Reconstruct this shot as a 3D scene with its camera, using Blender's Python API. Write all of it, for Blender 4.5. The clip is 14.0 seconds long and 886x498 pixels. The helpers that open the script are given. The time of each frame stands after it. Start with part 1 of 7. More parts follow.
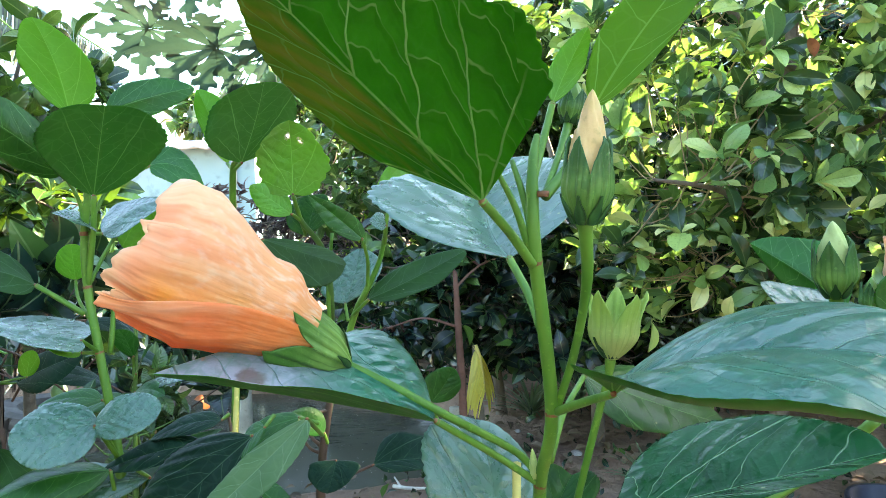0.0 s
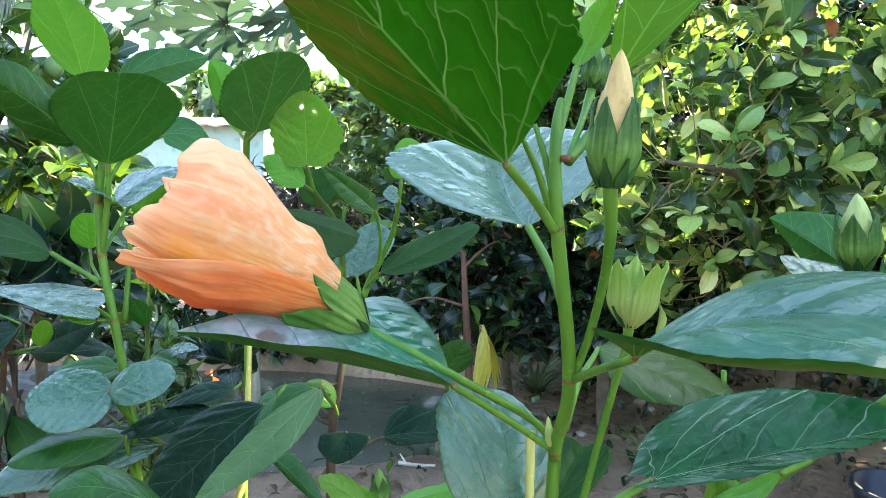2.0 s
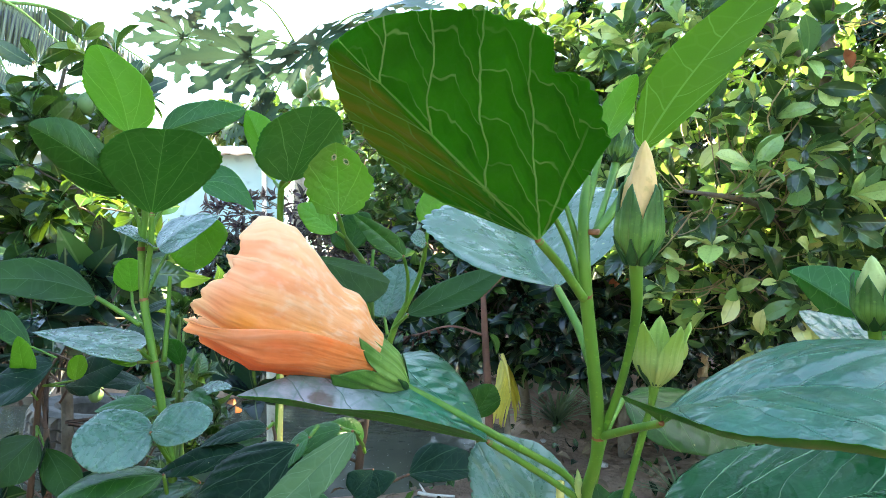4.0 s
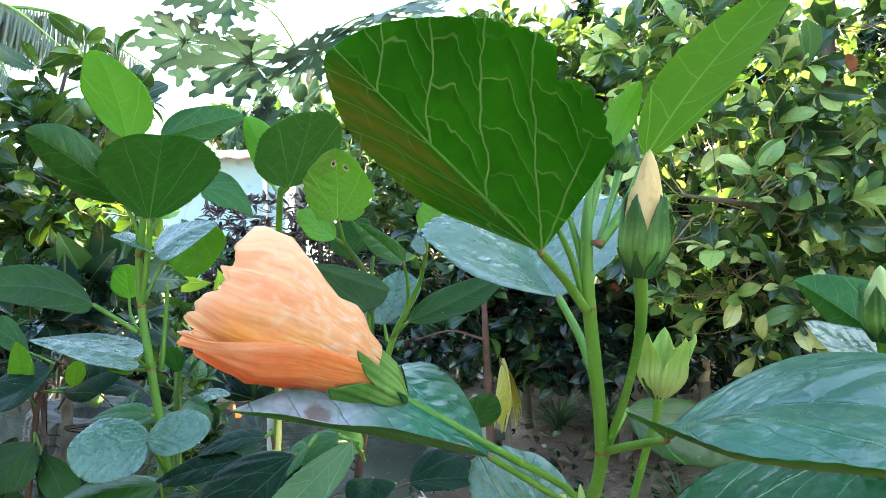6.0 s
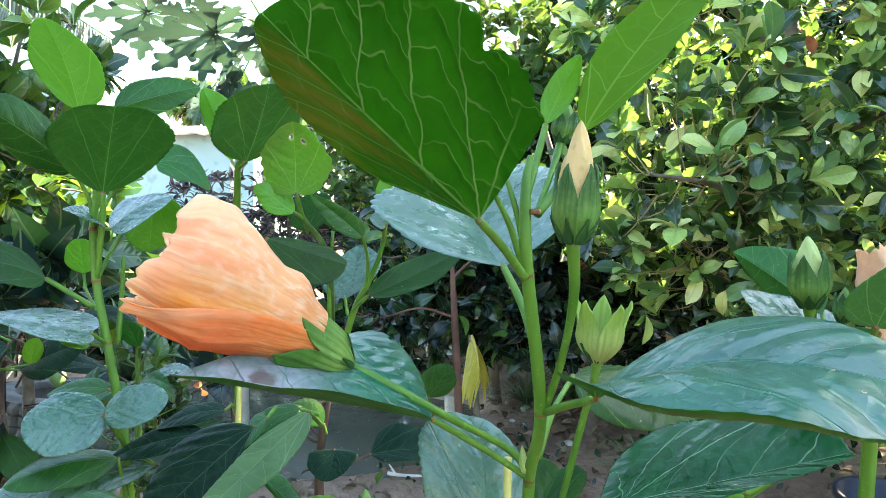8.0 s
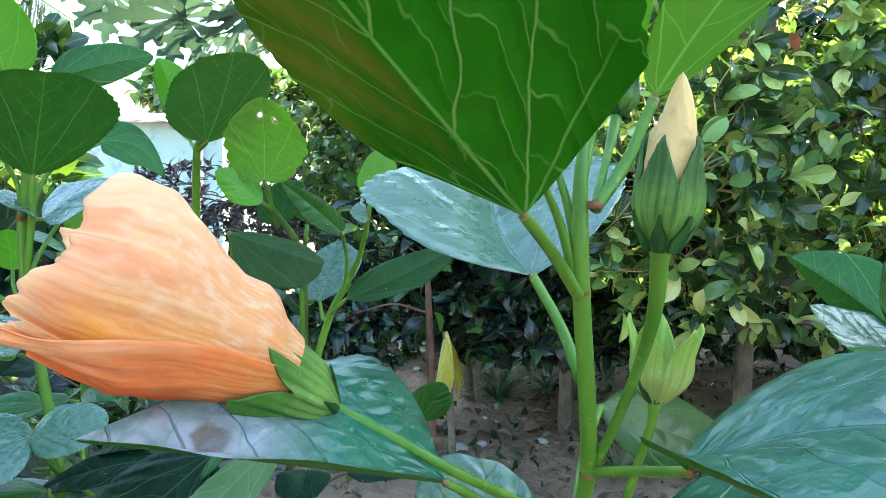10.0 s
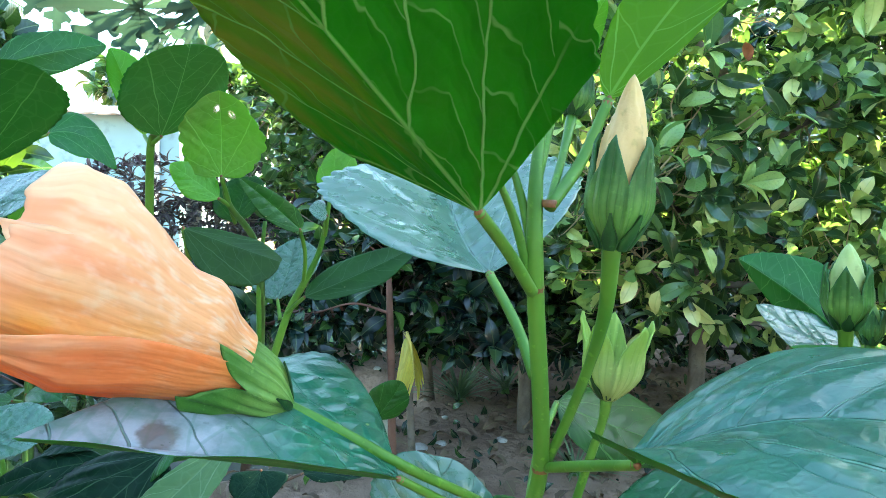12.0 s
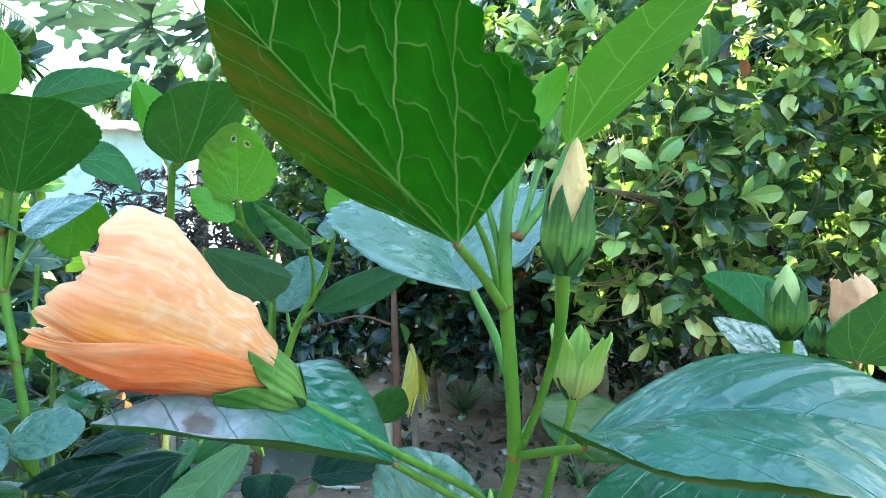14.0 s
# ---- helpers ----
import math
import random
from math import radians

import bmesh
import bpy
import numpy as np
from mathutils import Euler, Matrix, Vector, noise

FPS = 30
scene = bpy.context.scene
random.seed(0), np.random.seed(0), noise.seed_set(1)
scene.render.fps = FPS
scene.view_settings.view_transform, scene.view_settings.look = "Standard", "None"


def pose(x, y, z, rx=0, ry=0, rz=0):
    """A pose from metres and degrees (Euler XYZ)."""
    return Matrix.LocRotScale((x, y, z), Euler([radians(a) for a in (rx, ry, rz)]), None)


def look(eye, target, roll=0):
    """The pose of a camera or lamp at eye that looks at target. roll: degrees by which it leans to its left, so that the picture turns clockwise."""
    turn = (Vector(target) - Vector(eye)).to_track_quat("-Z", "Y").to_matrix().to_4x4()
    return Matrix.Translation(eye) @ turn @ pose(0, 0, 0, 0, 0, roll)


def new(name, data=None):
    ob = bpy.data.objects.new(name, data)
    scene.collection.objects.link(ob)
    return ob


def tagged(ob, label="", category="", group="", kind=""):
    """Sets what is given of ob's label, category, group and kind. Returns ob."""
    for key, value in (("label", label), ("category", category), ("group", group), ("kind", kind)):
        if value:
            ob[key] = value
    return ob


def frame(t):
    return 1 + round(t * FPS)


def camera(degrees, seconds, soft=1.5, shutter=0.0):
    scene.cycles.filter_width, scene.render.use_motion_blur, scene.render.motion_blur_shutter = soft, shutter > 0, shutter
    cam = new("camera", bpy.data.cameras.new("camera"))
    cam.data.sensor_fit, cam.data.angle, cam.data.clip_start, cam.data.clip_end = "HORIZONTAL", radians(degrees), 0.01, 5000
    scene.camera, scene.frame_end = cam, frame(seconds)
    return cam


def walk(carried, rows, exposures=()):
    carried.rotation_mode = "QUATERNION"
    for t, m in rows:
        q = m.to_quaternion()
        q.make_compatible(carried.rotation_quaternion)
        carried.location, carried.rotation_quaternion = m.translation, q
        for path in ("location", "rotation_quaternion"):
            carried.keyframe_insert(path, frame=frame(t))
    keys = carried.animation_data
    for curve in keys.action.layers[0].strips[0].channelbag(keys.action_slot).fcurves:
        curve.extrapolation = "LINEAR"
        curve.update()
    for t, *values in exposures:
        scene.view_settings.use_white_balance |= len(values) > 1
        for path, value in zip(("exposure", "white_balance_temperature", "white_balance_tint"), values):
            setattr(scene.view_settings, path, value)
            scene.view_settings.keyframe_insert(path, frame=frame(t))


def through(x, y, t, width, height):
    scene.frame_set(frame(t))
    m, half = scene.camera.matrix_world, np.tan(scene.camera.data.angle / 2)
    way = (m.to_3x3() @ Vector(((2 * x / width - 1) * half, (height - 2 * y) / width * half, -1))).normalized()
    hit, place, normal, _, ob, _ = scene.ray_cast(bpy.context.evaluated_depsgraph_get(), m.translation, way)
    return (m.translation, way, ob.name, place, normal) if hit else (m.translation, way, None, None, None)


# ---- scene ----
cam = camera(70.38, 14.0, soft=0.6)
PATH = [
    (0.0, 0.0097, 0.016, 1.1074, 87.34, 0.51, -2.12),
    (0.5, 0.0039, 0.0075, 1.1081, 87.42, 0.88, -1.42),
    (1.0, 0.0025, 0.008, 1.1065, 86.31, 0.34, -1.97),
    (1.5, -0.0016, 0.0138, 1.1042, 85.53, -0.06, -1.97),
    (2.0, 0.0056, 0.017, 1.1021, 85.61, -0.28, -1.4),
    (2.5, 0.0019, 0.0162, 1.1087, 86.99, -0.1, -0.06),
    (2.7, 0.0019, 0.0142, 1.1137, 87.8, -0.01, 0.38),
    (4.8, -0.0026, -0.0002, 1.1172, 87.92, -0.46, -0.22),
    (5.0, -0.0015, 0.0028, 1.1162, 87.79, -0.7, -0.21),
    (5.5, -0.0011, 0.0052, 1.1182, 88.25, -0.43, 0.04),
    (6.0, -0.0008, 0.0068, 1.1191, 88.26, -0.11, 0.28),
    (6.5, 0.0, 0.0, 1.12, 88.0, 0.0, 0.0),
    (7.0, -0.0011, -0.0049, 1.1206, 87.55, 0.04, -0.83),
    (7.5, -0.0011, -0.0035, 1.118, 86.86, -0.46, -1.56),
    (8.0, 0.0087, 0.0015, 1.116, 86.32, -0.28, -2.33),
    (8.2, 0.0096, 0.0083, 1.1156, 86.33, -0.34, -2.85),
    (10.3, -0.0021, 0.064, 1.1146, 85.79, -1.52, -5.73),
    (10.5, 0.0002, 0.0648, 1.1138, 85.98, -1.82, -6.37),
    (11.0, -0.0076, 0.0634, 1.1158, 86.16, -2.26, -6.49),
    (11.5, -0.0029, 0.0742, 1.1138, 85.93, -2.91, -8.67),
    (12.0, -0.0, 0.0602, 1.1141, 85.9, -2.03, -8.26),
    (12.5, -0.0027, 0.0473, 1.1134, 85.96, -2.2, -8.2),
    (13.0, -0.0029, 0.0482, 1.1165, 86.52, -2.12, -8.21),
    (13.5, -0.0021, 0.0377, 1.1201, 86.87, -1.88, -7.31),
    (14.0, 0.0004, 0.0261, 1.1202, 86.99, -1.87, -7.78),
]
walk(cam, [(t, pose(x, y, z, rx, ry, rz)) for t, x, y, z, rx, ry, rz in PATH], exposures=[(0.0, 3.96, 8300, 8), (8.0, 3.97, 8300, 8), (11.0, 4.01, 7600, 0), (14.0, 4.1, 7400, -3)])

# ---- daylight: hazy bright sky, low sun over the trees on the right ----
SUN_UP, SUN_ROUND = 25, 62
world = bpy.data.worlds.new("sky")
scene.world = world
world.use_nodes = True
wt = world.node_tree
sky = wt.nodes.new("ShaderNodeTexSky")
sky.sky_type, sky.sun_disc = "NISHITA", False
sky.sun_elevation, sky.sun_rotation = radians(SUN_UP), radians(SUN_ROUND)
sky.air_density, sky.dust_density, sky.ozone_density = 1.0, 0.5, 3.0
wt.nodes["Background"].inputs["Strength"].default_value = 0.12
wt.links.new(sky.outputs["Color"], wt.nodes["Background"].inputs["Color"])
sun = new("sun", bpy.data.lights.new("sun", "SUN"))
sun.data.energy, sun.data.angle, sun.data.color = 5.0, radians(0.6), (1.0, 0.9, 0.72)
a, e = radians(SUN_ROUND), radians(SUN_UP)
sun.matrix_world = look((0, 0, 0), (-math.sin(a) * math.cos(e), -math.cos(a) * math.cos(e), -math.sin(e)))

# ---- materials ----
class Graph:
    """A small wrapper to write node trees as expressions."""

    def __init__(self, name):
        self.mat = bpy.data.materials.new(name)
        self.mat.use_nodes = True
        self.t = self.mat.node_tree
        self.t.nodes.clear()
        self.out = self.t.nodes.new("ShaderNodeOutputMaterial")

    def node(self, kind, ins=None, **props):
        n = self.t.nodes.new(kind)
        for k, v in props.items():
            setattr(n, k, v)
        for k, v in (ins or {}).items():
            self.put(n.inputs[k], v)
        return n

    def put(self, socket, v):
        if isinstance(v, bpy.types.NodeSocket):
            self.t.links.new(v, socket)
        elif v is not None:
            if socket.type == "RGBA" and len(v) == 3:
                v = (*v, 1)
            socket.default_value = v

    def math(self, op, a, b=None, c=None):
        n = self.t.nodes.new("ShaderNodeMath")
        n.operation = op
        for i, v in enumerate((a, b, c)):
            if v is not None:
                self.put(n.inputs[i], v)
        return n.outputs[0]

    def mix(self, f, a, b, blend="MIX"):
        n = self.t.nodes.new("ShaderNodeMix")
        n.data_type, n.blend_type = "RGBA", blend
        self.put(n.inputs[0], f), self.put(n.inputs[6], a), self.put(n.inputs[7], b)
        return n.outputs[2]

    def step(self, v, lo, hi, to0=0.0, to1=1.0):
        n = self.node("ShaderNodeMapRange", {0: v, 1: lo, 2: hi, 3: to0, 4: to1})
        n.interpolation_type = "SMOOTHSTEP"
        return n.outputs[0]

    def noise(self, vec, scale, detail=3.0, rough=0.55):
        return self.node("ShaderNodeTexNoise", {"Vector": vec, "Scale": scale, "Detail": detail, "Roughness": rough}).outputs["Fac"]

    def ramp(self, f, stops):
        n = self.node("ShaderNodeValToRGB", {0: f})
        while len(n.color_ramp.elements) < len(stops):
            n.color_ramp.elements.new(0.5)
        for el, (p, c) in zip(n.color_ramp.elements, stops):
            el.position, el.color = p, (*c, 1)
        return n.outputs[0]

    def bump(self, h, strength, dist):
        return self.node("ShaderNodeBump", {"Height": h, "Strength": strength, "Distance": dist}).outputs[0]

    def shade(self, color, rough, bump=None, spec=0.5, metal=0.0, through=0.0, through_color=None, coat=0.0, sheen=0.0):
        p = self.node("ShaderNodeBsdfPrincipled", {"Base Color": color, "Roughness": rough, "Specular IOR Level": spec, "Metallic": metal, "Coat Weight": coat, "Sheen Weight": sheen, "Normal": bump})
        s = p.outputs[0]
        if through:
            tr = self.node("ShaderNodeBsdfTranslucent", {"Color": through_color if through_color is not None else color, "Normal": bump})
            s = self.node("ShaderNodeMixShader", {0: through, 1: s, 2: tr.outputs[0]}).outputs[0]
        self.t.links.new(s, self.out.inputs[0])
        return self.mat

    def coords(self, which="Object"):
        return self.node("ShaderNodeTexCoord").outputs[which]


def leaf_material(name, base, light, vein, rough, through, glow, vein_amount=0.45, relief=0.22, spec=0.5, net_amount=0.16, dusty=False):
    """A broad hibiscus blade: palmate and side veins with a fine net between them, laid out on the blade's own length and width."""
    g = Graph(name)
    uv = g.node("ShaderNodeUVMap", uv_map="blade").outputs[0]
    sep = g.node("ShaderNodeSeparateXYZ", {0: uv})
    rnd = g.node("ShaderNodeObjectInfo").outputs["Random"]
    shift = g.node("ShaderNodeVectorMath", {0: uv, 1: g.node("ShaderNodeCombineXYZ", {0: g.math("MULTIPLY", rnd, 9.0), 1: rnd, 2: rnd}).outputs[0]}, operation="ADD").outputs[0]
    wob = g.math("MULTIPLY", g.math("SUBTRACT", g.noise(shift, 5.0, 2.0), 0.5), 0.11)
    u, v = g.math("ADD", sep.outputs[0], wob), g.math("ABSOLUTE", sep.outputs[1])
    taper = g.step(sep.outputs[0], 0.0, 1.0, 1.0, 0.45)
    lines = [g.step(g.math("DIVIDE", v, taper), 0.003, 0.0085, 1.0, 0.0)]
    for ang, w in ((26, 0.007), (52, 0.007), (84, 0.005)):
        s, c = math.sin(radians(ang)), math.cos(radians(ang))
        d = g.math("ABSOLUTE", g.math("SUBTRACT", g.math("MULTIPLY", v, c), g.math("MULTIPLY", u, s)))
        lines.append(g.math("MULTIPLY", g.step(g.math("DIVIDE", d, g.math("ADD", u, 0.25)), w * 0.6, w * 1.4, 1.0, 0.0), g.step(v, 0.5, 0.28)))
    bend = g.math("ADD", g.math("MULTIPLY", v, 0.5), g.math("MULTIPLY", g.math("MULTIPLY", v, v), 1.1))
    root = g.math("SUBTRACT", u, bend)
    f = g.math("FRACT", g.math("MULTIPLY_ADD", root, 5.2, g.math("MULTIPLY_ADD", rnd, 0.5, g.math("MULTIPLY", g.math("GREATER_THAN", sep.outputs[1], 0.0), 0.35))))
    d = g.math("MULTIPLY", g.math("ABSOLUTE", g.math("SUBTRACT", f, 0.5)), 0.19)
    fade = g.step(v, 0.34, 0.08, 0.15, 0.75)
    lines.append(g.math("MULTIPLY", g.math("MULTIPLY", g.step(d, 0.0015, 0.005, 1.0, 0.0), fade), g.math("GREATER_THAN", root, 0.16)))
    pillow = g.math("MULTIPLY", g.math("MULTIPLY", g.step(d, 0.0, 0.08), g.step(root, 0.1, 0.2)), g.step(g.noise(shift, 5.0, 2.0), 0.3, 0.7, 0.25, 1.0))
    total = lines[0]
    for ln in lines[1:]:
        total = g.math("MAXIMUM", total, ln)
    away = g.math("SQRT", g.math("ADD", g.math("MULTIPLY", sep.outputs[0], sep.outputs[0]), g.math("MULTIPLY", sep.outputs[1], sep.outputs[1])))
    turn = g.math("ARCTAN2", sep.outputs[1], g.math("ADD", sep.outputs[0], 0.02))
    ladder = g.node("ShaderNodeCombineXYZ", {0: g.math("MULTIPLY", away, 11.0), 1: g.math("MULTIPLY", turn, 3.6), 2: g.math("MULTIPLY", rnd, 50.0)}).outputs[0]
    warp = g.mix(0.08, shift, g.node("ShaderNodeTexNoise", {"Vector": shift, "Scale": 7.0}).outputs["Color"])
    net = g.node("ShaderNodeTexVoronoi", {"Vector": ladder, "Scale": 1.0, "Randomness": 0.75}, feature="DISTANCE_TO_EDGE").outputs[0]
    fine = g.node("ShaderNodeTexVoronoi", {"Vector": warp, "Scale": 42.0}, feature="DISTANCE_TO_EDGE").outputs[0]
    netl = g.step(net, 0.02, 0.07, 1.0, 0.0)
    veins = g.math("MAXIMUM", total, g.math("MULTIPLY", netl, net_amount))
    tone = g.mix(g.step(g.noise(shift, 4.0, 4.0), 0.3, 0.7), base, light)
    tone = g.mix(g.math("MULTIPLY", g.step(g.noise(shift, 26.0, 3.0), 0.55, 0.8), 0.15), tone, tuple(0.6 * b for b in base))
    tone = g.node("ShaderNodeHueSaturation", {"Hue": g.math("MULTIPLY_ADD", rnd, 0.03, 0.485), "Value": g.math("MULTIPLY_ADD", rnd, 0.3, 0.85), "Color": tone}).outputs[0]
    col = g.mix(g.math("MULTIPLY", veins, vein_amount), tone, vein)
    spots = g.node("ShaderNodeTexVoronoi", {"Vector": shift, "Scale": 5.5}).outputs[0]
    col = g.mix(g.step(spots, 0.02, 0.05, 0.6, 0.0), col, (0.55, 0.6, 0.2))
    if dusty:
        veil = g.math("MULTIPLY", g.step(sep.outputs[0], 0.3, 0.6), g.step(g.noise(shift, 9.0, 5.0), 0.25, 0.62, 0.35, 1.0))
        veil = g.math("MULTIPLY", veil, g.math("SUBTRACT", 1.0, g.math("MULTIPLY", veins, 0.7)))
        col = g.mix(veil, col, (0.34, 0.35, 0.38))
        far_u, far_v = g.math("SUBTRACT", sep.outputs[0], 0.68), g.math("SUBTRACT", sep.outputs[1], 0.06)
        spot = g.math("ADD", g.math("MULTIPLY", far_u, far_u), g.math("MULTIPLY", far_v, far_v))
        spot = g.math("ADD", spot, g.math("MULTIPLY", g.math("SUBTRACT", g.noise(uv, 22.0, 3.0), 0.5), 0.006))
        col = g.mix(g.step(spot, 0.0015, 0.004, 0.8, 0.0), col, (0.1, 0.06, 0.045))
    gl = g.mix(g.math("MULTIPLY", veins, vein_amount), glow, tuple(min(1, 1.7 * x) for x in glow))
    height = g.math("ADD", g.math("MULTIPLY", g.step(net, 0.0, 0.5), 0.5), g.math("MULTIPLY", g.step(fine, 0.0, 0.4), 0.04))
    height = g.math("SUBTRACT", height, g.math("MULTIPLY", total, 0.8))
    height = g.math("ADD", height, g.math("MULTIPLY", g.noise(shift, 6.0, 1.0, 0.4), 0.3))
    height = g.math("ADD", height, g.math("MULTIPLY", pillow, 0.75))
    rg = g.math("MULTIPLY_ADD", g.noise(shift, 11.0, 4.0), 0.16, rough - 0.08)
    return g.shade(col, rg, g.bump(height, relief, 0.0012), spec, through=through, through_color=gl)


LEAF_TOP = leaf_material("leaf_upper", (0.009, 0.058, 0.009), (0.016, 0.085, 0.013), (0.08, 0.19, 0.05), 0.32, 0.2, (0.05, 0.32, 0.015), 0.7, 0.3, 0.22)
LEAF_UNDER = leaf_material("leaf_underside", (0.016, 0.11, 0.012), (0.026, 0.15, 0.016), (0.2, 0.38, 0.12), 0.45, 0.5, (0.06, 0.5, 0.01), 0.7, relief=-0.3)
YOUNG_TOP = leaf_material("young_leaf_upper", (0.075, 0.22, 0.02), (0.105, 0.27, 0.03), (0.28, 0.46, 0.14), 0.36, 0.45, (0.28, 0.68, 0.03), relief=0.3, spec=0.4)
YOUNG_UNDER = leaf_material("young_leaf_underside", (0.078, 0.23, 0.02), (0.11, 0.28, 0.03), (0.3, 0.48, 0.15), 0.42, 0.45, (0.28, 0.68, 0.03), relief=-0.3, spec=0.35)
FRESH = leaf_material("fresh_leaf", (0.08, 0.2, 0.013), (0.11, 0.25, 0.018), (0.36, 0.5, 0.16), 0.55, 0.5, (0.32, 0.68, 0.02), 0.5, -0.25, 0.2, 0.12)
# Teal base colours stand in for the blue sky reflected by the blade.
SHEEN_TOP = leaf_material("sky_sheen_leaf_upper", (0.004, 0.08, 0.05), (0.008, 0.12, 0.075), (0.08, 0.26, 0.18), 0.3, 0.12, (0.05, 0.3, 0.04), 0.55, 1.0, 0.62, 0.06)
VEINED_TOP = leaf_material("veined_leaf_upper", (0.005, 0.06, 0.018), (0.012, 0.1, 0.034), (0.24, 0.46, 0.24), 0.26, 0.12, (0.05, 0.3, 0.03), 0.7, 0.9, 0.2, 0.04)
MUTED = leaf_material("muted_leaf", (0.06, 0.13, 0.04), (0.09, 0.17, 0.06), (0.2, 0.3, 0.15), 0.5, 0.2, (0.1, 0.3, 0.05), 0.6, 0.4, 0.3)
DUSTY_TOP = leaf_material("dusty_leaf_upper", (0.004, 0.08, 0.042), (0.008, 0.125, 0.062), (0.05, 0.22, 0.13), 0.3, 0.12, (0.05, 0.3, 0.04), 0.5, 1.0, 0.55, 0.4, dusty=True)
# Besides the gloss, mirrored sky is put into the paler, bluer base.
PALE_TOP = leaf_material("sky_pale_leaf_upper", (0.03, 0.1, 0.06), (0.05, 0.135, 0.08), (0.13, 0.25, 0.15), 0.28, 0.12, (0.08, 0.3, 0.03), 0.3, relief=0.6, spec=0.85)
# Darker copies of the leaf greens: shade on the leaves is put into colour.
DARK_TOP = leaf_material("shade_dark_leaf_upper", (0.003, 0.017, 0.009), (0.006, 0.027, 0.015), (0.05, 0.11, 0.05), 0.34, 0.12, (0.05, 0.2, 0.02), 0.6, 0.4, 0.08)
DARK_UNDER = leaf_material("shade_dark_leaf_underside", (0.01, 0.048, 0.006), (0.016, 0.068, 0.008), (0.09, 0.16, 0.07), 0.55, 0.25, (0.06, 0.25, 0.012), relief=-0.3, spec=0.2)


def yellowing_material():
    """Underside of a blade that turns yellow-brown along one side: side veins leave the midrib all along, rungs join them."""
    g = Graph("yellowing_leaf_underside")
    uv = g.node("ShaderNodeUVMap", uv_map="blade").outputs[0]
    sep = g.node("ShaderNodeSeparateXYZ", {0: uv})
    u0, v0 = sep.outputs[0], sep.outputs[1]
    wob = g.math("MULTIPLY", g.math("SUBTRACT", g.noise(uv, 4.0, 3.0), 0.5), 0.11)
    v = g.math("ABSOLUTE", v0)
    root = g.math("SUBTRACT", g.math("ADD", u0, wob), g.math("ADD", g.math("MULTIPLY", v, 1.2), g.math("MULTIPLY", g.math("MULTIPLY", v, v), 0.35)))
    k = g.math("DIVIDE", root, 0.25)
    near_line = g.math("ABSOLUTE", g.math("SUBTRACT", g.math("FRACT", g.math("ADD", k, 0.5)), 0.5))
    fade = g.step(v, 0.6, 0.1, 0.45, 1.0)
    side_veins = g.math("MULTIPLY", g.step(near_line, 0.008, 0.03, 1.0, 0.0), g.math("MULTIPLY", fade, g.math("GREATER_THAN", k, -0.5)))
    mid = g.step(g.math("DIVIDE", v, g.step(u0, 0.0, 1.0, 1.0, 0.4)), 0.002, 0.009, 1.0, 0.0)
    s, c = math.sin(radians(62)), math.cos(radians(62))
    outer = g.math("ABSOLUTE", g.math("SUBTRACT", g.math("MULTIPLY", v, c), g.math("MULTIPLY", g.math("ADD", u0, g.math("MULTIPLY", wob, 0.5)), s)))
    outer = g.math("MULTIPLY", g.step(outer, 0.0015, 0.005, 0.8, 0.0), g.step(v, 0.42, 0.25))
    total = g.math("MAXIMUM", g.math("MAXIMUM", mid, side_veins), outer)
    across = g.math("ABSOLUTE", g.math("SUBTRACT", g.math("FRACT", k), 0.5))
    phase = g.math("ADD", g.math("MULTIPLY", v, 13.0), g.math("MULTIPLY", g.math("FLOOR", k), 0.37))
    phase = g.math("ADD", phase, g.math("ADD", g.math("MULTIPLY", across, 1.1), g.math("MULTIPLY", g.math("SUBTRACT", g.noise(uv, 9.0, 2.0), 0.5), 0.9)))
    rung = g.math("ABSOLUTE", g.math("SUBTRACT", g.math("FRACT", phase), 0.5))
    rung_lines = g.math("MULTIPLY", g.step(rung, 0.01, 0.05, 1.0, 0.0), g.step(g.noise(uv, 7.0, 1.0), 0.38, 0.56, 0.12, 0.62))
    fine = g.node("ShaderNodeTexVoronoi", {"Vector": g.mix(0.03, uv, g.node("ShaderNodeTexNoise", {"Vector": uv, "Scale": 9.0}).outputs["Color"]), "Scale": 30.0}, feature="DISTANCE_TO_EDGE").outputs[0]
    veins = g.math("MAXIMUM", total, rung_lines)
    tone = g.mix(g.step(g.noise(uv, 5.0, 4.0), 0.3, 0.7), (0.012, 0.14, 0.007), (0.024, 0.185, 0.01))
    streak = g.noise(g.node("ShaderNodeVectorMath", {0: uv, 1: (3.0, 16.0, 1.0)}, operation="MULTIPLY").outputs[0], 1.0, 3.0)
    lane = g.step(g.math("MULTIPLY_ADD", g.math("SUBTRACT", streak, 0.5), 0.5, across), 0.08, 0.3, 1.0, 0.55)
    side = g.math("MULTIPLY", g.step(v0, 0.0, 0.05), g.step(g.math("MULTIPLY_ADD", streak, 0.8, u0), 0.45, 0.85))
    side = g.math("MULTIPLY", g.math("MULTIPLY", side, lane), g.step(u0, 0.98, 0.8))
    tone = g.mix(g.math("MULTIPLY", side, 0.75), tone, (0.28, 0.25, 0.035))
    tone = g.mix(g.math("MULTIPLY", g.step(fine, 0.0, 0.09, 1.0, 0.0), 0.15), tone, (0.08, 0.2, 0.05))
    col = g.mix(g.math("MULTIPLY", veins, 0.9), tone, (0.38, 0.62, 0.22))
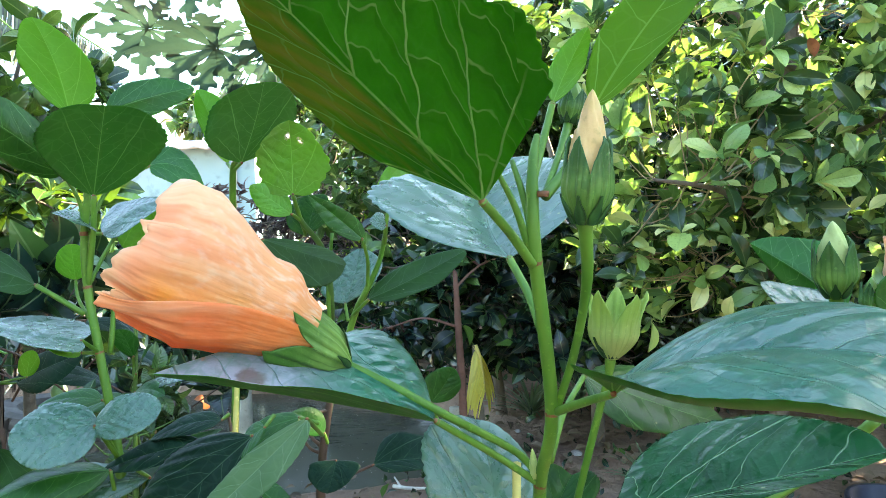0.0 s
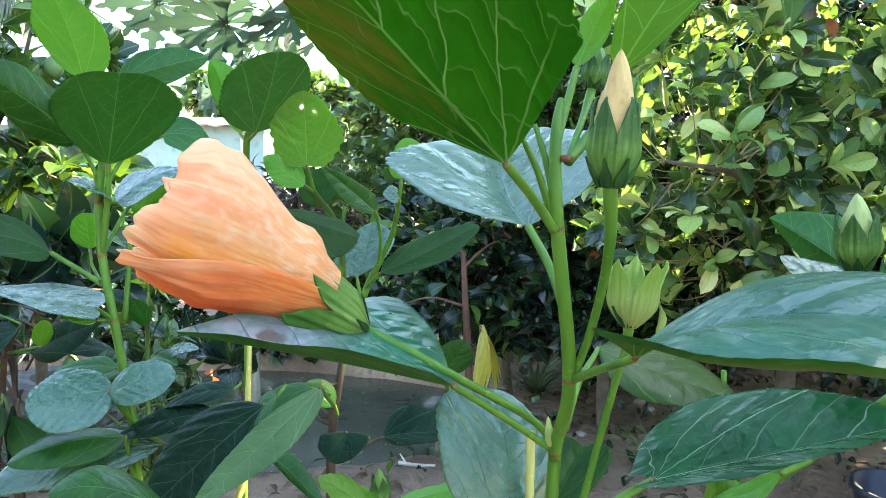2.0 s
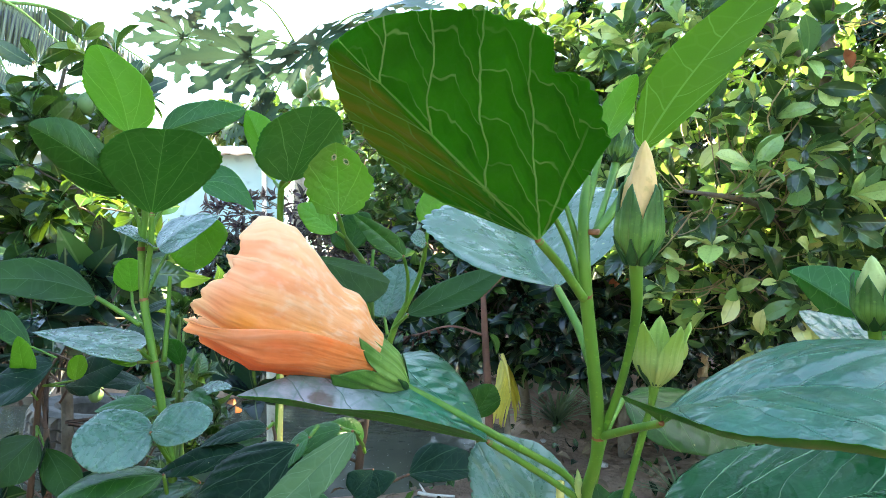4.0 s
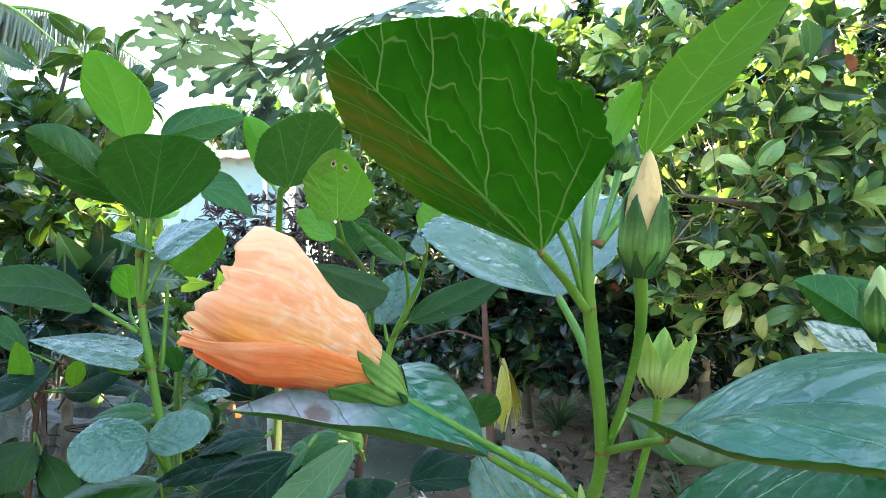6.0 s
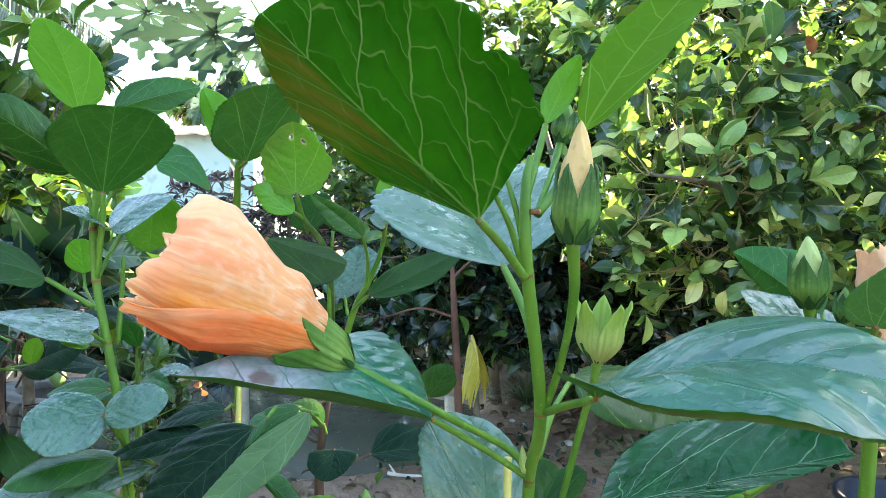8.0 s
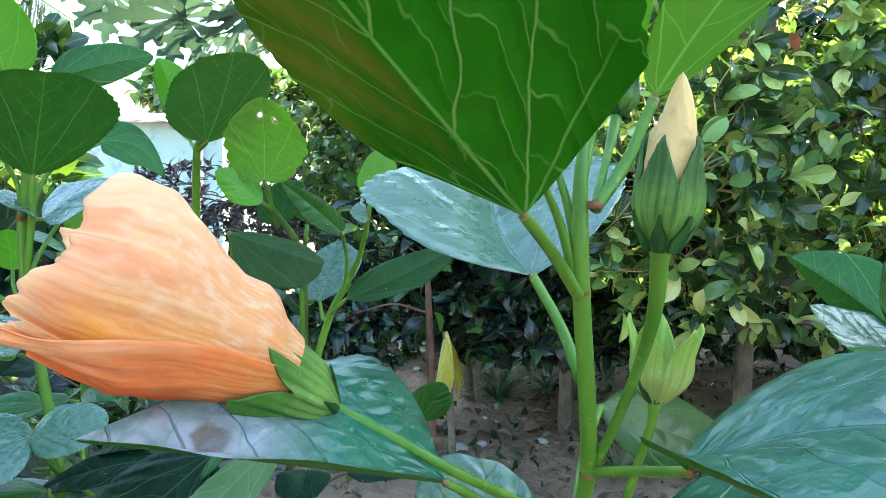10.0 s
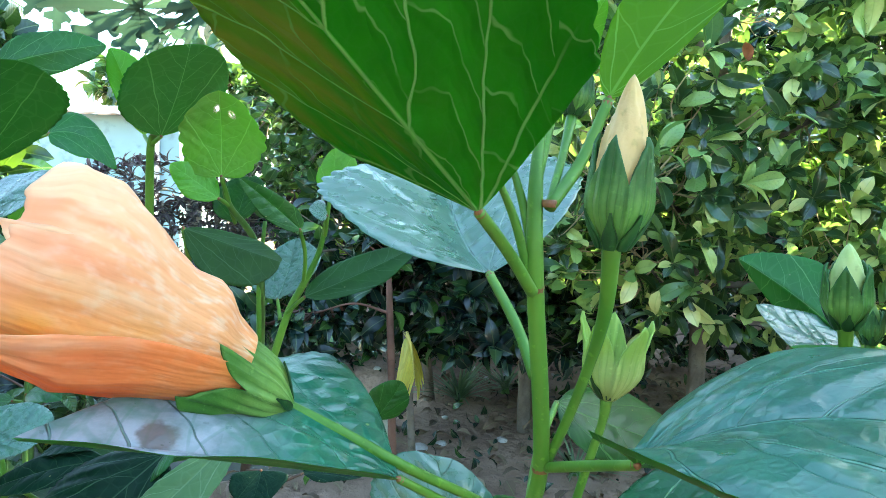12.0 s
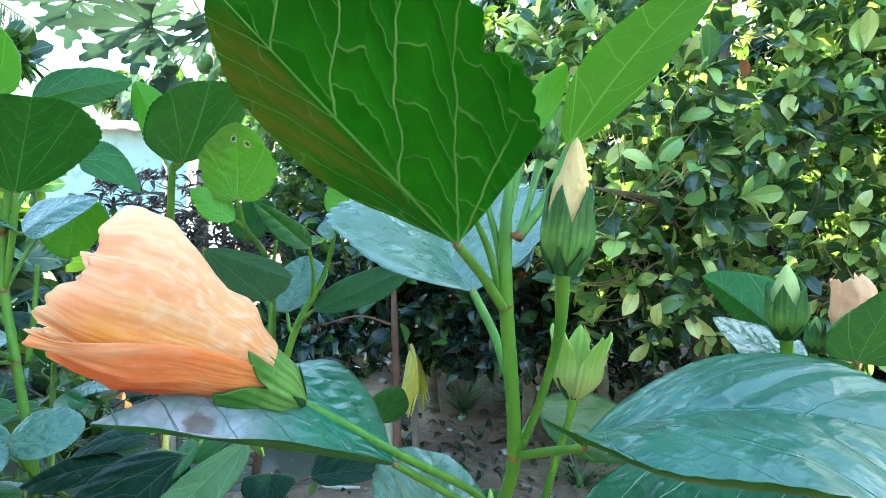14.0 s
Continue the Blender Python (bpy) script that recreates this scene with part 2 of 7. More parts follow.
    spots = g.node("ShaderNodeTexVoronoi", {"Vector": uv, "Scale": 3.6, "Randomness": 1.0}).outputs[0]
    speck = g.step(spots, 0.025, 0.055, 0.95, 0.0)
    col = g.mix(speck, col, (0.62, 0.66, 0.24))
    gl = g.mix(side, g.mix(g.step(g.noise(uv, 3.0, 3.0), 0.35, 0.65), (0.045, 0.54, 0.008), (0.09, 0.74, 0.012)), (0.66, 0.52, 0.04))
    gl = g.mix(g.math("MULTIPLY", veins, 0.7), gl, (0.4, 0.85, 0.18))
    gl = g.mix(speck, gl, (0.95, 0.95, 0.4))
    height = g.math("SUBTRACT", g.math("MULTIPLY", total, 0.8), g.math("ADD", g.step(rung, 0.0, 0.4), g.math("MULTIPLY", g.noise(uv, 9.0, 3.0), 0.9)))
    return g.shade(col, g.math("MULTIPLY_ADD", g.noise(uv, 12.0), 0.2, 0.4), g.bump(height, 0.5, 0.0012), 0.3, through=0.55, through_color=gl)


YELLOWING = yellowing_material()


def stem_material(name, low, high, scale=70.0, rough=0.5, through=0.12):
    g = Graph(name)
    co = g.coords()
    st = g.node("ShaderNodeVectorMath", {0: co, 1: (1.0, 1.0, 0.15)}, operation="MULTIPLY").outputs[0]
    col = g.mix(g.step(g.noise(st, scale, 4.0), 0.35, 0.7), low, high)
    col = g.mix(g.step(g.noise(co, scale * 6, 2.0), 0.62, 0.72, 0.0, 0.5), col, tuple(1.5 * x for x in high))
    return g.shade(col, rough, g.bump(g.noise(st, scale * 5, 3.0), 0.25, 0.0006), 0.4, through=through, through_color=high)


STEM = stem_material("green_stem", (0.06, 0.18, 0.016), (0.12, 0.26, 0.03))
# Duller copy of the green stem with shade put into its colour.
STEM_DULL = stem_material("shaded_green_stem", (0.06, 0.15, 0.03), (0.1, 0.21, 0.05))
STEM_BROWN = stem_material("brown_stem", (0.06, 0.034, 0.022), (0.12, 0.07, 0.045), 60.0, 0.7, 0.0)
NODE_RED = stem_material("reddish_joint", (0.17, 0.065, 0.026), (0.25, 0.1, 0.04), 150.0, 0.6, 0.0)


def calyx_material(name, lobe, body, line, rough=0.45, through=0.2):
    """Sepals: paler cup below, deeper lobes above, thin dark veins that run up and pale margins."""
    g = Graph(name)
    uv = g.node("ShaderNodeUVMap", uv_map="blade").outputs[0]
    sep = g.node("ShaderNodeSeparateXYZ", {0: uv})
    co = g.coords()
    k = g.math("ADD", sep.outputs[0], g.math("MULTIPLY", g.math("SUBTRACT", g.noise(co, 260.0, 3.0), 0.5), 0.5))
    col = g.mix(g.step(k, 0.25, 0.75), body, lobe)
    w = g.math("MULTIPLY_ADD", g.noise(co, 180.0, 2.0), 0.16, sep.outputs[1])
    f = g.math("ABSOLUTE", g.math("SUBTRACT", g.math("FRACT", g.math("MULTIPLY", w, 2.5)), 0.5))
    vein = g.math("MULTIPLY", g.step(f, 0.03, 0.12, 1.0, 0.0), g.step(sep.outputs[0], 0.95, 0.5, 0.1, 0.45))
    col = g.mix(vein, col, line)
    col = g.mix(g.step(g.noise(co, 700.0, 2.0), 0.6, 0.75, 0.0, 0.35), col, tuple(min(1.0, 1.6 * c) for c in body))
    h = g.math("ADD", g.math("MULTIPLY", f, 0.8), g.math("MULTIPLY", g.noise(co, 420.0, 3.0), 0.5))
    return g.shade(col, rough, g.bump(h, 0.5, 0.0008), 0.45, through=through, through_color=body)


SEPAL = calyx_material("sepal_green", (0.052, 0.17, 0.02), (0.2, 0.36, 0.08), (0.04, 0.14, 0.018), 0.45, 0.25)
SEPAL_DARK = calyx_material("bud_sepal_green", (0.022, 0.105, 0.02), (0.13, 0.29, 0.06), (0.028, 0.11, 0.018), 0.42, 0.12)
BRACT_DARK = stem_material("dark_bract_green", (0.012, 0.06, 0.014), (0.03, 0.11, 0.022), 170.0, 0.45, 0.1)
SEPAL_PALE = calyx_material("dry_calyx_green", (0.3, 0.46, 0.085), (0.47, 0.57, 0.19), (0.17, 0.33, 0.06), 0.5, 0.35)
STAKE = stem_material("yellow_stake", (0.45, 0.38, 0.08), (0.6, 0.5, 0.14), 40.0, 0.55, 0.0)


def petal_material(name, stops, streak, blush, mottle=0.55):
    """Petal skin: a tone that shifts along the petal, fanned creases in a deeper tone, pale mottles and a blush across its middle."""
    g = Graph(name)
    uv = g.node("ShaderNodeUVMap", uv_map="blade").outputs[0]
    sep = g.node("ShaderNodeSeparateXYZ", {0: uv})
    u, v = sep.outputs[0], sep.outputs[1]
    wav = g.math("MULTIPLY", g.math("SUBTRACT", g.noise(uv, 3.0, 1.0), 0.5), 0.09)
    lane = g.node("ShaderNodeCombineXYZ", {0: g.math("MULTIPLY", u, 1.7), 1: g.math("MULTIPLY", g.math("ADD", v, wav), 11.0), 2: 0.7}).outputs[0]
    rib = g.noise(lane, 1.0, 2.0, 0.5)
    hair = g.noise(g.node("ShaderNodeCombineXYZ", {0: g.math("MULTIPLY", u, 2.6), 1: g.math("MULTIPLY", g.math("ADD", v, wav), 46.0), 2: 2.0}).outputs[0], 1.0, 3.0)
    blot = g.noise(uv, 4.0, 4.0, 0.6)
    mott = g.noise(g.node("ShaderNodeVectorMath", {0: uv, 1: (1.0, 1.6, 1.0)}, operation="MULTIPLY").outputs[0], 12.0, 2.0, 0.5)
    col = g.ramp(g.math("MULTIPLY_ADD", blot, 0.35, g.math("MULTIPLY", u, 0.7)), stops)
    body = g.math("MULTIPLY", g.step(u, 0.3, 0.55), g.step(u, 1.02, 0.9))
    col = g.mix(g.math("MULTIPLY", g.math("MULTIPLY", g.step(rib, 0.45, 0.64), body), 0.65), col, streak)
    col = g.mix(g.math("MULTIPLY", g.math("MULTIPLY", g.step(rib, 0.5, 0.3), body), 0.35), col, (0.99, 0.78, 0.54))
    col = g.mix(g.math("MULTIPLY", g.math("MULTIPLY", g.step(hair, 0.5, 0.72), body), 0.16), col, streak)
    col = g.mix(g.math("MULTIPLY", g.math("MULTIPLY", g.step(mott, 0.44, 0.72), g.step(u, 0.95, 0.6)), mottle), col, (0.99, 0.8, 0.58))
    band = g.math("MULTIPLY", g.step(v, blush[0], blush[1]), g.math("MULTIPLY", g.step(u, 0.25, 0.42), g.step(u, 0.95, 0.7)))
    col = g.mix(g.math("MULTIPLY", band, g.step(blot, 0.3, 0.6, 0.45, 0.9)), col, blush[2])
    h = g.math("ADD", rib, g.math("ADD", g.math("MULTIPLY", hair, 0.06), g.math("MULTIPLY", mott, 0.16)))
    return g.shade(col, 0.55, g.bump(h, 0.6, 0.003), 0.2, through=0.42, through_color=g.mix(0.25, col, (1.0, 0.62, 0.26)), sheen=0.06)


PETAL = petal_material("apricot_petal", [(0.15, (0.96, 0.43, 0.18)), (0.35, (0.97, 0.5, 0.23)), (0.6, (0.98, 0.56, 0.29)), (0.85, (0.99, 0.68, 0.42))], (0.92, 0.31, 0.14), (0.78, 1.1, (0.99, 0.5, 0.07)), 0.62)
PETAL_DEEP = petal_material("orange_petal", [(0.15, (0.95, 0.34, 0.1)), (0.45, (0.94, 0.3, 0.09)), (0.85, (0.97, 0.47, 0.23))], (0.92, 0.26, 0.09), (0.14, 0.4, (0.88, 0.14, 0.015)), 0.12)


def simple(name, lo, hi, scale, rough, bump=0.2, dist=0.002, spec=0.4, through=0.0, fine=6.0, metal=0.0):
    """Two-tone surface with large stains and fine grain."""
    g = Graph(name)
    co = g.coords()
    big, small = g.noise(co, scale, 4.0), g.noise(co, scale * fine, 4.0)
    col = g.mix(g.step(big, 0.3, 0.7), lo, hi)
    col = g.mix(g.step(small, 0.55, 0.75, 0.0, 0.5), col, tuple(0.5 * x for x in lo))
    return g.shade(col, rough, g.bump(g.math("ADD", big, small), bump, dist), spec, through=through, through_color=hi, metal=metal)


PETAL_LATE = simple("peach_petal", (0.84, 0.38, 0.2), (0.9, 0.54, 0.32), 40.0, 0.55, 0.4, 0.002, 0.3, 0.3)
PETAL_BUD = simple("cream_petal", (0.66, 0.48, 0.15), (0.86, 0.6, 0.3), 60.0, 0.5, 0.4, 0.001, 0.3, 0.25)
BUD_TIP_GREEN = simple("green_cream_petal", (0.42, 0.55, 0.2), (0.58, 0.66, 0.3), 60.0, 0.5, 0.4, 0.001, 0.3, 0.25)


def crowd_material(name, stops, rough, through, glow, gloss=0.5, midrib=0.3):
    """Leaves of trees: each leaf has its own tone; a pale midrib runs down the middle."""
    g = Graph(name)
    rnd = g.node("ShaderNodeNewGeometry").outputs["Random Per Island"]
    rnd = g.math("FRACT", g.math("ADD", rnd, g.node("ShaderNodeObjectInfo").outputs["Random"]))
    uv = g.node("ShaderNodeUVMap", uv_map="blade").outputs[0]
    sep = g.node("ShaderNodeSeparateXYZ", {0: uv})
    col = g.ramp(rnd, stops)
    co = g.coords()
    col = g.mix(g.step(g.noise(co, 22.0, 3.0), 0.5, 0.75, 0.0, 0.35), col, tuple(0.55 * c for c in stops[0][1]))
    rib = g.step(g.math("ABSOLUTE", sep.outputs[1]), 0.03, 0.09, midrib, 0.0)
    col = g.mix(rib, col, (0.22, 0.32, 0.11))
    side = g.math("FRACT", g.math("MULTIPLY", g.math("SUBTRACT", sep.outputs[0], g.math("MULTIPLY", g.math("ABSOLUTE", sep.outputs[1]), 0.2)), 9.0))
    h = g.math("SUBTRACT", g.math("MULTIPLY", g.math("ABSOLUTE", g.math("SUBTRACT", side, 0.5)), 0.5), g.math("MULTIPLY", rib, 1.5))
    rg = g.math("MULTIPLY_ADD", g.math("FRACT", g.math("MULTIPLY", rnd, 7.3)), 0.25, rough - 0.1)
    gl = g.mix(rnd, glow, tuple(min(1.0, 1.5 * c) for c in glow))
    return g.shade(col, rg, g.bump(h, 0.7, 0.002), gloss, through=through, through_color=gl)


# Pale yellow stops paint sunlit leaves, near-black stops paint shaded ones.
CROWN_RIGHT = crowd_material("glossy_lit_and_shaded_leaf", [(0.0, (0.004, 0.017, 0.012)), (0.36, (0.009, 0.034, 0.018)), (0.46, (0.03, 0.09, 0.04)), (0.6, (0.15, 0.27, 0.08)), (0.8, (0.36, 0.48, 0.14)), (1.0, (0.62, 0.58, 0.22))], 0.13, 0.2, (0.26, 0.5, 0.1), 0.5)
# Near-black stops put the shade deep between the leaves into colour.
CROWN_DARK = crowd_material("shade_dark_tree_leaf", [(0.0, (0.003, 0.012, 0.014)), (0.6, (0.006, 0.023, 0.02)), (0.9, (0.022, 0.065, 0.018)), (1.0, (0.07, 0.16, 0.03))], 0.17, 0.08, (0.12, 0.3, 0.04), 0.45)
CROWN_BACK = crowd_material("far_tree_leaf", [(0.0, (0.01, 0.034, 0.014)), (0.5, (0.022, 0.065, 0.02)), (0.9, (0.06, 0.12, 0.04)), (1.0, (0.18, 0.22, 0.07))], 0.2, 0.1, (0.26, 0.5, 0.08), 0.45)
CROWN_LEFT = crowd_material("left_tree_leaf", [(0.0, (0.007, 0.03, 0.014)), (0.5, (0.016, 0.055, 0.02)), (0.88, (0.04, 0.1, 0.022)), (1.0, (0.16, 0.24, 0.03))], 0.22, 0.1, (0.2, 0.42, 0.04), 0.45)
CROWN_PURPLE = crowd_material("purple_shrub_leaf", [(0.0, (0.014, 0.012, 0.014)), (0.6, (0.03, 0.022, 0.028)), (1.0, (0.06, 0.035, 0.05))], 0.45, 0.12, (0.1, 0.04, 0.06))
# Sunlight on the shrub is put into these bright yellow-green tones.
CROWN_SUNLIT = crowd_material("sunlit_shrub_leaf", [(0.0, (0.06, 0.14, 0.03)), (0.6, (0.13, 0.24, 0.045)), (1.0, (0.25, 0.36, 0.06))], 0.42, 0.4, (0.42, 0.6, 0.06))
PAPAYA_LEAF = crowd_material("papaya_leaf", [(0.0, (0.012, 0.042, 0.042)), (1.0, (0.024, 0.066, 0.062))], 0.5, 0.09, (0.14, 0.3, 0.18), 0.25, 0.08)
PALM_LEAF = crowd_material("palm_leaflet", [(0.0, (0.018, 0.024, 0.028)), (1.0, (0.035, 0.045, 0.046))], 0.45, 0.08, (0.1, 0.13, 0.06))
PALM_YELLOW = crowd_material("yellow_palm_leaflet", [(0.0, (0.55, 0.46, 0.06)), (1.0, (0.7, 0.58, 0.12))], 0.5, 0.4, (0.8, 0.65, 0.1))
GRASS_LEAF = crowd_material("strap_leaf", [(0.0, (0.04, 0.07, 0.045)), (1.0, (0.09, 0.13, 0.085))], 0.5, 0.15, (0.15, 0.28, 0.08))
LITTER_LEAF = crowd_material("fallen_leaf", [(0.0, (0.06, 0.04, 0.025)), (0.6, (0.16, 0.1, 0.06)), (1.0, (0.28, 0.2, 0.13))], 0.75, 0.1, (0.2, 0.12, 0.05))
BARK = simple("grey_brown_bark", (0.09, 0.07, 0.05), (0.19, 0.155, 0.12), 9.0, 0.85, 0.8, 0.01)
TWIG = simple("ochre_twig", (0.2, 0.14, 0.06), (0.36, 0.27, 0.13), 30.0, 0.7, 0.4, 0.002)
BARK_RED = simple("reddish_bark", (0.1, 0.045, 0.03), (0.17, 0.08, 0.055), 14.0, 0.75, 0.6, 0.006)
BARK_PALE = simple("papaya_bark", (0.24, 0.2, 0.15), (0.4, 0.35, 0.28), 12.0, 0.8, 0.7, 0.012)
FRUIT = simple("green_fruit_skin", (0.06, 0.13, 0.04), (0.1, 0.19, 0.06), 14.0, 0.45, 0.15, 0.002)
SOIL = simple("dry_garden_soil", (0.17, 0.105, 0.075), (0.35, 0.235, 0.17), 1.6, 0.95, 0.9, 0.03, 0.15, fine=14.0)
STONE = simple("pale_pebble", (0.28, 0.25, 0.22), (0.45, 0.42, 0.38), 20.0, 0.85, 0.4, 0.004)
HOUSE_BLUE = simple("pale_blue_wall_paint", (0.2, 0.36, 0.42), (0.26, 0.42, 0.48), 0.9, 0.8, 0.2, 0.004, 0.3)
ROOF_TIN = simple("weathered_tin", (0.4, 0.41, 0.41), (0.56, 0.57, 0.57), 2.0, 0.5, 0.2, 0.004, 0.5)
TYRE = simple("dusty_tyre_rubber", (0.06, 0.056, 0.052), (0.14, 0.13, 0.12), 14.0, 0.8, 0.4, 0.003)
POT_DARK = simple("black_plastic", (0.014, 0.015, 0.026), (0.028, 0.03, 0.045), 14.0, 0.4, 0.1, 0.001)
POST = simple("pale_post_wood", (0.36, 0.34, 0.28), (0.5, 0.48, 0.4), 14.0, 0.8, 0.4, 0.003)
STICK = simple("dry_white_stick", (0.5, 0.46, 0.4), (0.66, 0.62, 0.55), 30.0, 0.8, 0.4, 0.002)
# Pale tan that paints sunlight onto the top of the stump.
SUNLIT_TAN = simple("sunlit_wood", (0.45, 0.32, 0.18), (0.72, 0.56, 0.36), 26.0, 0.85, 0.8, 0.008)
DYING = simple("dying_red_leaf", (0.2, 0.05, 0.025), (0.36, 0.13, 0.05), 30.0, 0.6, 0.3, 0.002, 0.3, 0.2)
SCAR = simple("dry_hole_rim", (0.42, 0.3, 0.14), (0.6, 0.48, 0.26), 200.0, 0.8, 0.4, 0.0006, 0.3, 0.3)


def water_material():
    g = Graph("muddy_pond_water")
    co = g.coords()
    col = g.mix(g.step(g.noise(co, 1.3, 4.0), 0.3, 0.7), (0.06, 0.062, 0.046), (0.085, 0.088, 0.066))
    # small pale specks scattered over the surface
    col = g.mix(g.step(g.noise(co, 70.0, 2.0), 0.7, 0.76), col, (0.55, 0.56, 0.5))
    rip = g.noise(g.node("ShaderNodeVectorMath", {0: co, 1: (1.0, 3.0, 1.0)}, operation="MULTIPLY").outputs[0], 6.0, 3.0)
    return g.shade(col, 0.16, g.bump(rip, 0.1, 0.02), 0.3)


WATER = water_material()

# ---- building helpers ----
V = Vector


def part(name, mesh, parent=None, label=""):
    ob = new(name, mesh)
    ob.parent = parent
    return tagged(ob, label)


def thing(name, label, category, group="", at=(0, 0, 0)):
    ob = new(name)
    ob.location = at
    return tagged(ob, label, category, group)


def attach(ob, parent):
    """Parent ob and keep its world place."""
    ob.parent = parent
    ob.matrix_parent_inverse = Matrix.Translation(-V(parent.location))
    return ob


def mesh_of(name, verts, faces, mats, uvs=None, slots=None, smooth=True):
    me = bpy.data.meshes.new(name)
    me.from_pydata([tuple(v) for v in verts], [], faces)
    for m in mats:
        me.materials.append(m)
    if uvs is not None:
        lay = me.uv_layers.new(name="blade")
        idx = np.empty(len(me.loops), dtype=np.int32)
        me.loops.foreach_get("vertex_index", idx)
        lay.data.foreach_set("uv", np.asarray(uvs, dtype=np.float32)[idx].ravel())
    if slots is not None:
        me.polygons.foreach_set("material_index", np.asarray(slots, dtype=np.int32))
    me.polygons.foreach_set("use_smooth", np.full(len(me.polygons), smooth))
    me.update()
    return me


def spline(points, n):
    """n + 1 points on a Catmull-Rom line through the given points."""
    p = [V(q) for q in points]
    p = [2 * p[0] - p[1]] + p + [2 * p[-1] - p[-2]]
    out, segs = [], len(p) - 3
    for i in range(n + 1):
        f = i / n * segs
        k = min(int(f), segs - 1)
        t = f - k
        a, b, c, d = p[k:k + 4]
        out.append(0.5 * ((2 * b) + (c - a) * t + (2 * a - 5 * b + 4 * c - d) * t * t + (3 * b - a - 3 * c + d) * t ** 3))
    return out


def tube(name, points, radii, mat, sides=10, steps=20, rough=0.0, seed=0):
    """A tapering round stem through the points, closed at both ends."""
    pts = spline(points, steps)
    verts, faces = [], []
    rng = random.Random(seed)
    side = None
    for i, p in enumerate(pts):
        t = (pts[min(i + 1, steps)] - pts[max(i - 1, 0)]).normalized()
        if side is None:
            side = t.cross(V((0.3, 1, 0.2))).normalized()
        side = (side - t * side.dot(t)).normalized()
        up = t.cross(side)
        f = i / steps * (len(radii) - 1)
        k = min(int(f), len(radii) - 2)
        r = radii[k] + (radii[k + 1] - radii[k]) * (f - k)
        for j in range(sides):
            a = 2 * math.pi * j / sides
            q = r * (1 + rough * (rng.random() - 0.5))
            verts.append(p + q * (math.cos(a) * side + math.sin(a) * up))
    for i in range(steps):
        for j in range(sides):
            k = (j + 1) % sides
            faces.append((i * sides + j, i * sides + k, (i + 1) * sides + k, (i + 1) * sides + j))
    faces.append(tuple(range(sides))[::-1])
    faces.append(tuple(range(steps * sides, (steps + 1) * sides)))
    return mesh_of(name, verts, faces, [mat])


def blade(B, M, T, L, R, mats, n=34, m=10, a=0.75, b=0.7, um=0.45, serr=0.025, teeth=16, heart=0.0, heart_r=None, curl_r=0.0, curl_from=0.8, bulge=0.12, wave=0.02, thick=0.0005, quilt_depth=0.02, seed=1, holes=(), dents=(), rim=None, wedge=0.0, crease=1.0):
    """A hibiscus leaf blade with an upper and a lower skin. B, M, T: base, middle and tip of the midrib; L, R: the outermost
    points of its halves, left and right as seen on the upper skin with the tip up. a, b: where the blade is widest and how blunt it is; heart: how far the lobes reach behind the base; rim: points along the outer edge of the right half, from base to tip, in place of R; wedge: up to where the edges run straight from the base; crease: 1 folds the blade along its midrib, 2 leaves it rounded there."""
    B, M, T, L, R = (V(q) for q in (B, M, T, L, R))
    C = 2 * M - 0.5 * (B + T)
    rng = random.Random(seed)
    rib = lambda u: (1 - u) ** 2 * B + 2 * u * (1 - u) * C + u * u * T
    peak = max(math.sin(math.pi * (k / 50) ** a) ** b for k in range(1, 50))
    wide = lambda u: math.sin(math.pi * min(max(u, 1e-4), 1 - 1e-4) ** a) ** b / peak
    c0 = rib(um)
    k0 = wide(um)
    sides = {-1: (L - c0) / k0, 1: (R - c0) / k0}
    edge_r = spline(rim, n) if rim else None
    length = sum((rib((i + 1) / 20) - rib(i / 20)).length for i in range(20))
    way = (T - B).normalized()
    nl = way.cross(sides[-1]).normalized()
    nr = way.cross(sides[1]).normalized() * -1
    ph = [rng.uniform(0, 6.3) for _ in range(6)]
    verts, uvs = [], []
    for i in range(n + 1):
        u = i / n
        c, w = rib(u), wide(u)
        for j in range(-m, m + 1):
            s = j / m
            sg = 1 if j >= 0 else -1
            q = abs(s)
            vec = sides[sg]
            w = wide(u)
            if u < wedge:
                w = wide(wedge) * (u / wedge) ** 0.85
            if rim and sg > 0:
                vec, w = edge_r[i] - c, 1.0
            nn = nr if sg > 0 else nl
            tooth = 1 + serr * q ** 6 * (abs(math.sin(math.pi * (u * teeth + 0.3 * sg))) - 0.6) * 1.6 + serr * 1.3 * q ** 3 * math.sin(11 * u + ph[2] + sg)
            for du, ds, depth, width in dents:
                if ds * sg > 0:
                    tooth -= depth * q ** 4 * math.exp(-((u - du) / width) ** 2)
            lobe = 0.0 if rim and sg > 0 else 1.0
            p = c + vec * (q * w * tooth) - way * lobe * ((heart if sg < 0 or heart_r is None else heart_r) * length * q ** 1.5 * (1 - u) ** 5)
            wid = vec.length * w
            p = p + nn * (bulge * wid * q ** crease * (1 - q) * 1.6)
            if sg > 0 and curl_r:
                p = p + nn * (curl_r * wid * max(0.0, (q - curl_from) / (1 - curl_from)) ** 1.3)
            p = p + nn * (wave * wid * (math.sin(7 * u + ph[0 if sg > 0 else 1]) * q * q + 0.7 * math.sin(15 * u + 4 * s + ph[3]) * q ** 3))
            quilt = abs(((u - 0.85 * q * vec.length * w / length) * 6.5 + 0.2) % 1 - 0.5) - 0.25
            p = p - nn * (quilt * quilt_depth * wid * q * (1 - q) * 2)
            verts.append(p)
            uvs.append((u, s * wid / length))
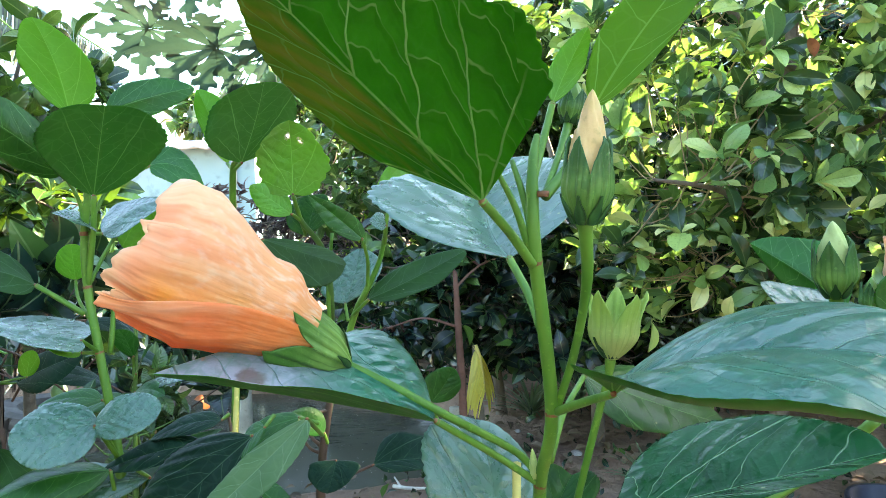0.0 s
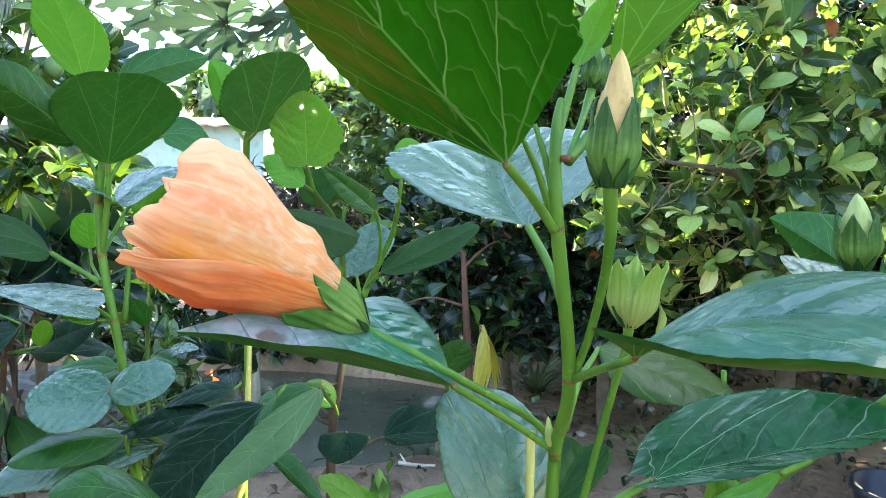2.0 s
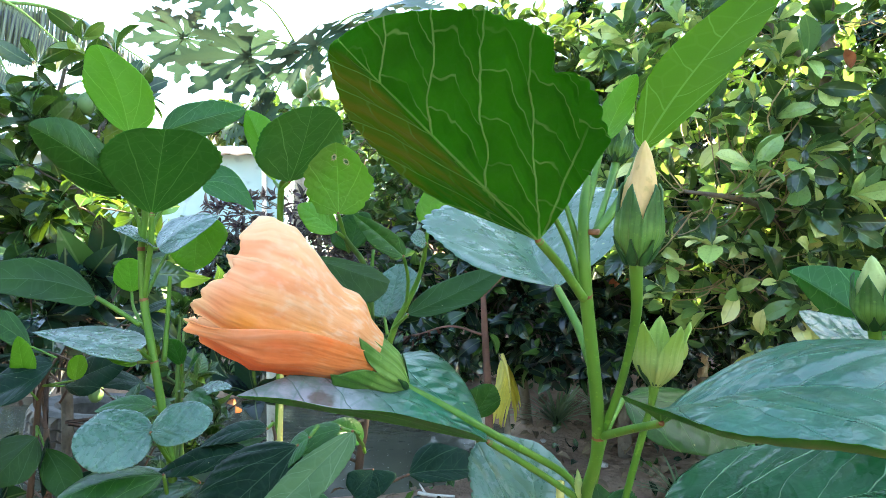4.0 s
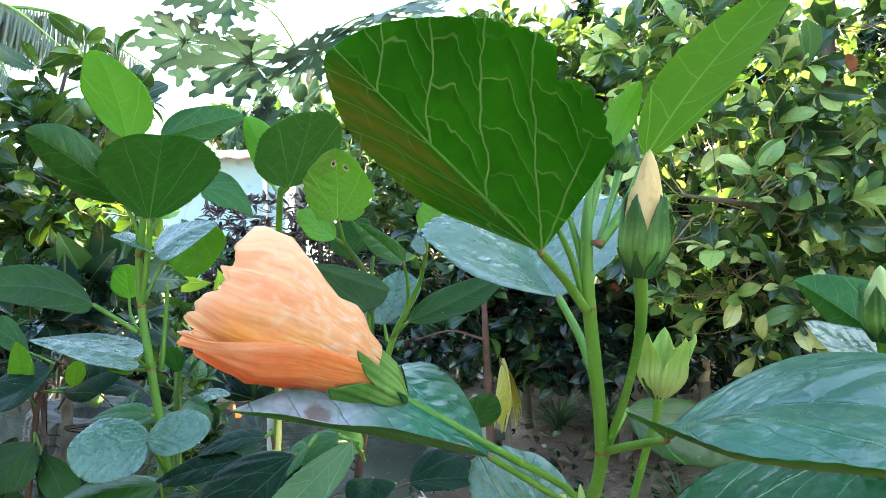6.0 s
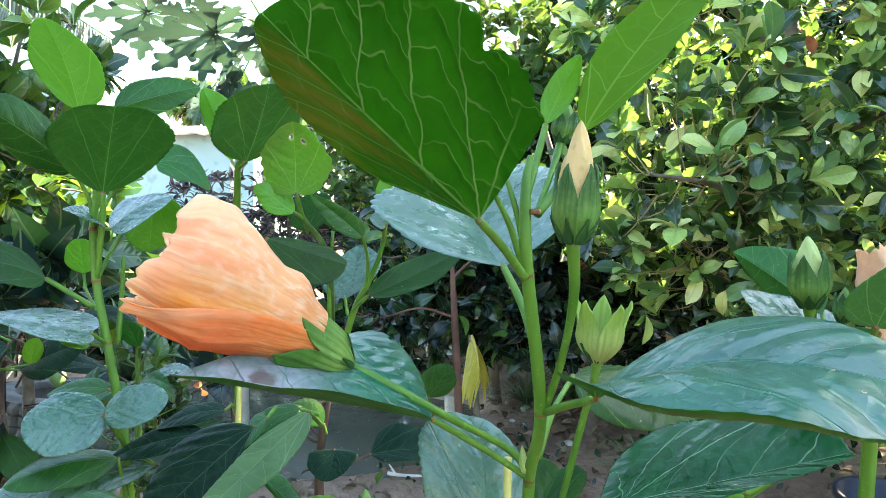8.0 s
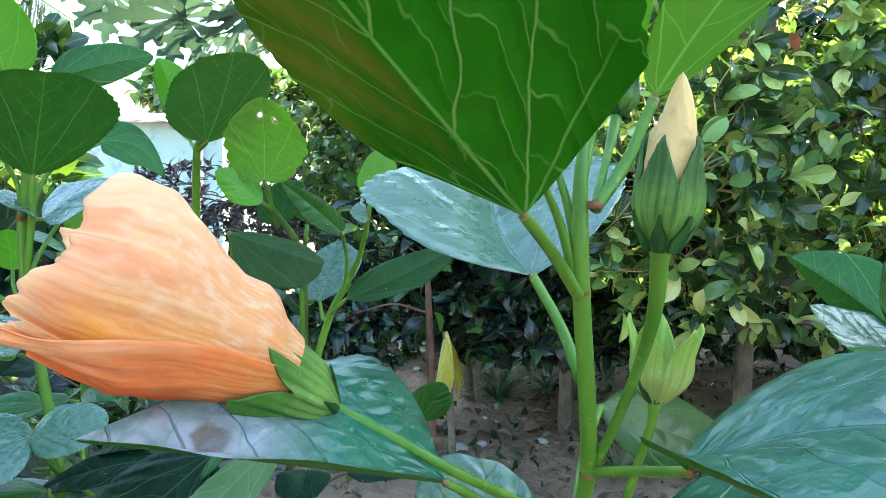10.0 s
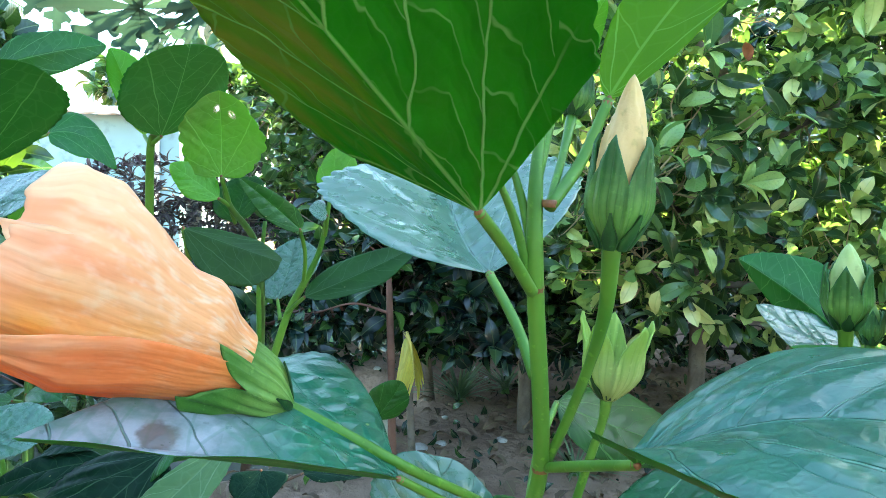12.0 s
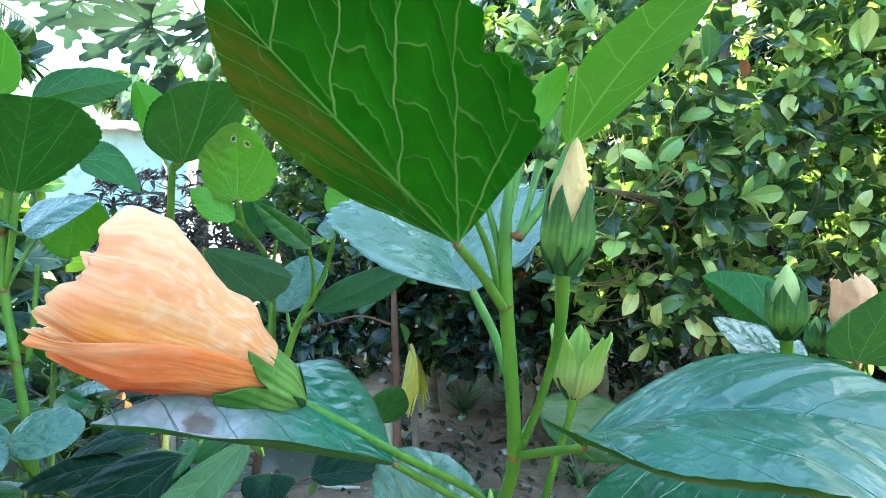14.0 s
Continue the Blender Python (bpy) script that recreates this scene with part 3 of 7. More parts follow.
    cols = 2 * m + 1
    nv = len(verts)
    norm = (nl + nr).normalized()
    lower = []
    for i in range(n + 1):
        for j in range(-m, m + 1):
            edge = 1 - abs(j / m) ** 6 if 0 < i < n else 0.15
            lower.append(verts[i * cols + j + m] - norm * (thick * max(edge, 0.15)))
    gone, scar = set(), set()
    for hu, hs, hr in holes:
        for i in range(n):
            for j in range(cols - 1):
                off = math.hypot((i + 0.5) / n - hu, (((j + 0.5) - m) / m - hs) * 0.45)
                if off < hr * 0.62:
                    gone.add((i, j))
                elif off < hr * (1.0 + 0.2 * math.sin(3.1 * i + 2.3 * j)):
                    scar.add((i, j))
    faces, slots = [], []
    for i in range(n):
        for j in range(cols - 1):
            if (i, j) in gone:
                continue
            q = (i * cols + j, i * cols + j + 1, (i + 1) * cols + j + 1, (i + 1) * cols + j)
            faces += [q, tuple(nv + k for k in q[::-1])]
            slots += [2, 2] if (i, j) in scar else [0, 1]
    for i in range(n):
        for j in (0, cols - 1):
            q = (i * cols + j, (i + 1) * cols + j, nv + (i + 1) * cols + j, nv + i * cols + j)
            faces.append(q if j == 0 else q[::-1])
            slots.append(1)
    return mesh_of("leaf", verts + lower, faces, mats, uvs + uvs, slots)


def lobed_cup(name, base, axis, radius, height, lobes, mat, open_=0.0, notch=0.5, rows=10, per=8, belly=1.2, thick=0.0006, turn=0.0, close=0.5, sharp=0.8):
    """A calyx: a cup that splits into pointed sepals. open_: how far the points lean outwards; close: radius at the points."""
    axis = V(axis).normalized()
    x = axis.cross(V((0.2, 1, 0.1))).normalized()
    y = axis.cross(x)
    cols = lobes * per
    verts, faces, uvs = [], [], []
    for skin in (0, 1):
        for i in range(rows + 1):
            for j in range(cols):
                f = (j % per) / per
                tri = 1 - abs(2 * f - 1)
                top = height * (1 - notch + notch * tri ** sharp)
                t = i / rows
                h = top * t
                g = h / height
                r = radius * (0.3 + (belly - 0.3) * math.sin(min(1, g * 2.2) * math.pi / 2)) * (1 - (1 - close) * max(0, g - 0.4) / 0.6) + open_ * height * max(0, g - (1 - notch)) ** 1.5
                r *= 1 + 0.05 * math.cos(2 * math.pi * f) * (1 - g) + 0.03 * math.cos(6 * math.pi * f)
                r -= thick * skin
                r += 0.035 * radius * math.cos(10 * math.pi * f) * min(1, 3 * g)
                a = 2 * math.pi * j / cols + turn
                uvs.append((g, 2 * f - 1))
                verts.append(V(base) + axis * h + r * (math.cos(a) * x + math.sin(a) * y))
    n1 = (rows + 1) * cols
    for skin in (0, 1):
        for i in range(rows):
            for j in range(cols):
                k = (j + 1) % cols
                q = (i * cols + j, i * cols + k, (i + 1) * cols + k, (i + 1) * cols + j)
                q = tuple(skin * n1 + v for v in q)
                faces.append(q if skin == 0 else q[::-1])
    for j in range(cols):
        k = (j + 1) % cols
        faces.append((rows * cols + j, rows * cols + k, n1 + rows * cols + k, n1 + rows * cols + j))
    faces.append(tuple(range(cols))[::-1])
    return mesh_of(name, verts, faces, [mat], uvs)


def bract(base, axis, out, length, width, mat):
    """One pointed leaflet below a calyx, broad at its foot."""
    axis, out = V(axis).normalized(), V(out).normalized()
    return sepal(V(base), V(base) + axis * length + out * length * 0.12, out, width, mat, "bract")


def bud_tip(name, base, axis, radius, height, mat, turns=0.9, blunt=0.72, crease=0.26):
    """The rolled petals of a bud: a pointed body with spiral folds."""
    axis = V(axis).normalized()
    x = axis.cross(V((0.2, 1, 0.1))).normalized()
    y = axis.cross(x)
    rows, cols = 30, 40
    verts, faces = [], []
    for i in range(rows + 1):
        t = i / rows
        f = max(0.0, (t - 0.4) / 0.6)
        r = radius * min(1.0, 0.55 + 2.5 * t) * max(0.0, 1 - f ** 1.35) ** blunt
        for j in range(cols):
            a = 2 * math.pi * j / cols
            fold = ((a / (2 * math.pi) * 5 + turns * t * 2) % 1)
            q = r * (1.0 - crease * 0.6 + crease * fold) * (1 + 0.5 * crease * noise.noise((3 * t, 2 * math.cos(a), 2 * math.sin(a) + turns)))
            verts.append(V(base) + axis * (height * t) + q * (math.cos(a) * x + math.sin(a) * y))
    for i in range(rows):
        for j in range(cols):
            k = (j + 1) % cols
            faces.append((i * cols + j, i * cols + k, (i + 1) * cols + k, (i + 1) * cols + j))
    faces.append(tuple(range(cols))[::-1])
    return mesh_of(name, verts, faces, [mat])


def leaf_cell(kind="oval", n=6, half=1):
    """A light leaf of one unit length for crowns: vertices, quads and blade coordinates."""
    verts, uvs, faces = [], [], []
    for i in range(n + 1):
        u = i / n
        w = {"oval": 0.25 * math.sin(math.pi * u ** 0.85) ** 0.75, "long": 0.13 * math.sin(math.pi * u ** 0.8) ** 0.8, "strap": 0.03 * (1 - u) ** 0.5 + 0.001, "spoon": 0.21 * math.sin(math.pi * u ** 1.5) ** 0.62, "round": 0.33 * math.sin(math.pi * u ** 0.9) ** 0.65}[kind] if 0 < i < n else 0.004
        z = 0.14 * math.sin(math.pi * u) - 0.1 * u * u if kind != "spoon" else 0.1 * math.sin(math.pi * u) - 0.1 * u * u
        for j in range(-half, half + 1):
            s = j / half
            verts.append((s * w, u, z + (0.3 if kind == "spoon" else 0.34) * abs(s) ** 1.3 * w))
            uvs.append((u, s * w / 0.23))
    k = 2 * half + 1
    for i in range(n):
        for j in range(k - 1):
            a = i * k + j
            faces.append((a, a + 1, a + k + 1, a + k))
    return np.array(verts), faces, np.array(uvs)


def crowd(name, places, ways, ups, lengths, cell, mat):
    """Many leaves in one mesh: each at a place, pointing along a way, its face turned to up."""
    v0, f0, uv0 = cell
    ways = ways / np.linalg.norm(ways, axis=1, keepdims=True)
    x = np.cross(ways, ups)
    x /= np.linalg.norm(x, axis=1, keepdims=True) + 1e-9
    z = np.cross(x, ways)
    pts = places[:, None, :] + lengths[:, None, None] * (v0[None, :, 0:1] * x[:, None, :] + v0[None, :, 1:2] * ways[:, None, :] + v0[None, :, 2:3] * z[:, None, :])
    n, k = len(places), len(v0)
    quads = (np.arange(n)[:, None, None] * k + np.array(f0)[None]).reshape(-1, 4)
    me = bpy.data.meshes.new(name)
    me.vertices.add(n * k)
    me.vertices.foreach_set("co", pts.astype(np.float32).ravel())
    me.loops.add(quads.size)
    me.loops.foreach_set("vertex_index", quads.astype(np.int32).ravel())
    me.polygons.add(len(quads))
    me.polygons.foreach_set("loop_start", np.arange(0, quads.size, 4, dtype=np.int32))
    me.polygons.foreach_set("use_smooth", np.ones(len(quads), dtype=bool))
    lay = me.uv_layers.new(name="blade")
    lay.data.foreach_set("uv", np.tile(uv0, (n, 1))[quads.ravel()].astype(np.float32).ravel())
    me.materials.append(mat)
    me.update(calc_edges=True)
    me.validate()
    return me


def sprigs(rng, boxes, count, per, length, droop=0.2, spread=0.9, toward=(0, -0.5, 0.3), jitter=0.8):
    """Whorls of leaves on twig ends, scattered unevenly over ellipsoids (centre, half sizes)."""
    P, D, U, Ln, ends = [], [], [], [], []
    vol = np.array([h[0] * h[1] * h[2] for _, h in boxes])
    pick = rng.choice(len(boxes), count, p=vol / vol.sum())
    for k in pick:
        c, h = np.array(boxes[k][0]), np.array(boxes[k][1])
        d = rng.normal(size=3)
        d /= np.linalg.norm(d)
        e = c + h * d * rng.uniform(0.25, 1.0) ** 0.5
        out = d * 0.7 + np.array(toward) + rng.normal(size=3) * 0.45
        out /= np.linalg.norm(out)
        ends.append((e, out))
        a = np.cross(out, rng.normal(size=3))
        a /= np.linalg.norm(a)
        b = np.cross(out, a)
        num = max(3, int(per + rng.normal() * 2))
        for i in range(num):
            t = i * 2.4 + rng.uniform(-0.4, 0.4)
            r = spread * rng.uniform(0.55, 1.25)
            w = out * (1.1 - 0.5 * r) + r * (math.cos(t) * a + math.sin(t) * b) + np.array((0, 0, -droop))
            P.append(e + out * length * 0.12 * (num - i) * -0.35)
            D.append(w)
            U.append(out + np.array((0, 0, 0.6)) + rng.normal(size=3) * jitter)
            Ln.append(length * rng.uniform(0.45, 1.3))
    return np.array(P), np.array(D), np.array(U), np.array(Ln), ends


def twigs(name, roots, ends, mat, r=0.004, step=0.12, bend=0.15, seed=3):
    """Thin twigs that run from the nearest limb point back to each leaf whorl, in one mesh."""
    rng = np.random.default_rng(seed)
    roots = np.array(roots)
    verts, faces = [], []
    for e, out in ends:
        if rng.random() < 0.5:
            continue
        k = roots[np.argmin(((roots - e) ** 2).sum(1))]
        d = k - e
        ln = np.linalg.norm(d)
        if ln > 0.22:
            k = e + d / ln * 0.22
        mid = 0.5 * (k + e) - out * 0.08 + rng.normal(size=3) * bend * 0.3 * min(ln, 0.6)
        base = len(verts)
        for i in range(5):
            t = i / 4
            p = (1 - t) ** 2 * k + 2 * t * (1 - t) * mid + t * t * e
            q = r * (1.6 - t)
            for j in range(3):
                a = 2.1 * j
                verts.append(p + q * np.array((math.cos(a), 0.5 * math.sin(a), math.sin(a))))
        for i in range(4):
            for j in range(3):
                n = (j + 1) % 3
                faces.append((base + i * 3 + j, base + i * 3 + n, base + i * 3 + 3 + n, base + i * 3 + 3 + j))
    return mesh_of(name, verts, faces, [mat])


def tree(name, label, category, trunks, boxes, count, per, length, leaf_mat, bark, cell="oval", seed=1, droop=0.2, toward=(0, -0.15, 0.5), single=0, twig_r=0.004, spread=0.9, twig_mat=None):
    """Trunk and limbs (lists of points with radii), twigs, and a crown of leaves; `single` of the leaves are objects of their own."""
    rng = np.random.default_rng(seed)
    root = thing(name, label, category)
    roots = []
    for i, (pts, radii) in enumerate(trunks):
        part("trunk" if i == 0 else "limb", tube("trunk", pts, radii, bark, 9, 18, 0.12, seed + i), root)
        roots += [np.array(q) for q in spline(pts, 16)][3:]
    P, D, U, Ln, ends = sprigs(rng, boxes, count, per, length, droop, spread, toward)
    tagged(part("twig_tangle", twigs("twig_tangle", roots, ends, twig_mat or bark, twig_r, seed=seed), root), kind="stuff")
    own = np.argsort(P[:, 1] + 0.3 * np.abs(P[:, 0]))[:single]
    keep = np.ones(len(P), dtype=bool)
    keep[own] = False
    crown = part("crown", crowd("crown", P[keep], D[keep], U[keep], Ln[keep], leaf_cell(cell), leaf_mat), root)
    tagged(crown, kind="stuff")
    if single:
        cell_n = leaf_cell(cell, 9, 2)
        v0, f0, uv0 = cell_n
        shared = []
        for k in range(4):
            v = v0.copy()
            v[:, 2] += (0.09 * k - 0.16) * v[:, 1] ** 2 + 0.012 * np.sin(v[:, 1] * 19 + k) * np.sign(v[:, 0])
            v[:, 0] += 0.05 * (k - 1.5) * v[:, 1] ** 2
            v[:, 0] *= 0.85 + 0.12 * k
            shared.append(mesh_of("leaf", v, f0, [leaf_mat], uv0))
        for k, i in enumerate(own):
            w = V(D[i]).normalized()
            x = w.cross(V(U[i])).normalized()
            z = x.cross(w)
            m = Matrix((x, w, z)).transposed().to_4x4()
            ob = part("leaf", shared[k % 4], root)
            ob.matrix_basis = Matrix.Translation(V(P[i])) @ m @ Matrix.Diagonal((Ln[i], Ln[i], Ln[i], 1))
    return root

# ---- ground, pond ----
def hollow(x, y):
    """0 outside the pond, 1 in its middle."""
    q = (abs((x + 2.35) / 2.6) ** 3 + abs((y - 3.5) / 0.95) ** 3) ** (1 / 3)
    q += 0.08 * noise.noise((x * 1.7, y * 1.7, 0))
    return max(0.0, min(1.0, (1.06 - q) / 0.22))


def ground_sheet():
    near = [i * 0.07 for i in range(-60, 61)]
    far = [4.6, 5.4, 6.6, 8.5, 12, 20, 40, 100, 400]
    xs = [-f for f in far[::-1]] + near + far
    ys = [-f for f in far[::-1]] + [-4 + i * 0.25 for i in range(20)] + [1 + i * 0.07 for i in range(58)] + [5.3, 5.8, 6.6, 8.5, 12, 20, 40, 100, 400]
    verts = []
    for y in ys:
        for x in xs:
            z = 0.035 * noise.noise((x * 0.9, y * 0.9, 2)) + 0.018 * noise.noise((x * 5, y * 5, 5)) if abs(x) < 6 and -3 < y < 8 else 0
            verts.append((x, y, z - 0.34 * hollow(x, y)))
    n = len(xs)
    faces = [(j * n + i, j * n + i + 1, (j + 1) * n + i + 1, (j + 1) * n + i) for j in range(len(ys) - 1) for i in range(n - 1)]
    return mesh_of("ground", verts, faces, [SOIL])


tagged(new("ground", ground_sheet()), "dry brown garden soil strewn with litter", "ground", kind="structure")
pond = mesh_of("water", [(-5.2, 2.35, -0.11), (0.5, 2.35, -0.11), (0.5, 4.7, -0.11), (-5.2, 4.7, -0.11)], [(0, 1, 2, 3)], [WATER])
tagged(new("water", pond), "muddy grey-green still pond water with pale specks", "pond", kind="structure")

rng = np.random.default_rng(5)


def scatter(n, x0, x1, y0, y1):
    p = np.stack([rng.uniform(x0, x1, n), rng.uniform(y0, y1, n)], 1)
    return np.array([(x, y, 0.02 + 0.035 * noise.noise((x * 0.9, y * 0.9, 2))) for x, y in p if hollow(x, y) < 0.05])


lp = scatter(1500, -1.0, 2.6, 1.4, 6.0)
n = len(lp)
way = np.concatenate([rng.normal(size=(n, 2)), rng.normal(size=(n, 1)) * 0.25], 1)
tagged(new("leaf_litter", crowd("leaf_litter", lp, way, np.array((0, 0, 1)) + rng.normal(size=(n, 3)) * 0.35, rng.uniform(0.04, 0.1, n), leaf_cell("oval", 3), LITTER_LEAF)), "dry brown fallen leaves on the soil", "leaf litter", kind="stuff")
lp = scatter(600, -0.2, 2.6, 1.6, 5.5)
n = len(lp)
way = np.concatenate([rng.normal(size=(n, 2)) * 0.5, rng.uniform(0.4, 1, (n, 1))], 1)
tagged(new("weeds", crowd("weeds", lp, way, rng.normal(size=(n, 3)), rng.uniform(0.03, 0.08, n), leaf_cell("oval", 3), CROWN_DARK)), "small green weeds sprouting from bare soil", "weeds", kind="stuff")


def pebble(place, r, seed):
    bm = bmesh.new()
    bmesh.ops.create_icosphere(bm, subdivisions=2, radius=r)
    for v in bm.verts:
        v.co *= 1 + 0.35 * noise.noise(v.co / r * 0.9 + V((seed, 0, 0)))
        v.co.z *= 0.6
    me = bpy.data.meshes.new("pebble")
    bm.to_mesh(me)
    bm.free()
    me.materials.append(STONE)
    ob = new("pebble", me)
    ob.location = place
    return tagged(ob, "small pale stone lying on garden soil", "stone", "stones on the soil")


for i in range(26):
    x, y = rng.uniform(0.1, 1.5), rng.uniform(2.5, 4.3)
    if hollow(x, y) < 0.02:
        pebble((x, y, 0.012), rng.uniform(0.012, 0.04), i)

# ---- house far behind the pond ----
house = thing("house", "pale blue painted house wall with a low tin roof", "house", at=(-4.4, 10.5, 0))


def box(name, x0, x1, y0, y1, z0, z1, mat, bevel=0.01):
    bm = bmesh.new()
    bmesh.ops.create_cube(bm, size=1)
    for v in bm.verts:
        v.co = V(((x0 + x1) / 2 + v.co.x * (x1 - x0), (y0 + y1) / 2 + v.co.y * (y1 - y0), (z0 + z1) / 2 + v.co.z * (z1 - z0)))
    bmesh.ops.bevel(bm, geom=bm.edges[:], offset=bevel, segments=2, affect="EDGES")
    me = bpy.data.meshes.new(name)
    bm.to_mesh(me)
    bm.free()
    me.materials.append(mat)
    return me


attach(new("wall", box("wall", -7.0, -2.45, 9.6, 9.8, 0, 2.2, HOUSE_BLUE)), house)
attach(new("side_wall", box("side_wall", -2.65, -2.45, 9.803, 13, 0, 2.2, HOUSE_BLUE)), house)
attach(new("drainpipe", tube("drainpipe", [(-2.75, 9.55, 0), (-2.75, 9.55, 1.1), (-2.75, 9.55, 2.15)], [0.035, 0.035], ROOF_TIN)), house)
roof_v, roof_f = [], []
for i in range(61):
    x = -7.4 + i * 5.3 / 60
    z = 0.02 * math.sin(i * 1.9)
    roof_v += [(x, 9.3, 2.2 + z), (x, 13, 2.75 + z), (x, 9.3, 2.17 + z), (x, 13, 2.72 + z)]
for i in range(60):
    k = i * 4
    roof_f += [(k, k + 4, k + 5, k + 1), (k + 2, k + 3, k + 7, k + 6), (k, k + 2, k + 6, k + 4)]
attach(new("roof", mesh_of("roof", roof_v, roof_f, [ROOF_TIN])), house)

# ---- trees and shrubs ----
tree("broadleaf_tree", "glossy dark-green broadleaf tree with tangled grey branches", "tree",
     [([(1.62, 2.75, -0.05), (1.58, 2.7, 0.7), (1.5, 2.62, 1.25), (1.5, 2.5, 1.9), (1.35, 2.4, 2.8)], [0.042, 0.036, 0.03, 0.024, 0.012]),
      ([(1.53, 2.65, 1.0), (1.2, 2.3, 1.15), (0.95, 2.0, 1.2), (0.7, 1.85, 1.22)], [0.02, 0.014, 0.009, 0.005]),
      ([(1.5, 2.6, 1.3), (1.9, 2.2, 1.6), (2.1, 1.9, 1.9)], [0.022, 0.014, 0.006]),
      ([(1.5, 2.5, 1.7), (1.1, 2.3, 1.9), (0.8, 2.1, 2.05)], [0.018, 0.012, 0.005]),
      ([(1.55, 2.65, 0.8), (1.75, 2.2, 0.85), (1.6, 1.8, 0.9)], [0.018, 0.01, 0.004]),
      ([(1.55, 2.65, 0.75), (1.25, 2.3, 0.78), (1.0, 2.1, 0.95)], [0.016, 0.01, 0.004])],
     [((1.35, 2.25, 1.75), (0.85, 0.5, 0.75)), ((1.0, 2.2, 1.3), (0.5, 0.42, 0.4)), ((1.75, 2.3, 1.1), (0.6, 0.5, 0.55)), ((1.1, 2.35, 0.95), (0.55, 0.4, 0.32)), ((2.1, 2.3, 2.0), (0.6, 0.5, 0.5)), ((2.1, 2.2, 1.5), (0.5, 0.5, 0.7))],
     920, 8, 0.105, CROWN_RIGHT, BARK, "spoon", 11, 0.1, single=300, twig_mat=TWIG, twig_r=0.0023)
tree("broadleaf_tree", "sunlit leafy tree crown behind the garden", "tree",
     [([(0.6, 4.6, 0), (0.62, 4.6, 1.2), (0.7, 4.5, 2.3)], [0.06, 0.05, 0.02]),
      ([(0.62, 4.6, 1.3), (0.2, 4.3, 1.8), (-0.1, 4.2, 2.1)], [0.03, 0.02, 0.008]),
      ([(0.65, 4.55, 1.5), (1.1, 4.2, 2.0), (1.4, 4.0, 2.3)], [0.03, 0.02, 0.008])],
     [((0.45, 4.3, 2.0), (0.75, 0.5, 0.62)), ((0.0, 4.3, 1.65), (0.55, 0.5, 0.45)), ((1.3, 4.2, 1.95), (0.65, 0.5, 0.55)), ((0.5, 4.5, 1.3), (1.0, 0.4, 0.4)), ((-0.62, 4.6, 1.45), (0.36, 0.3, 0.4))],
     690, 8, 0.13, CROWN_BACK, BARK, "spoon", 21, 0.05, toward=(0, -0.2, 0.6))
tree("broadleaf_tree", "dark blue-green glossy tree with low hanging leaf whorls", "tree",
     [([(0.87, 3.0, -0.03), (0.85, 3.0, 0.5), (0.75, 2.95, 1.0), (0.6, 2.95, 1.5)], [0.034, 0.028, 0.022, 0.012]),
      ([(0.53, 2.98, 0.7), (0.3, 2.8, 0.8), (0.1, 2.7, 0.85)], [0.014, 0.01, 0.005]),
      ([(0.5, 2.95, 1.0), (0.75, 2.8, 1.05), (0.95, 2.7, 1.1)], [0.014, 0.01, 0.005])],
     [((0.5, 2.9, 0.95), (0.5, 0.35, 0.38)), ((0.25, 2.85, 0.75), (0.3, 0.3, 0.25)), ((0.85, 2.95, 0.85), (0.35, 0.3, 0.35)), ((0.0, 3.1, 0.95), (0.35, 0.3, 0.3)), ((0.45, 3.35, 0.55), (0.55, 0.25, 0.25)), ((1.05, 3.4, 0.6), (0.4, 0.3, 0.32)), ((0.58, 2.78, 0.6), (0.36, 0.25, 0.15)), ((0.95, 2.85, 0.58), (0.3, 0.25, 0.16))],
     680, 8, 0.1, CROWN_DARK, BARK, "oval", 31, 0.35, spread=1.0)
tree("sapling", "slim reddish sapling trunk beside the pond", "tree",
     [([(0.19, 2.5, -0.05), (0.174, 2.5, 0.4), (0.158, 2.5, 0.7), (0.148, 2.51, 0.9)], [0.018, 0.016, 0.014, 0.009]),
      ([(0.158, 2.5, 0.68), (0.02, 2.48, 0.72), (-0.12, 2.5, 0.68)], [0.006, 0.004, 0.003]),
      ([(0.15, 2.5, 0.84), (0.25, 2.56, 0.92), (0.36, 2.66, 0.95)], [0.006, 0.004, 0.003])],
     [((0.2, 2.7, 1.0), (0.22, 0.14, 0.12)), ((-0.2, 2.6, 0.62), (0.24, 0.15, 0.16))],
     60, 7, 0.1, CROWN_DARK, BARK_RED, "oval", 41, 0.2)
tree("fruit_tree", "leafy fruit tree with small hanging green fruits", "tree",
     [([(-1.44, 2.35, -0.05), (-1.43, 2.35, 0.7), (-1.46, 2.3, 1.3), (-1.3, 2.2, 1.75)], [0.022, 0.02, 0.014, 0.004]),
      ([(-1.5, 2.33, 0.9), (-1.25, 2.1, 1.15), (-1.1, 2.0, 1.4)], [0.018, 0.012, 0.005]),
      ([(-1.49, 2.3, 1.1), (-1.8, 2.1, 1.4), (-1.95, 2.0, 1.6)], [0.018, 0.012, 0.005])],
     [((-1.55, 2.2, 1.3), (0.55, 0.4, 0.36)), ((-1.2, 2.15, 1.6), (0.16, 0.2, 0.4)), ((-1.8, 2.2, 1.1), (0.45, 0.4, 0.35)), ((-1.4, 2.3, 1.0), (0.4, 0.3, 0.2))],
     310, 7, 0.115, CROWN_LEFT, BARK, "spoon", 51, 0.1, toward=(0, -0.3, 0.5))
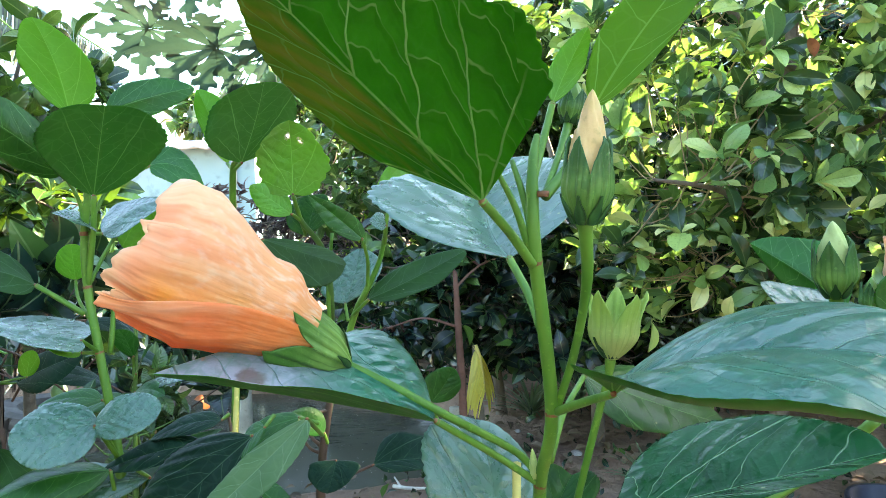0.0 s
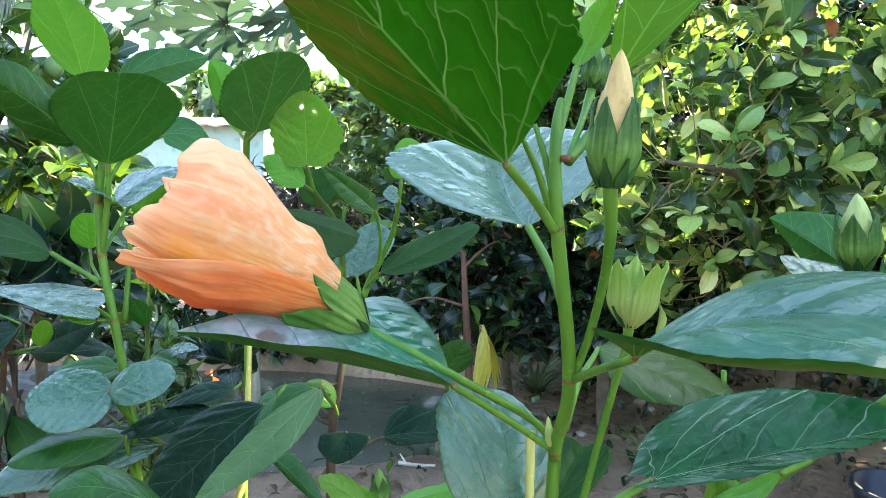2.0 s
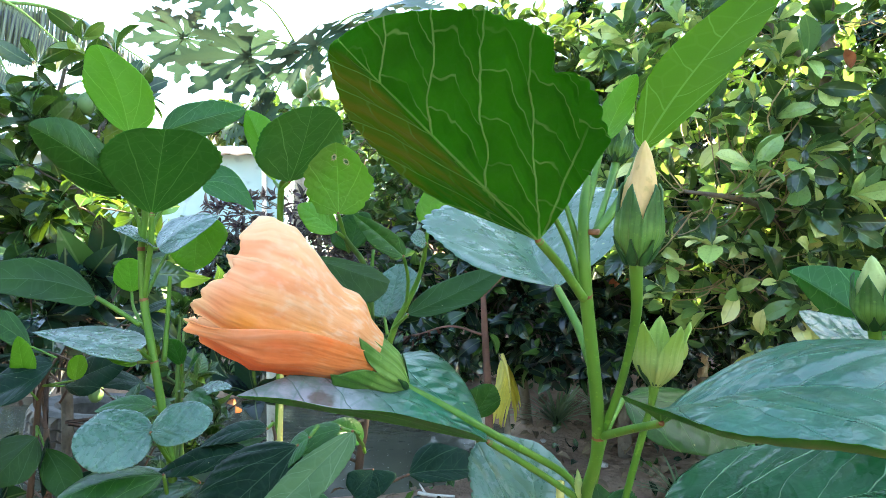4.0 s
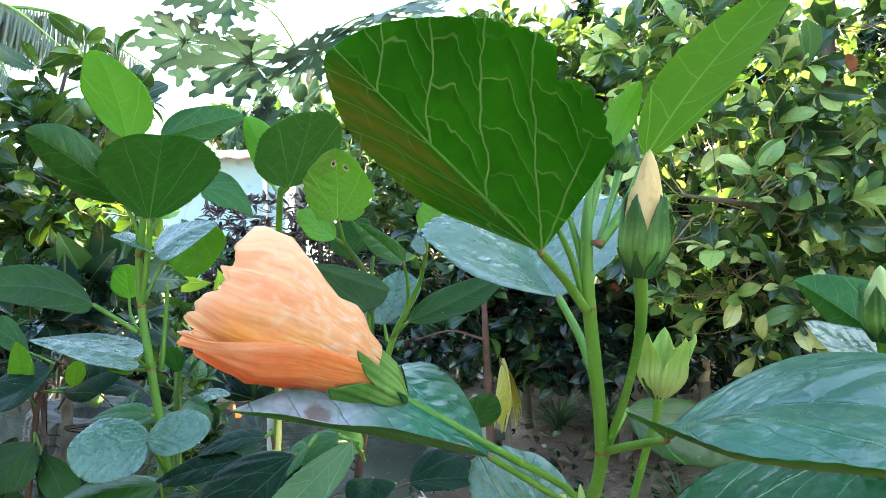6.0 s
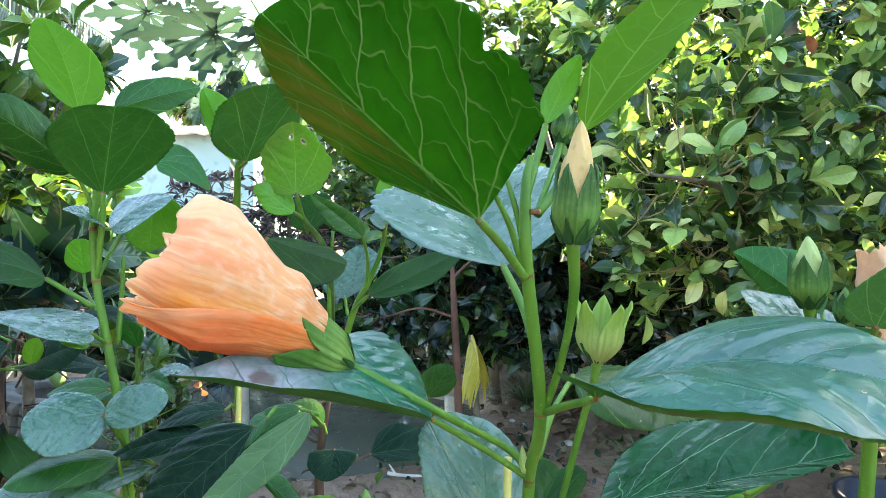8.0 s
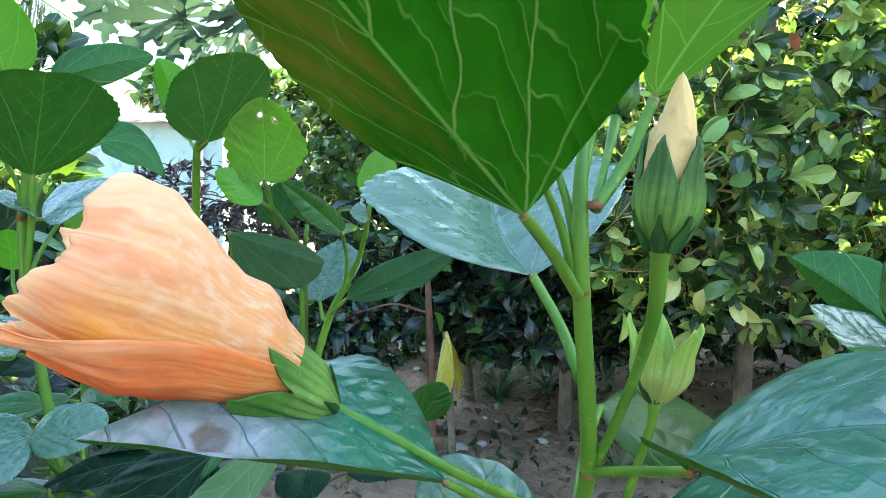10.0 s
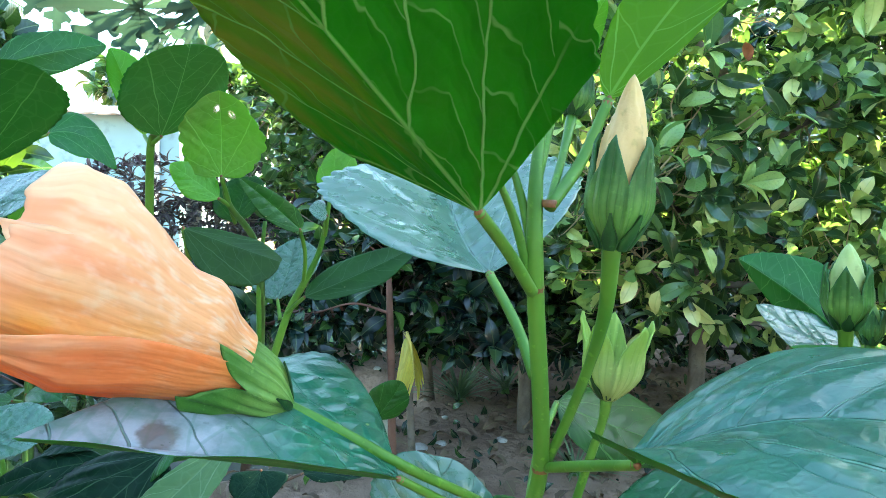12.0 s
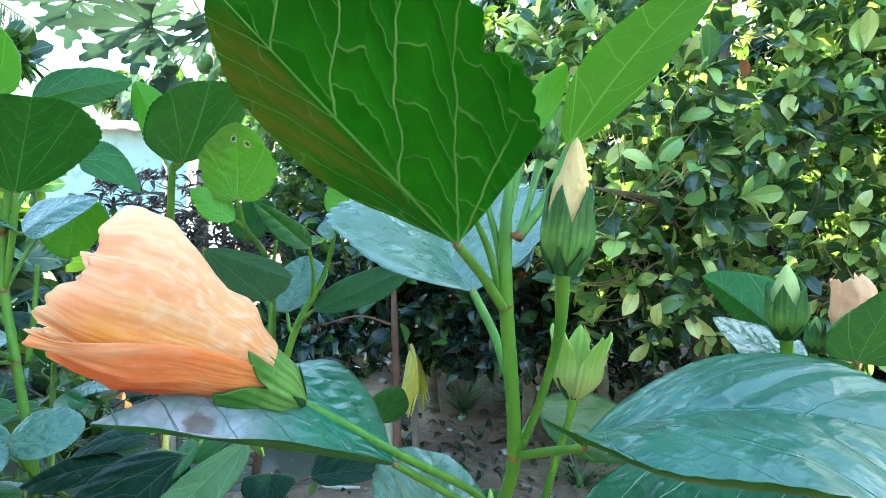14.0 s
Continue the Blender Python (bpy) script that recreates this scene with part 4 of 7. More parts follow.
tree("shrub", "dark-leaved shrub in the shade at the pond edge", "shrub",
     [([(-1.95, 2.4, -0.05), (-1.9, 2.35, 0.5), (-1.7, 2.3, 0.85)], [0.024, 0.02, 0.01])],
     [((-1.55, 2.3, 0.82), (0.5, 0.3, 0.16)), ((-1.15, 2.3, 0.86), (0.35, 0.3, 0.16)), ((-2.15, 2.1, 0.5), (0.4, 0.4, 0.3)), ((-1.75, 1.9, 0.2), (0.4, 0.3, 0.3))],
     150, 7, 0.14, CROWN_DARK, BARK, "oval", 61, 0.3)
tree("shrub", "purple-leaved shrub on the far bank", "shrub",
     [([(-1.0, 5.0, -0.03), (-1.0, 5.0, 0.6), (-1.0, 5.0, 1.1)], [0.04, 0.03, 0.015])],
     [((-1.35, 5.0, 1.2), (0.6, 0.3, 0.28)), ((-0.7, 5.0, 1.05), (0.6, 0.3, 0.32)), ((-1.6, 5.0, 0.8), (1.4, 0.3, 0.4))],
     420, 8, 0.1, CROWN_PURPLE, BARK, "long", 71, 0.2)
tree("shrub", "shrub behind the pond with sunlight put into its yellow-green colour", "shrub",
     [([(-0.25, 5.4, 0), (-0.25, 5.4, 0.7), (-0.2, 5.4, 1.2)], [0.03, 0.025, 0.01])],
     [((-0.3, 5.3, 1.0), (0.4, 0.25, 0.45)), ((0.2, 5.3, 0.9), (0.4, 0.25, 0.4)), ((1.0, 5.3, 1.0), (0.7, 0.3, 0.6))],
     260, 8, 0.1, CROWN_SUNLIT, BARK, "oval", 81, 0.1, toward=(0, -0.2, 0.5))
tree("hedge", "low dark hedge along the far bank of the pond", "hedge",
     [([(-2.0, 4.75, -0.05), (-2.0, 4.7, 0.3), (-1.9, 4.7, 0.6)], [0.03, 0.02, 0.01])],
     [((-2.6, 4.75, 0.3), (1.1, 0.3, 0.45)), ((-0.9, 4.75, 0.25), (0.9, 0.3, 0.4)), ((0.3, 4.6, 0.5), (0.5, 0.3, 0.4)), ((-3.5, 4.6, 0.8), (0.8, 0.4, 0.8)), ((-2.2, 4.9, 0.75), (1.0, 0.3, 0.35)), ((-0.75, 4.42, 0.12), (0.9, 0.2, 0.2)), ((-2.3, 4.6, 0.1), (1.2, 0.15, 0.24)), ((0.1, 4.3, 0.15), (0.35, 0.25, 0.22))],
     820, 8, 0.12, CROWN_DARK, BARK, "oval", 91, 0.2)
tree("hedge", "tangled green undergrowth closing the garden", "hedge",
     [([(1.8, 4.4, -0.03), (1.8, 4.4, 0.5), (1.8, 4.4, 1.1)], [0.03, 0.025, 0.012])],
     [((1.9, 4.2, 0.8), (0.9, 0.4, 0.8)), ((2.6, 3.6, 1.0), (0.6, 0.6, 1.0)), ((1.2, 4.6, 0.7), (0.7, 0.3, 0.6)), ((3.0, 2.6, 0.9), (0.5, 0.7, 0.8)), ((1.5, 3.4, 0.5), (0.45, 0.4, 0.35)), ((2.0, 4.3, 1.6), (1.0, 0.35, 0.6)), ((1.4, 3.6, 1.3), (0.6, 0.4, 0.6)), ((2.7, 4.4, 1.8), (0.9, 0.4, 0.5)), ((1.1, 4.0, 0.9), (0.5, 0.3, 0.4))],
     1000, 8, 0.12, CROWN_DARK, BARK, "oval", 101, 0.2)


tree("hedge", "tall dense hedge far behind the garden", "hedge",
     [([(4.0, 7.0, -0.03), (4.0, 7.0, 0.8), (4.0, 7.0, 1.8)], [0.05, 0.04, 0.02])],
     [((6.0, 6.0, 1.2), (2.2, 1.0, 1.9)), ((2.9, 7.2, 1.6), (2.3, 0.6, 2.6)), ((5.6, 7.0, 2.4), (1.5, 0.6, 2.1)), ((0.2, 7.3, 1.0), (1.5, 0.5, 1.5)), ((4.4, 4.4, 1.1), (0.8, 1.2, 1.4)), ((8.0, 3.5, 1.6), (0.8, 2.0, 2.6))],
     3000, 9, 0.27, CROWN_DARK, BARK, "oval", 111, 0.2)
# Unseen hedges, added only to block sun and skylight from outside the view.
for label, boxes, n, seed in (
        ("unseen tall leafy hedge added to shade the shoots", [((3.7, -0.4, 1.2), (0.6, 1.5, 1.6)), ((3.9, 1.2, 1.2), (0.5, 0.8, 1.6)), ((3.6, 2.15, 2.75), (0.6, 0.85, 0.95))], 760, 131),
        ("unseen tall leafy hedge added to hold back sky light", [((1.6, -3.2, 1.2), (1.8, 0.6, 1.7)), ((-1.8, -3.4, 1.2), (1.8, 0.6, 1.6))], 420, 141),
        ("unseen tall leafy hedge added to hold back sky light", [((-2.5, -0.6, 1.5), (0.5, 1.6, 1.8)), ((-2.8, 1.0, 1.5), (0.5, 0.8, 1.6))], 520, 151)):
    cx, cy = boxes[0][0][0], boxes[0][0][1]
    tree("hedge", label, "hedge", [([(cx, cy, -0.03), (cx, cy, 0.8), (cx, cy, 2.0)], [0.05, 0.04, 0.02])], boxes, n, 9, 0.26, CROWN_DARK, BARK, "oval", seed, 0.2)
# Out-of-view tree, added to keep direct sun off the foreground leaves.
tree("broadleaf_tree", "unseen tall dense tree added to shade the garden", "tree",
     [([(3.1, 3.1, -0.03), (3.0, 3.0, 1.5), (2.6, 2.8, 2.6), (2.2, 2.6, 3.3)], [0.09, 0.07, 0.05, 0.02])],
     [((2.3, 2.1, 3.6), (0.45, 0.42, 0.5)), ((2.9, 2.5, 3.8), (0.5, 0.5, 0.5)), ((1.9, 2.5, 2.62), (0.42, 0.36, 0.4)), ((1.5, 3.5, 3.6), (1.7, 1.0, 0.4)), ((-0.6, 3.9, 3.8), (0.9, 0.9, 0.35))],
     1500, 9, 0.17, CROWN_RIGHT, BARK, "oval", 181, 0.2)
tree("broadleaf_tree", "pale hazy tree far behind the house", "tree",
     [([(-2.7, 13.6, -0.03), (-2.7, 13.6, 1.6), (-2.6, 13.6, 3.0)], [0.12, 0.1, 0.04])],
     [((-2.9, 13.5, 3.0), (1.5, 0.6, 0.8)), ((-1.6, 13.5, 2.6), (1.0, 0.6, 0.9)), ((-4.2, 13.6, 3.2), (1.0, 0.6, 0.7))],
     260, 8, 0.34, CROWN_BACK, BARK, "oval", 191, 0.2)
tree("sapling", "thin leaning dark trunk beside a yellow frond", "tree",
     [([(0.47, 3.55, -0.03), (0.44, 3.5, 0.2), (0.4, 3.5, 0.5), (0.36, 3.5, 0.9)], [0.034, 0.03, 0.026, 0.015])],
     [((0.4, 3.5, 0.9), (0.3, 0.2, 0.25))],
     40, 7, 0.1, CROWN_DARK, BARK, "oval", 121, 0.2)


def hanging_fruit(place, r, label="oval green fruit hanging from a twig"):
    fruit = thing("fruit", label, "fruit", "fruits of the fruit tree", place)
    bm = bmesh.new()
    bmesh.ops.create_uvsphere(bm, u_segments=18, v_segments=12, radius=r)
    for v in bm.verts:
        v.co.z *= 1.35
        v.co *= 1 + 0.04 * noise.noise(v.co * 60)
    for f in bm.faces:
        f.smooth = True
    me = bpy.data.meshes.new("flesh")
    bm.to_mesh(me)
    bm.free()
    me.materials.append(FRUIT)
    part("flesh", me, fruit)
    part("fruit_stalk", tube("fruit_stalk", [(0, 0, r * 1.3), (0.004, 0, r * 2.0), (0, 0.01, r * 3.0)], [0.003, 0.002], BARK, 6, 6), fruit)


for p in ((-1.115, 1.964, 1.495), (-1.368, 2.114, 1.473), (-1.225, 2.181, 0.531)):
    hanging_fruit(p, 0.026)

tree("low_shrub", "tangle of dark glossy leaves under the hibiscus", "shrub",
     [([(-0.75, 1.15, -0.03), (-0.74, 1.15, 0.4), (-0.72, 1.12, 0.75)], [0.012, 0.01, 0.005])],
     [((-0.9, 1.2, 0.99), (0.34, 0.2, 0.09)), ((-0.75, 1.0, 0.42), (0.35, 0.2, 0.1)), ((-0.36, 1.1, 0.86), (0.12, 0.15, 0.1))],
     48, 6, 0.11, CROWN_DARK, STEM_BROWN, "oval", 161, 0.15, twig_r=0.0022)
tree("low_shrub", "small-leaved green seedlings among the hibiscus stems", "shrub",
     [([(-0.4, 0.85, -0.03), (-0.37, 0.83, 0.5), (-0.345, 0.8, 0.9), (-0.335, 0.79, 1.01)], [0.006, 0.005, 0.003, 0.0015])],
     [((-0.34, 0.8, 0.93), (0.045, 0.05, 0.1)), ((-0.36, 0.8, 0.82), (0.08, 0.08, 0.08))],
     34, 6, 0.032, CROWN_LEFT, STEM_DULL, "oval", 171, 0.0, twig_r=0.0015)

# ---- papaya tree ----
def papaya_leaf(place, size, yaw, tilt, seed):
    """A palm-shaped papaya leaf: long lobes round the stalk's end, each cut into pointed side lobes."""
    rng = random.Random(seed)
    m = pose(*place, 0, 0, yaw) @ pose(0, 0, 0, tilt, 0, 0)
    rim = ((0.0, 0.0, 0.03), (0.22, 0.22, 0.07), (0.31, 0.37, 0.11), (0.38, 0.5, 0.23), (0.42, 0.57, 0.26), (0.47, 0.6, 0.22), (0.52, 0.56, 0.1), (0.6, 0.65, 0.1), (0.65, 0.77, 0.2), (0.7, 0.83, 0.2), (0.75, 0.82, 0.12), (0.8, 0.83, 0.065), (0.9, 0.91, 0.07), (0.96, 0.97, 0.045), (1.0, 1.0, 0.004))
    verts, faces, uvs = [], [], []
    for k in range(9):
        a = radians(-152 + k * 38 + rng.uniform(-5, 5))
        ln = size * (1.0 - 0.35 * abs(k - 4) / 4) * rng.uniform(0.88, 1.1)
        sag = rng.uniform(0.05, 0.3)
        base = len(verts)
        for t, te, w in rim:
            for q in (-1, 0, 1):
                f = te * rng.uniform(0.96, 1.04) if q else t
                x, y = ln * f, ln * w * q * rng.uniform(0.8, 1.15)
                z = -sag * ln * f * f + 0.12 * abs(y) + 0.002 * k
                verts.append(m @ V((x * math.cos(a) - y * math.sin(a), x * math.sin(a) + y * math.cos(a), z)))
                uvs.append((f, w * q))
        for i in range(len(rim) - 1):
            for j in (0, 1):
                p = base + i * 3 + j
                faces.append((p, p + 1, p + 4, p + 3))
    return mesh_of("leaf", verts, faces, [PAPAYA_LEAF], uvs)


papaya = thing("papaya_tree", "papaya tree with green fruits under deeply cut leaves", "tree")
top = V((-1.16, 5.5, 2.6))
part("trunk", tube("trunk", [(-1.32, 5.55, -0.05), (-1.29, 5.5, 0.8), (-1.25, 5.5, 1.7), top], [0.075, 0.065, 0.055, 0.04], BARK_PALE, 12, 24, 0.1), papaya)
for i, (ends, size, yaw, tilt) in enumerate((
        ((-1.5, 4.85, 2.4), 0.62, 200, 24), ((-1.0, 4.9, 2.5), 0.55, 262, 30), ((-1.52, 5.2, 2.12), 0.3, 265, 55), ((-1.66, 4.9, 2.93), 0.55, 235, 22),
        ((-0.45, 4.8, 2.75), 0.6, 300, 24), ((-0.75, 5.2, 2.62), 0.42, -20, 30), ((-1.8, 5.43, 2.0), 0.26, 250, 70), ((-0.3, 5.466, 2.95), 0.45, -50, 35), ((-2.1, 5.1, 2.62), 0.5, 190, 26), ((-1.53, 5.3, 2.0), 0.34, 240, 52), ((-0.85, 5.0, 2.33), 0.5, 300, 30))):
    leaf = part("leaf", papaya_leaf(ends, size, yaw, tilt, i), papaya)
    mid = (V(ends) + top) / 2 + V((0, 0, 0.12))
    part("leaf_stalk", tube("leaf_stalk", [top - V((0, 0, 0.05 * (i % 4))), mid, ends], [0.012, 0.007, 0.005], STEM_DULL, 7, 12), papaya)
for i, (dx, dy, dz) in enumerate(((-0.09, -0.1, -0.28), (0.06, -0.12, -0.3), (-0.02, -0.11, -0.5))):
    bm = bmesh.new()
    bmesh.ops.create_uvsphere(bm, u_segments=16, v_segments=12, radius=0.07)
    for v in bm.verts:
        k = v.co.z / 0.07
        v.co.z *= 1.7
        v.co.x *= 1 - 0.25 * k
        v.co.y *= 1 - 0.25 * k
        v.co += top + V((dx, dy, dz))
    for f in bm.faces:
        f.smooth = True
    me = bpy.data.meshes.new("fruit")
    bm.to_mesh(me)
    bm.free()
    me.materials.append(FRUIT)
    part("fruit", me, papaya)


# ---- palm fronds ----
def frond(name, pts, length, count, mat, droop, seed, width=0.05):
    """A feather frond: a curved rib with hanging leaflets on both sides."""
    rng = np.random.default_rng(seed)
    rib = spline(pts, count)
    P, D, U, Ln = [], [], [], []
    for i in range(3, count):
        t = (rib[min(i + 1, count)] - rib[i - 1]).normalized()
        side = t.cross(V((0, 0, 1))).normalized()
        for s in (-1, 1):
            d = side * s * rng.uniform(0.7, 1.0) + t * rng.uniform(0.3, 0.6) + V((0, 0, -droop * rng.uniform(0.7, 1.4)))
            P.append(rib[i]), D.append(d), U.append(V((0, 0, 1)) + t * 0.3)
            Ln.append(length * (1 - 0.6 * (i / count) ** 2) * rng.uniform(0.8, 1.1))
    v, f, uv = leaf_cell("strap", 5)
    v = v.copy()
    v[:, 0] *= width / 0.03
    v[:, 2] = -0.25 * v[:, 1] ** 2
    return crowd(name, np.array(P), np.array(D), np.array(U), np.array(Ln), (v, f, uv), mat)


palm = thing("coconut_palm", "coconut palm with grey-green drooping fronds far off", "palm")
crown = V((-6.178, 7.291, 3.593))
part("trunk", tube("trunk", [crown + V((-0.7, 0.4, -4.0)), crown + V((-0.5, 0.3, -2.4)), crown + V((-0.1, 0.1, -0.6)), crown], [0.14, 0.12, 0.1, 0.09], BARK, 12, 24, 0.08), palm)
for i, (dx, dy, dz) in enumerate(((1.95, -0.2, -0.5), (1.5, -0.4, -1.0), (1.1, -0.5, -1.35), (2.75, 0.2, -0.6), (0.4, -0.6, -1.3), (-0.7, -0.6, -1.2), (-1.6, 0.0, -0.5), (0.2, -1.0, 0.3), (-0.9, 0.6, -0.8))):
    end = crown + V((dx, dy, dz))
    mid = crown + V((dx * 0.55, dy * 0.5, dz * 0.3 + 0.25))
    fr = part("frond", frond("frond", [crown, mid, end], 0.85, 80, PALM_LEAF, 1.8, i, 0.036), palm)
    part("rib", tube("rib", [crown, mid, end], [0.03, 0.02, 0.006], STEM_DULL, 6, 14), fr)
dry = thing("palm_frond", "yellowed palm frond hanging beside a thin trunk", "palm frond")
q = (0.232, 2.6, 0.585)
e2 = (0.272, 2.57, 0.4)
part("foliage", frond("foliage", [q, (V(q) + V(e2)) / 2 + V((0, 0, 0.04)), e2], 0.25, 26, PALM_YELLOW, 0.7, 3, 0.05), dry)
part("rib", tube("rib", [q, (V(q) + V(e2)) / 2 + V((0, 0, 0.04)), e2], [0.012, 0.008, 0.003], STAKE, 6, 8), dry)
part("stalk", tube("stalk", [(q[0] + 0.05, q[1], -0.03), (q[0] + 0.03, q[1], 0.25), q], [0.018, 0.015, 0.012], BARK, 7, 10), dry)


def dry_leaf(place, size, seed, label, mat):
    """A curled single leaf caught among the twigs."""
    v, f, uv = leaf_cell("oval", 8, 2)
    v = v.copy() * size
    v[:, 2] += 0.5 * v[:, 0] ** 2 / size
    rng = random.Random(seed)
    ob = new("dry_leaf", mesh_of("dry_leaf", v, f, [mat], uv))
    ob.matrix_world = pose(*place, rng.uniform(40, 100), rng.uniform(-50, 50), rng.uniform(0, 360))
    return tagged(ob, label, "leaf", "dry leaves in the tree")


for i, (p, size) in enumerate((((0.474, 2.603, 0.583), 0.06), ((0.699, 2.593, 0.863), 0.07), ((0.679, 2.613, 0.878), 0.06), ((1.105, 1.736, 1.549), 0.06), ((-0.535, 1.584, 0.641), 0.07))):
    dry_leaf(p, size, i, "curled red-brown dying leaf among green ones", DYING)
stump = thing("stump", "brown stump with its sunlit top painted paler", "stump", at=(1.22, 2.95, -0.03))
part("wood", tube("wood", [(0, 0, -0.03), (0.004, 0, 0.3), (0.0, 0.004, 0.44)], [0.035, 0.03, 0.026], BARK, 10, 14, 0.15), stump)
# The paler top piece stands in for the sunlit end of the stump.
part("sunlit_top", tube("sunlit_top", [(0.0, 0.004, 0.435), (0.002, 0.002, 0.52), (0.006, 0, 0.58)], [0.024, 0.02, 0.012], SUNLIT_TAN, 10, 14, 0.45), stump, "pale tan top with sunlight put into its colour")

# ---- small things on the ground ----
def tuft(place, size, count, seed, label):
    rng = np.random.default_rng(seed)
    a = rng.uniform(0, 2 * math.pi, count)
    out = rng.uniform(0.25, 1.1, count)
    way = np.stack([np.cos(a) * out, np.sin(a) * out, rng.uniform(0.6, 1.1, count)], 1)
    v, f, uv = leaf_cell("strap", 6)
    v = v.copy()
    v[:, 0] *= 1.3
    v[:, 2] = -0.45 * v[:, 1] ** 2
    root = thing("spider_plant", label, "plant", "strap-leaved plants", place)
    part("foliage", crowd("foliage", np.zeros((count, 3)), way, np.stack([-np.cos(a), -np.sin(a), np.full(count, 1.0)], 1), size * rng.uniform(0.7, 1.1, count), (v, f, uv), GRASS_LEAF), root)
    part("crown_base", tube("crown_base", [(0, 0, -0.03), (0, 0, 0.03), (0, 0, 0.06)], [0.03, 0.02, 0.008], STEM_DULL, 8, 6), root)


tuft((0.63, 3.5, 0.0), 0.3, 60, 1, "grey-green strap-leaved tuft growing on bare soil")
tuft((0.95, 3.7, 0.0), 0.25, 40, 2, "grey-green strap-leaved tuft growing on bare soil")
tuft((0.95, 2.5, 0.0), 0.2, 40, 4, "grassy tuft growing on bare soil")

tyre = thing("tyre", "old dusty car tyre leaning at the pond edge", "tyre", at=(-1.66, 2.969, 0.18))
tv, tf = [], []
prof = [(0.17, -0.055), (0.19, -0.08), (0.25, -0.088), (0.285, -0.075), (0.297, -0.05), (0.297, -0.03), (0.283, -0.028), (0.283, -0.02), (0.297, -0.018), (0.297, 0.018), (0.283, 0.02), (0.283, 0.028), (0.297, 0.03), (0.297, 0.05), (0.285, 0.075), (0.25, 0.088), (0.19, 0.08), (0.17, 0.055)]
for i in range(90):
    a = 2 * math.pi * i / 90
    for k, (r, z) in enumerate(prof):
        r -= 0.016 * (i % 3 == 0 and 4 <= k <= 13)
        tv.append((r * math.cos(a), r * math.sin(a), z))
for i in range(90):
    for k in range(18):
        a, b = i * 18, ((i + 1) % 90) * 18
        tf.append((a + k, b + k, b + (k + 1) % 18, a + (k + 1) % 18))
carcass = part("tread", mesh_of("tread", tv, tf, [TYRE], smooth=False), tyre)
carcass.matrix_basis = pose(0, 0, 0, -5, 6, 0)
part("prop", tube("prop", [(-0.12, 0.05, -0.8), (-0.11, 0.03, -0.4), (-0.12, 0.02, -0.03)], [0.05, 0.05, 0.045], BARK_RED, 10, 8), tyre)

stick = thing("stick", "dry whitish stick lying on the pond bank", "stick", at=(-0.02, 2.5, 0.02))
part("shaft", tube("shaft", [(-0.09, 0.02, 0.012), (-0.02, 0, 0.01), (0.06, -0.01, 0.012)], [0.008, 0.007, 0.005], STICK, 7, 10), stick)
part("fork", tube("fork", [(-0.06, 0.015, 0.012), (-0.075, 0.03, 0.03), (-0.085, 0.03, 0.045)], [0.005, 0.004, 0.003], STICK, 6, 6), stick)
for place, r, h, label in (((-0.908, 3.272, 0.266), 0.035, 0.5, "pale round wooden post standing in the pond"), ((0.153, 2.682, 0.005), 0.028, 0.3, "short greenish post at the pond edge")):
    post = thing("post", label, "post", at=(place[0], place[1], 0))
    part("shaft", tube("shaft", [(0, 0, -0.3), (0.004, 0, 0.1), (0, 0.003, h)], [r, r * 0.97, r * 0.92], POST, 12, 10, 0.06), post)

bucket = thing("bucket", "black plastic bucket standing on the soil", "bucket", at=(1.42, 1.78, 0))
bv, bf = [], []
prof = [(0.0, 0.0), (0.1, 0.0), (0.105, 0.01), (0.13, 0.24), (0.142, 0.245), (0.142, 0.262), (0.128, 0.262), (0.1, 0.02), (0.0, 0.02)]
for i in range(32):
    a = 2 * math.pi * i / 32
    bv += [(r * math.cos(a), r * math.sin(a), z) for r, z in prof]
for i in range(32):
    for k in range(len(prof) - 1):
        a, b = i * len(prof), ((i + 1) % 32) * len(prof)
        bf.append((a + k, b + k, b + k + 1, a + k + 1))
part("shell", mesh_of("shell", bv, bf, [POT_DARK]), bucket)
part("bail", tube("bail", [(-0.143, 0, 0.25), (-0.1, -0.12, 0.2), (0, -0.16, 0.17), (0.1, -0.12, 0.2), (0.143, 0, 0.25)], [0.003, 0.003], POT_DARK, 6, 20), bucket)

# ---- hibiscus parts ----
FRESHLY, SHEEN, VEINED = (FRESH, FRESH), (SHEEN_TOP, LEAF_UNDER), (VEINED_TOP, LEAF_UNDER)
# Dark underside on both faces, shade painted into the leaf.
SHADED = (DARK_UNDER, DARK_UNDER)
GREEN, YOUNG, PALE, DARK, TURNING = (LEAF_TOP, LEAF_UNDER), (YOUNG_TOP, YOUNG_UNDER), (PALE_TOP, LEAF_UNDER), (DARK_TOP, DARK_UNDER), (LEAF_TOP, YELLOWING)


def add_leaf(plant, points, mats=GREEN, label="", stalk=None, stalk_r=(0.0016, 0.0013), stalk_mat=STEM, seed=1, **shape):
    """A leaf on its plant: the blade, and its stalk from the stem with a reddish joint at the blade."""
    leaf = part("leaf", blade(*points, mats, seed=seed, **shape), plant, label)
    if stalk:
        B = V(points[0])
        st = part("leaf_stalk", tube("leaf_stalk", [*stalk, B], stalk_r, stalk_mat, 8, 14), leaf)
        r = stalk_r[1] * 0.95
        d = (B - V(stalk[-1])).normalized()
        part("joint", tube("joint", [B - d * r * 2.2, B - d * r * 0.6, B + d * r * 0.8], [r * 0.85, r * 1.08, r * 0.5], NODE_RED, 8, 6), st)
    return leaf


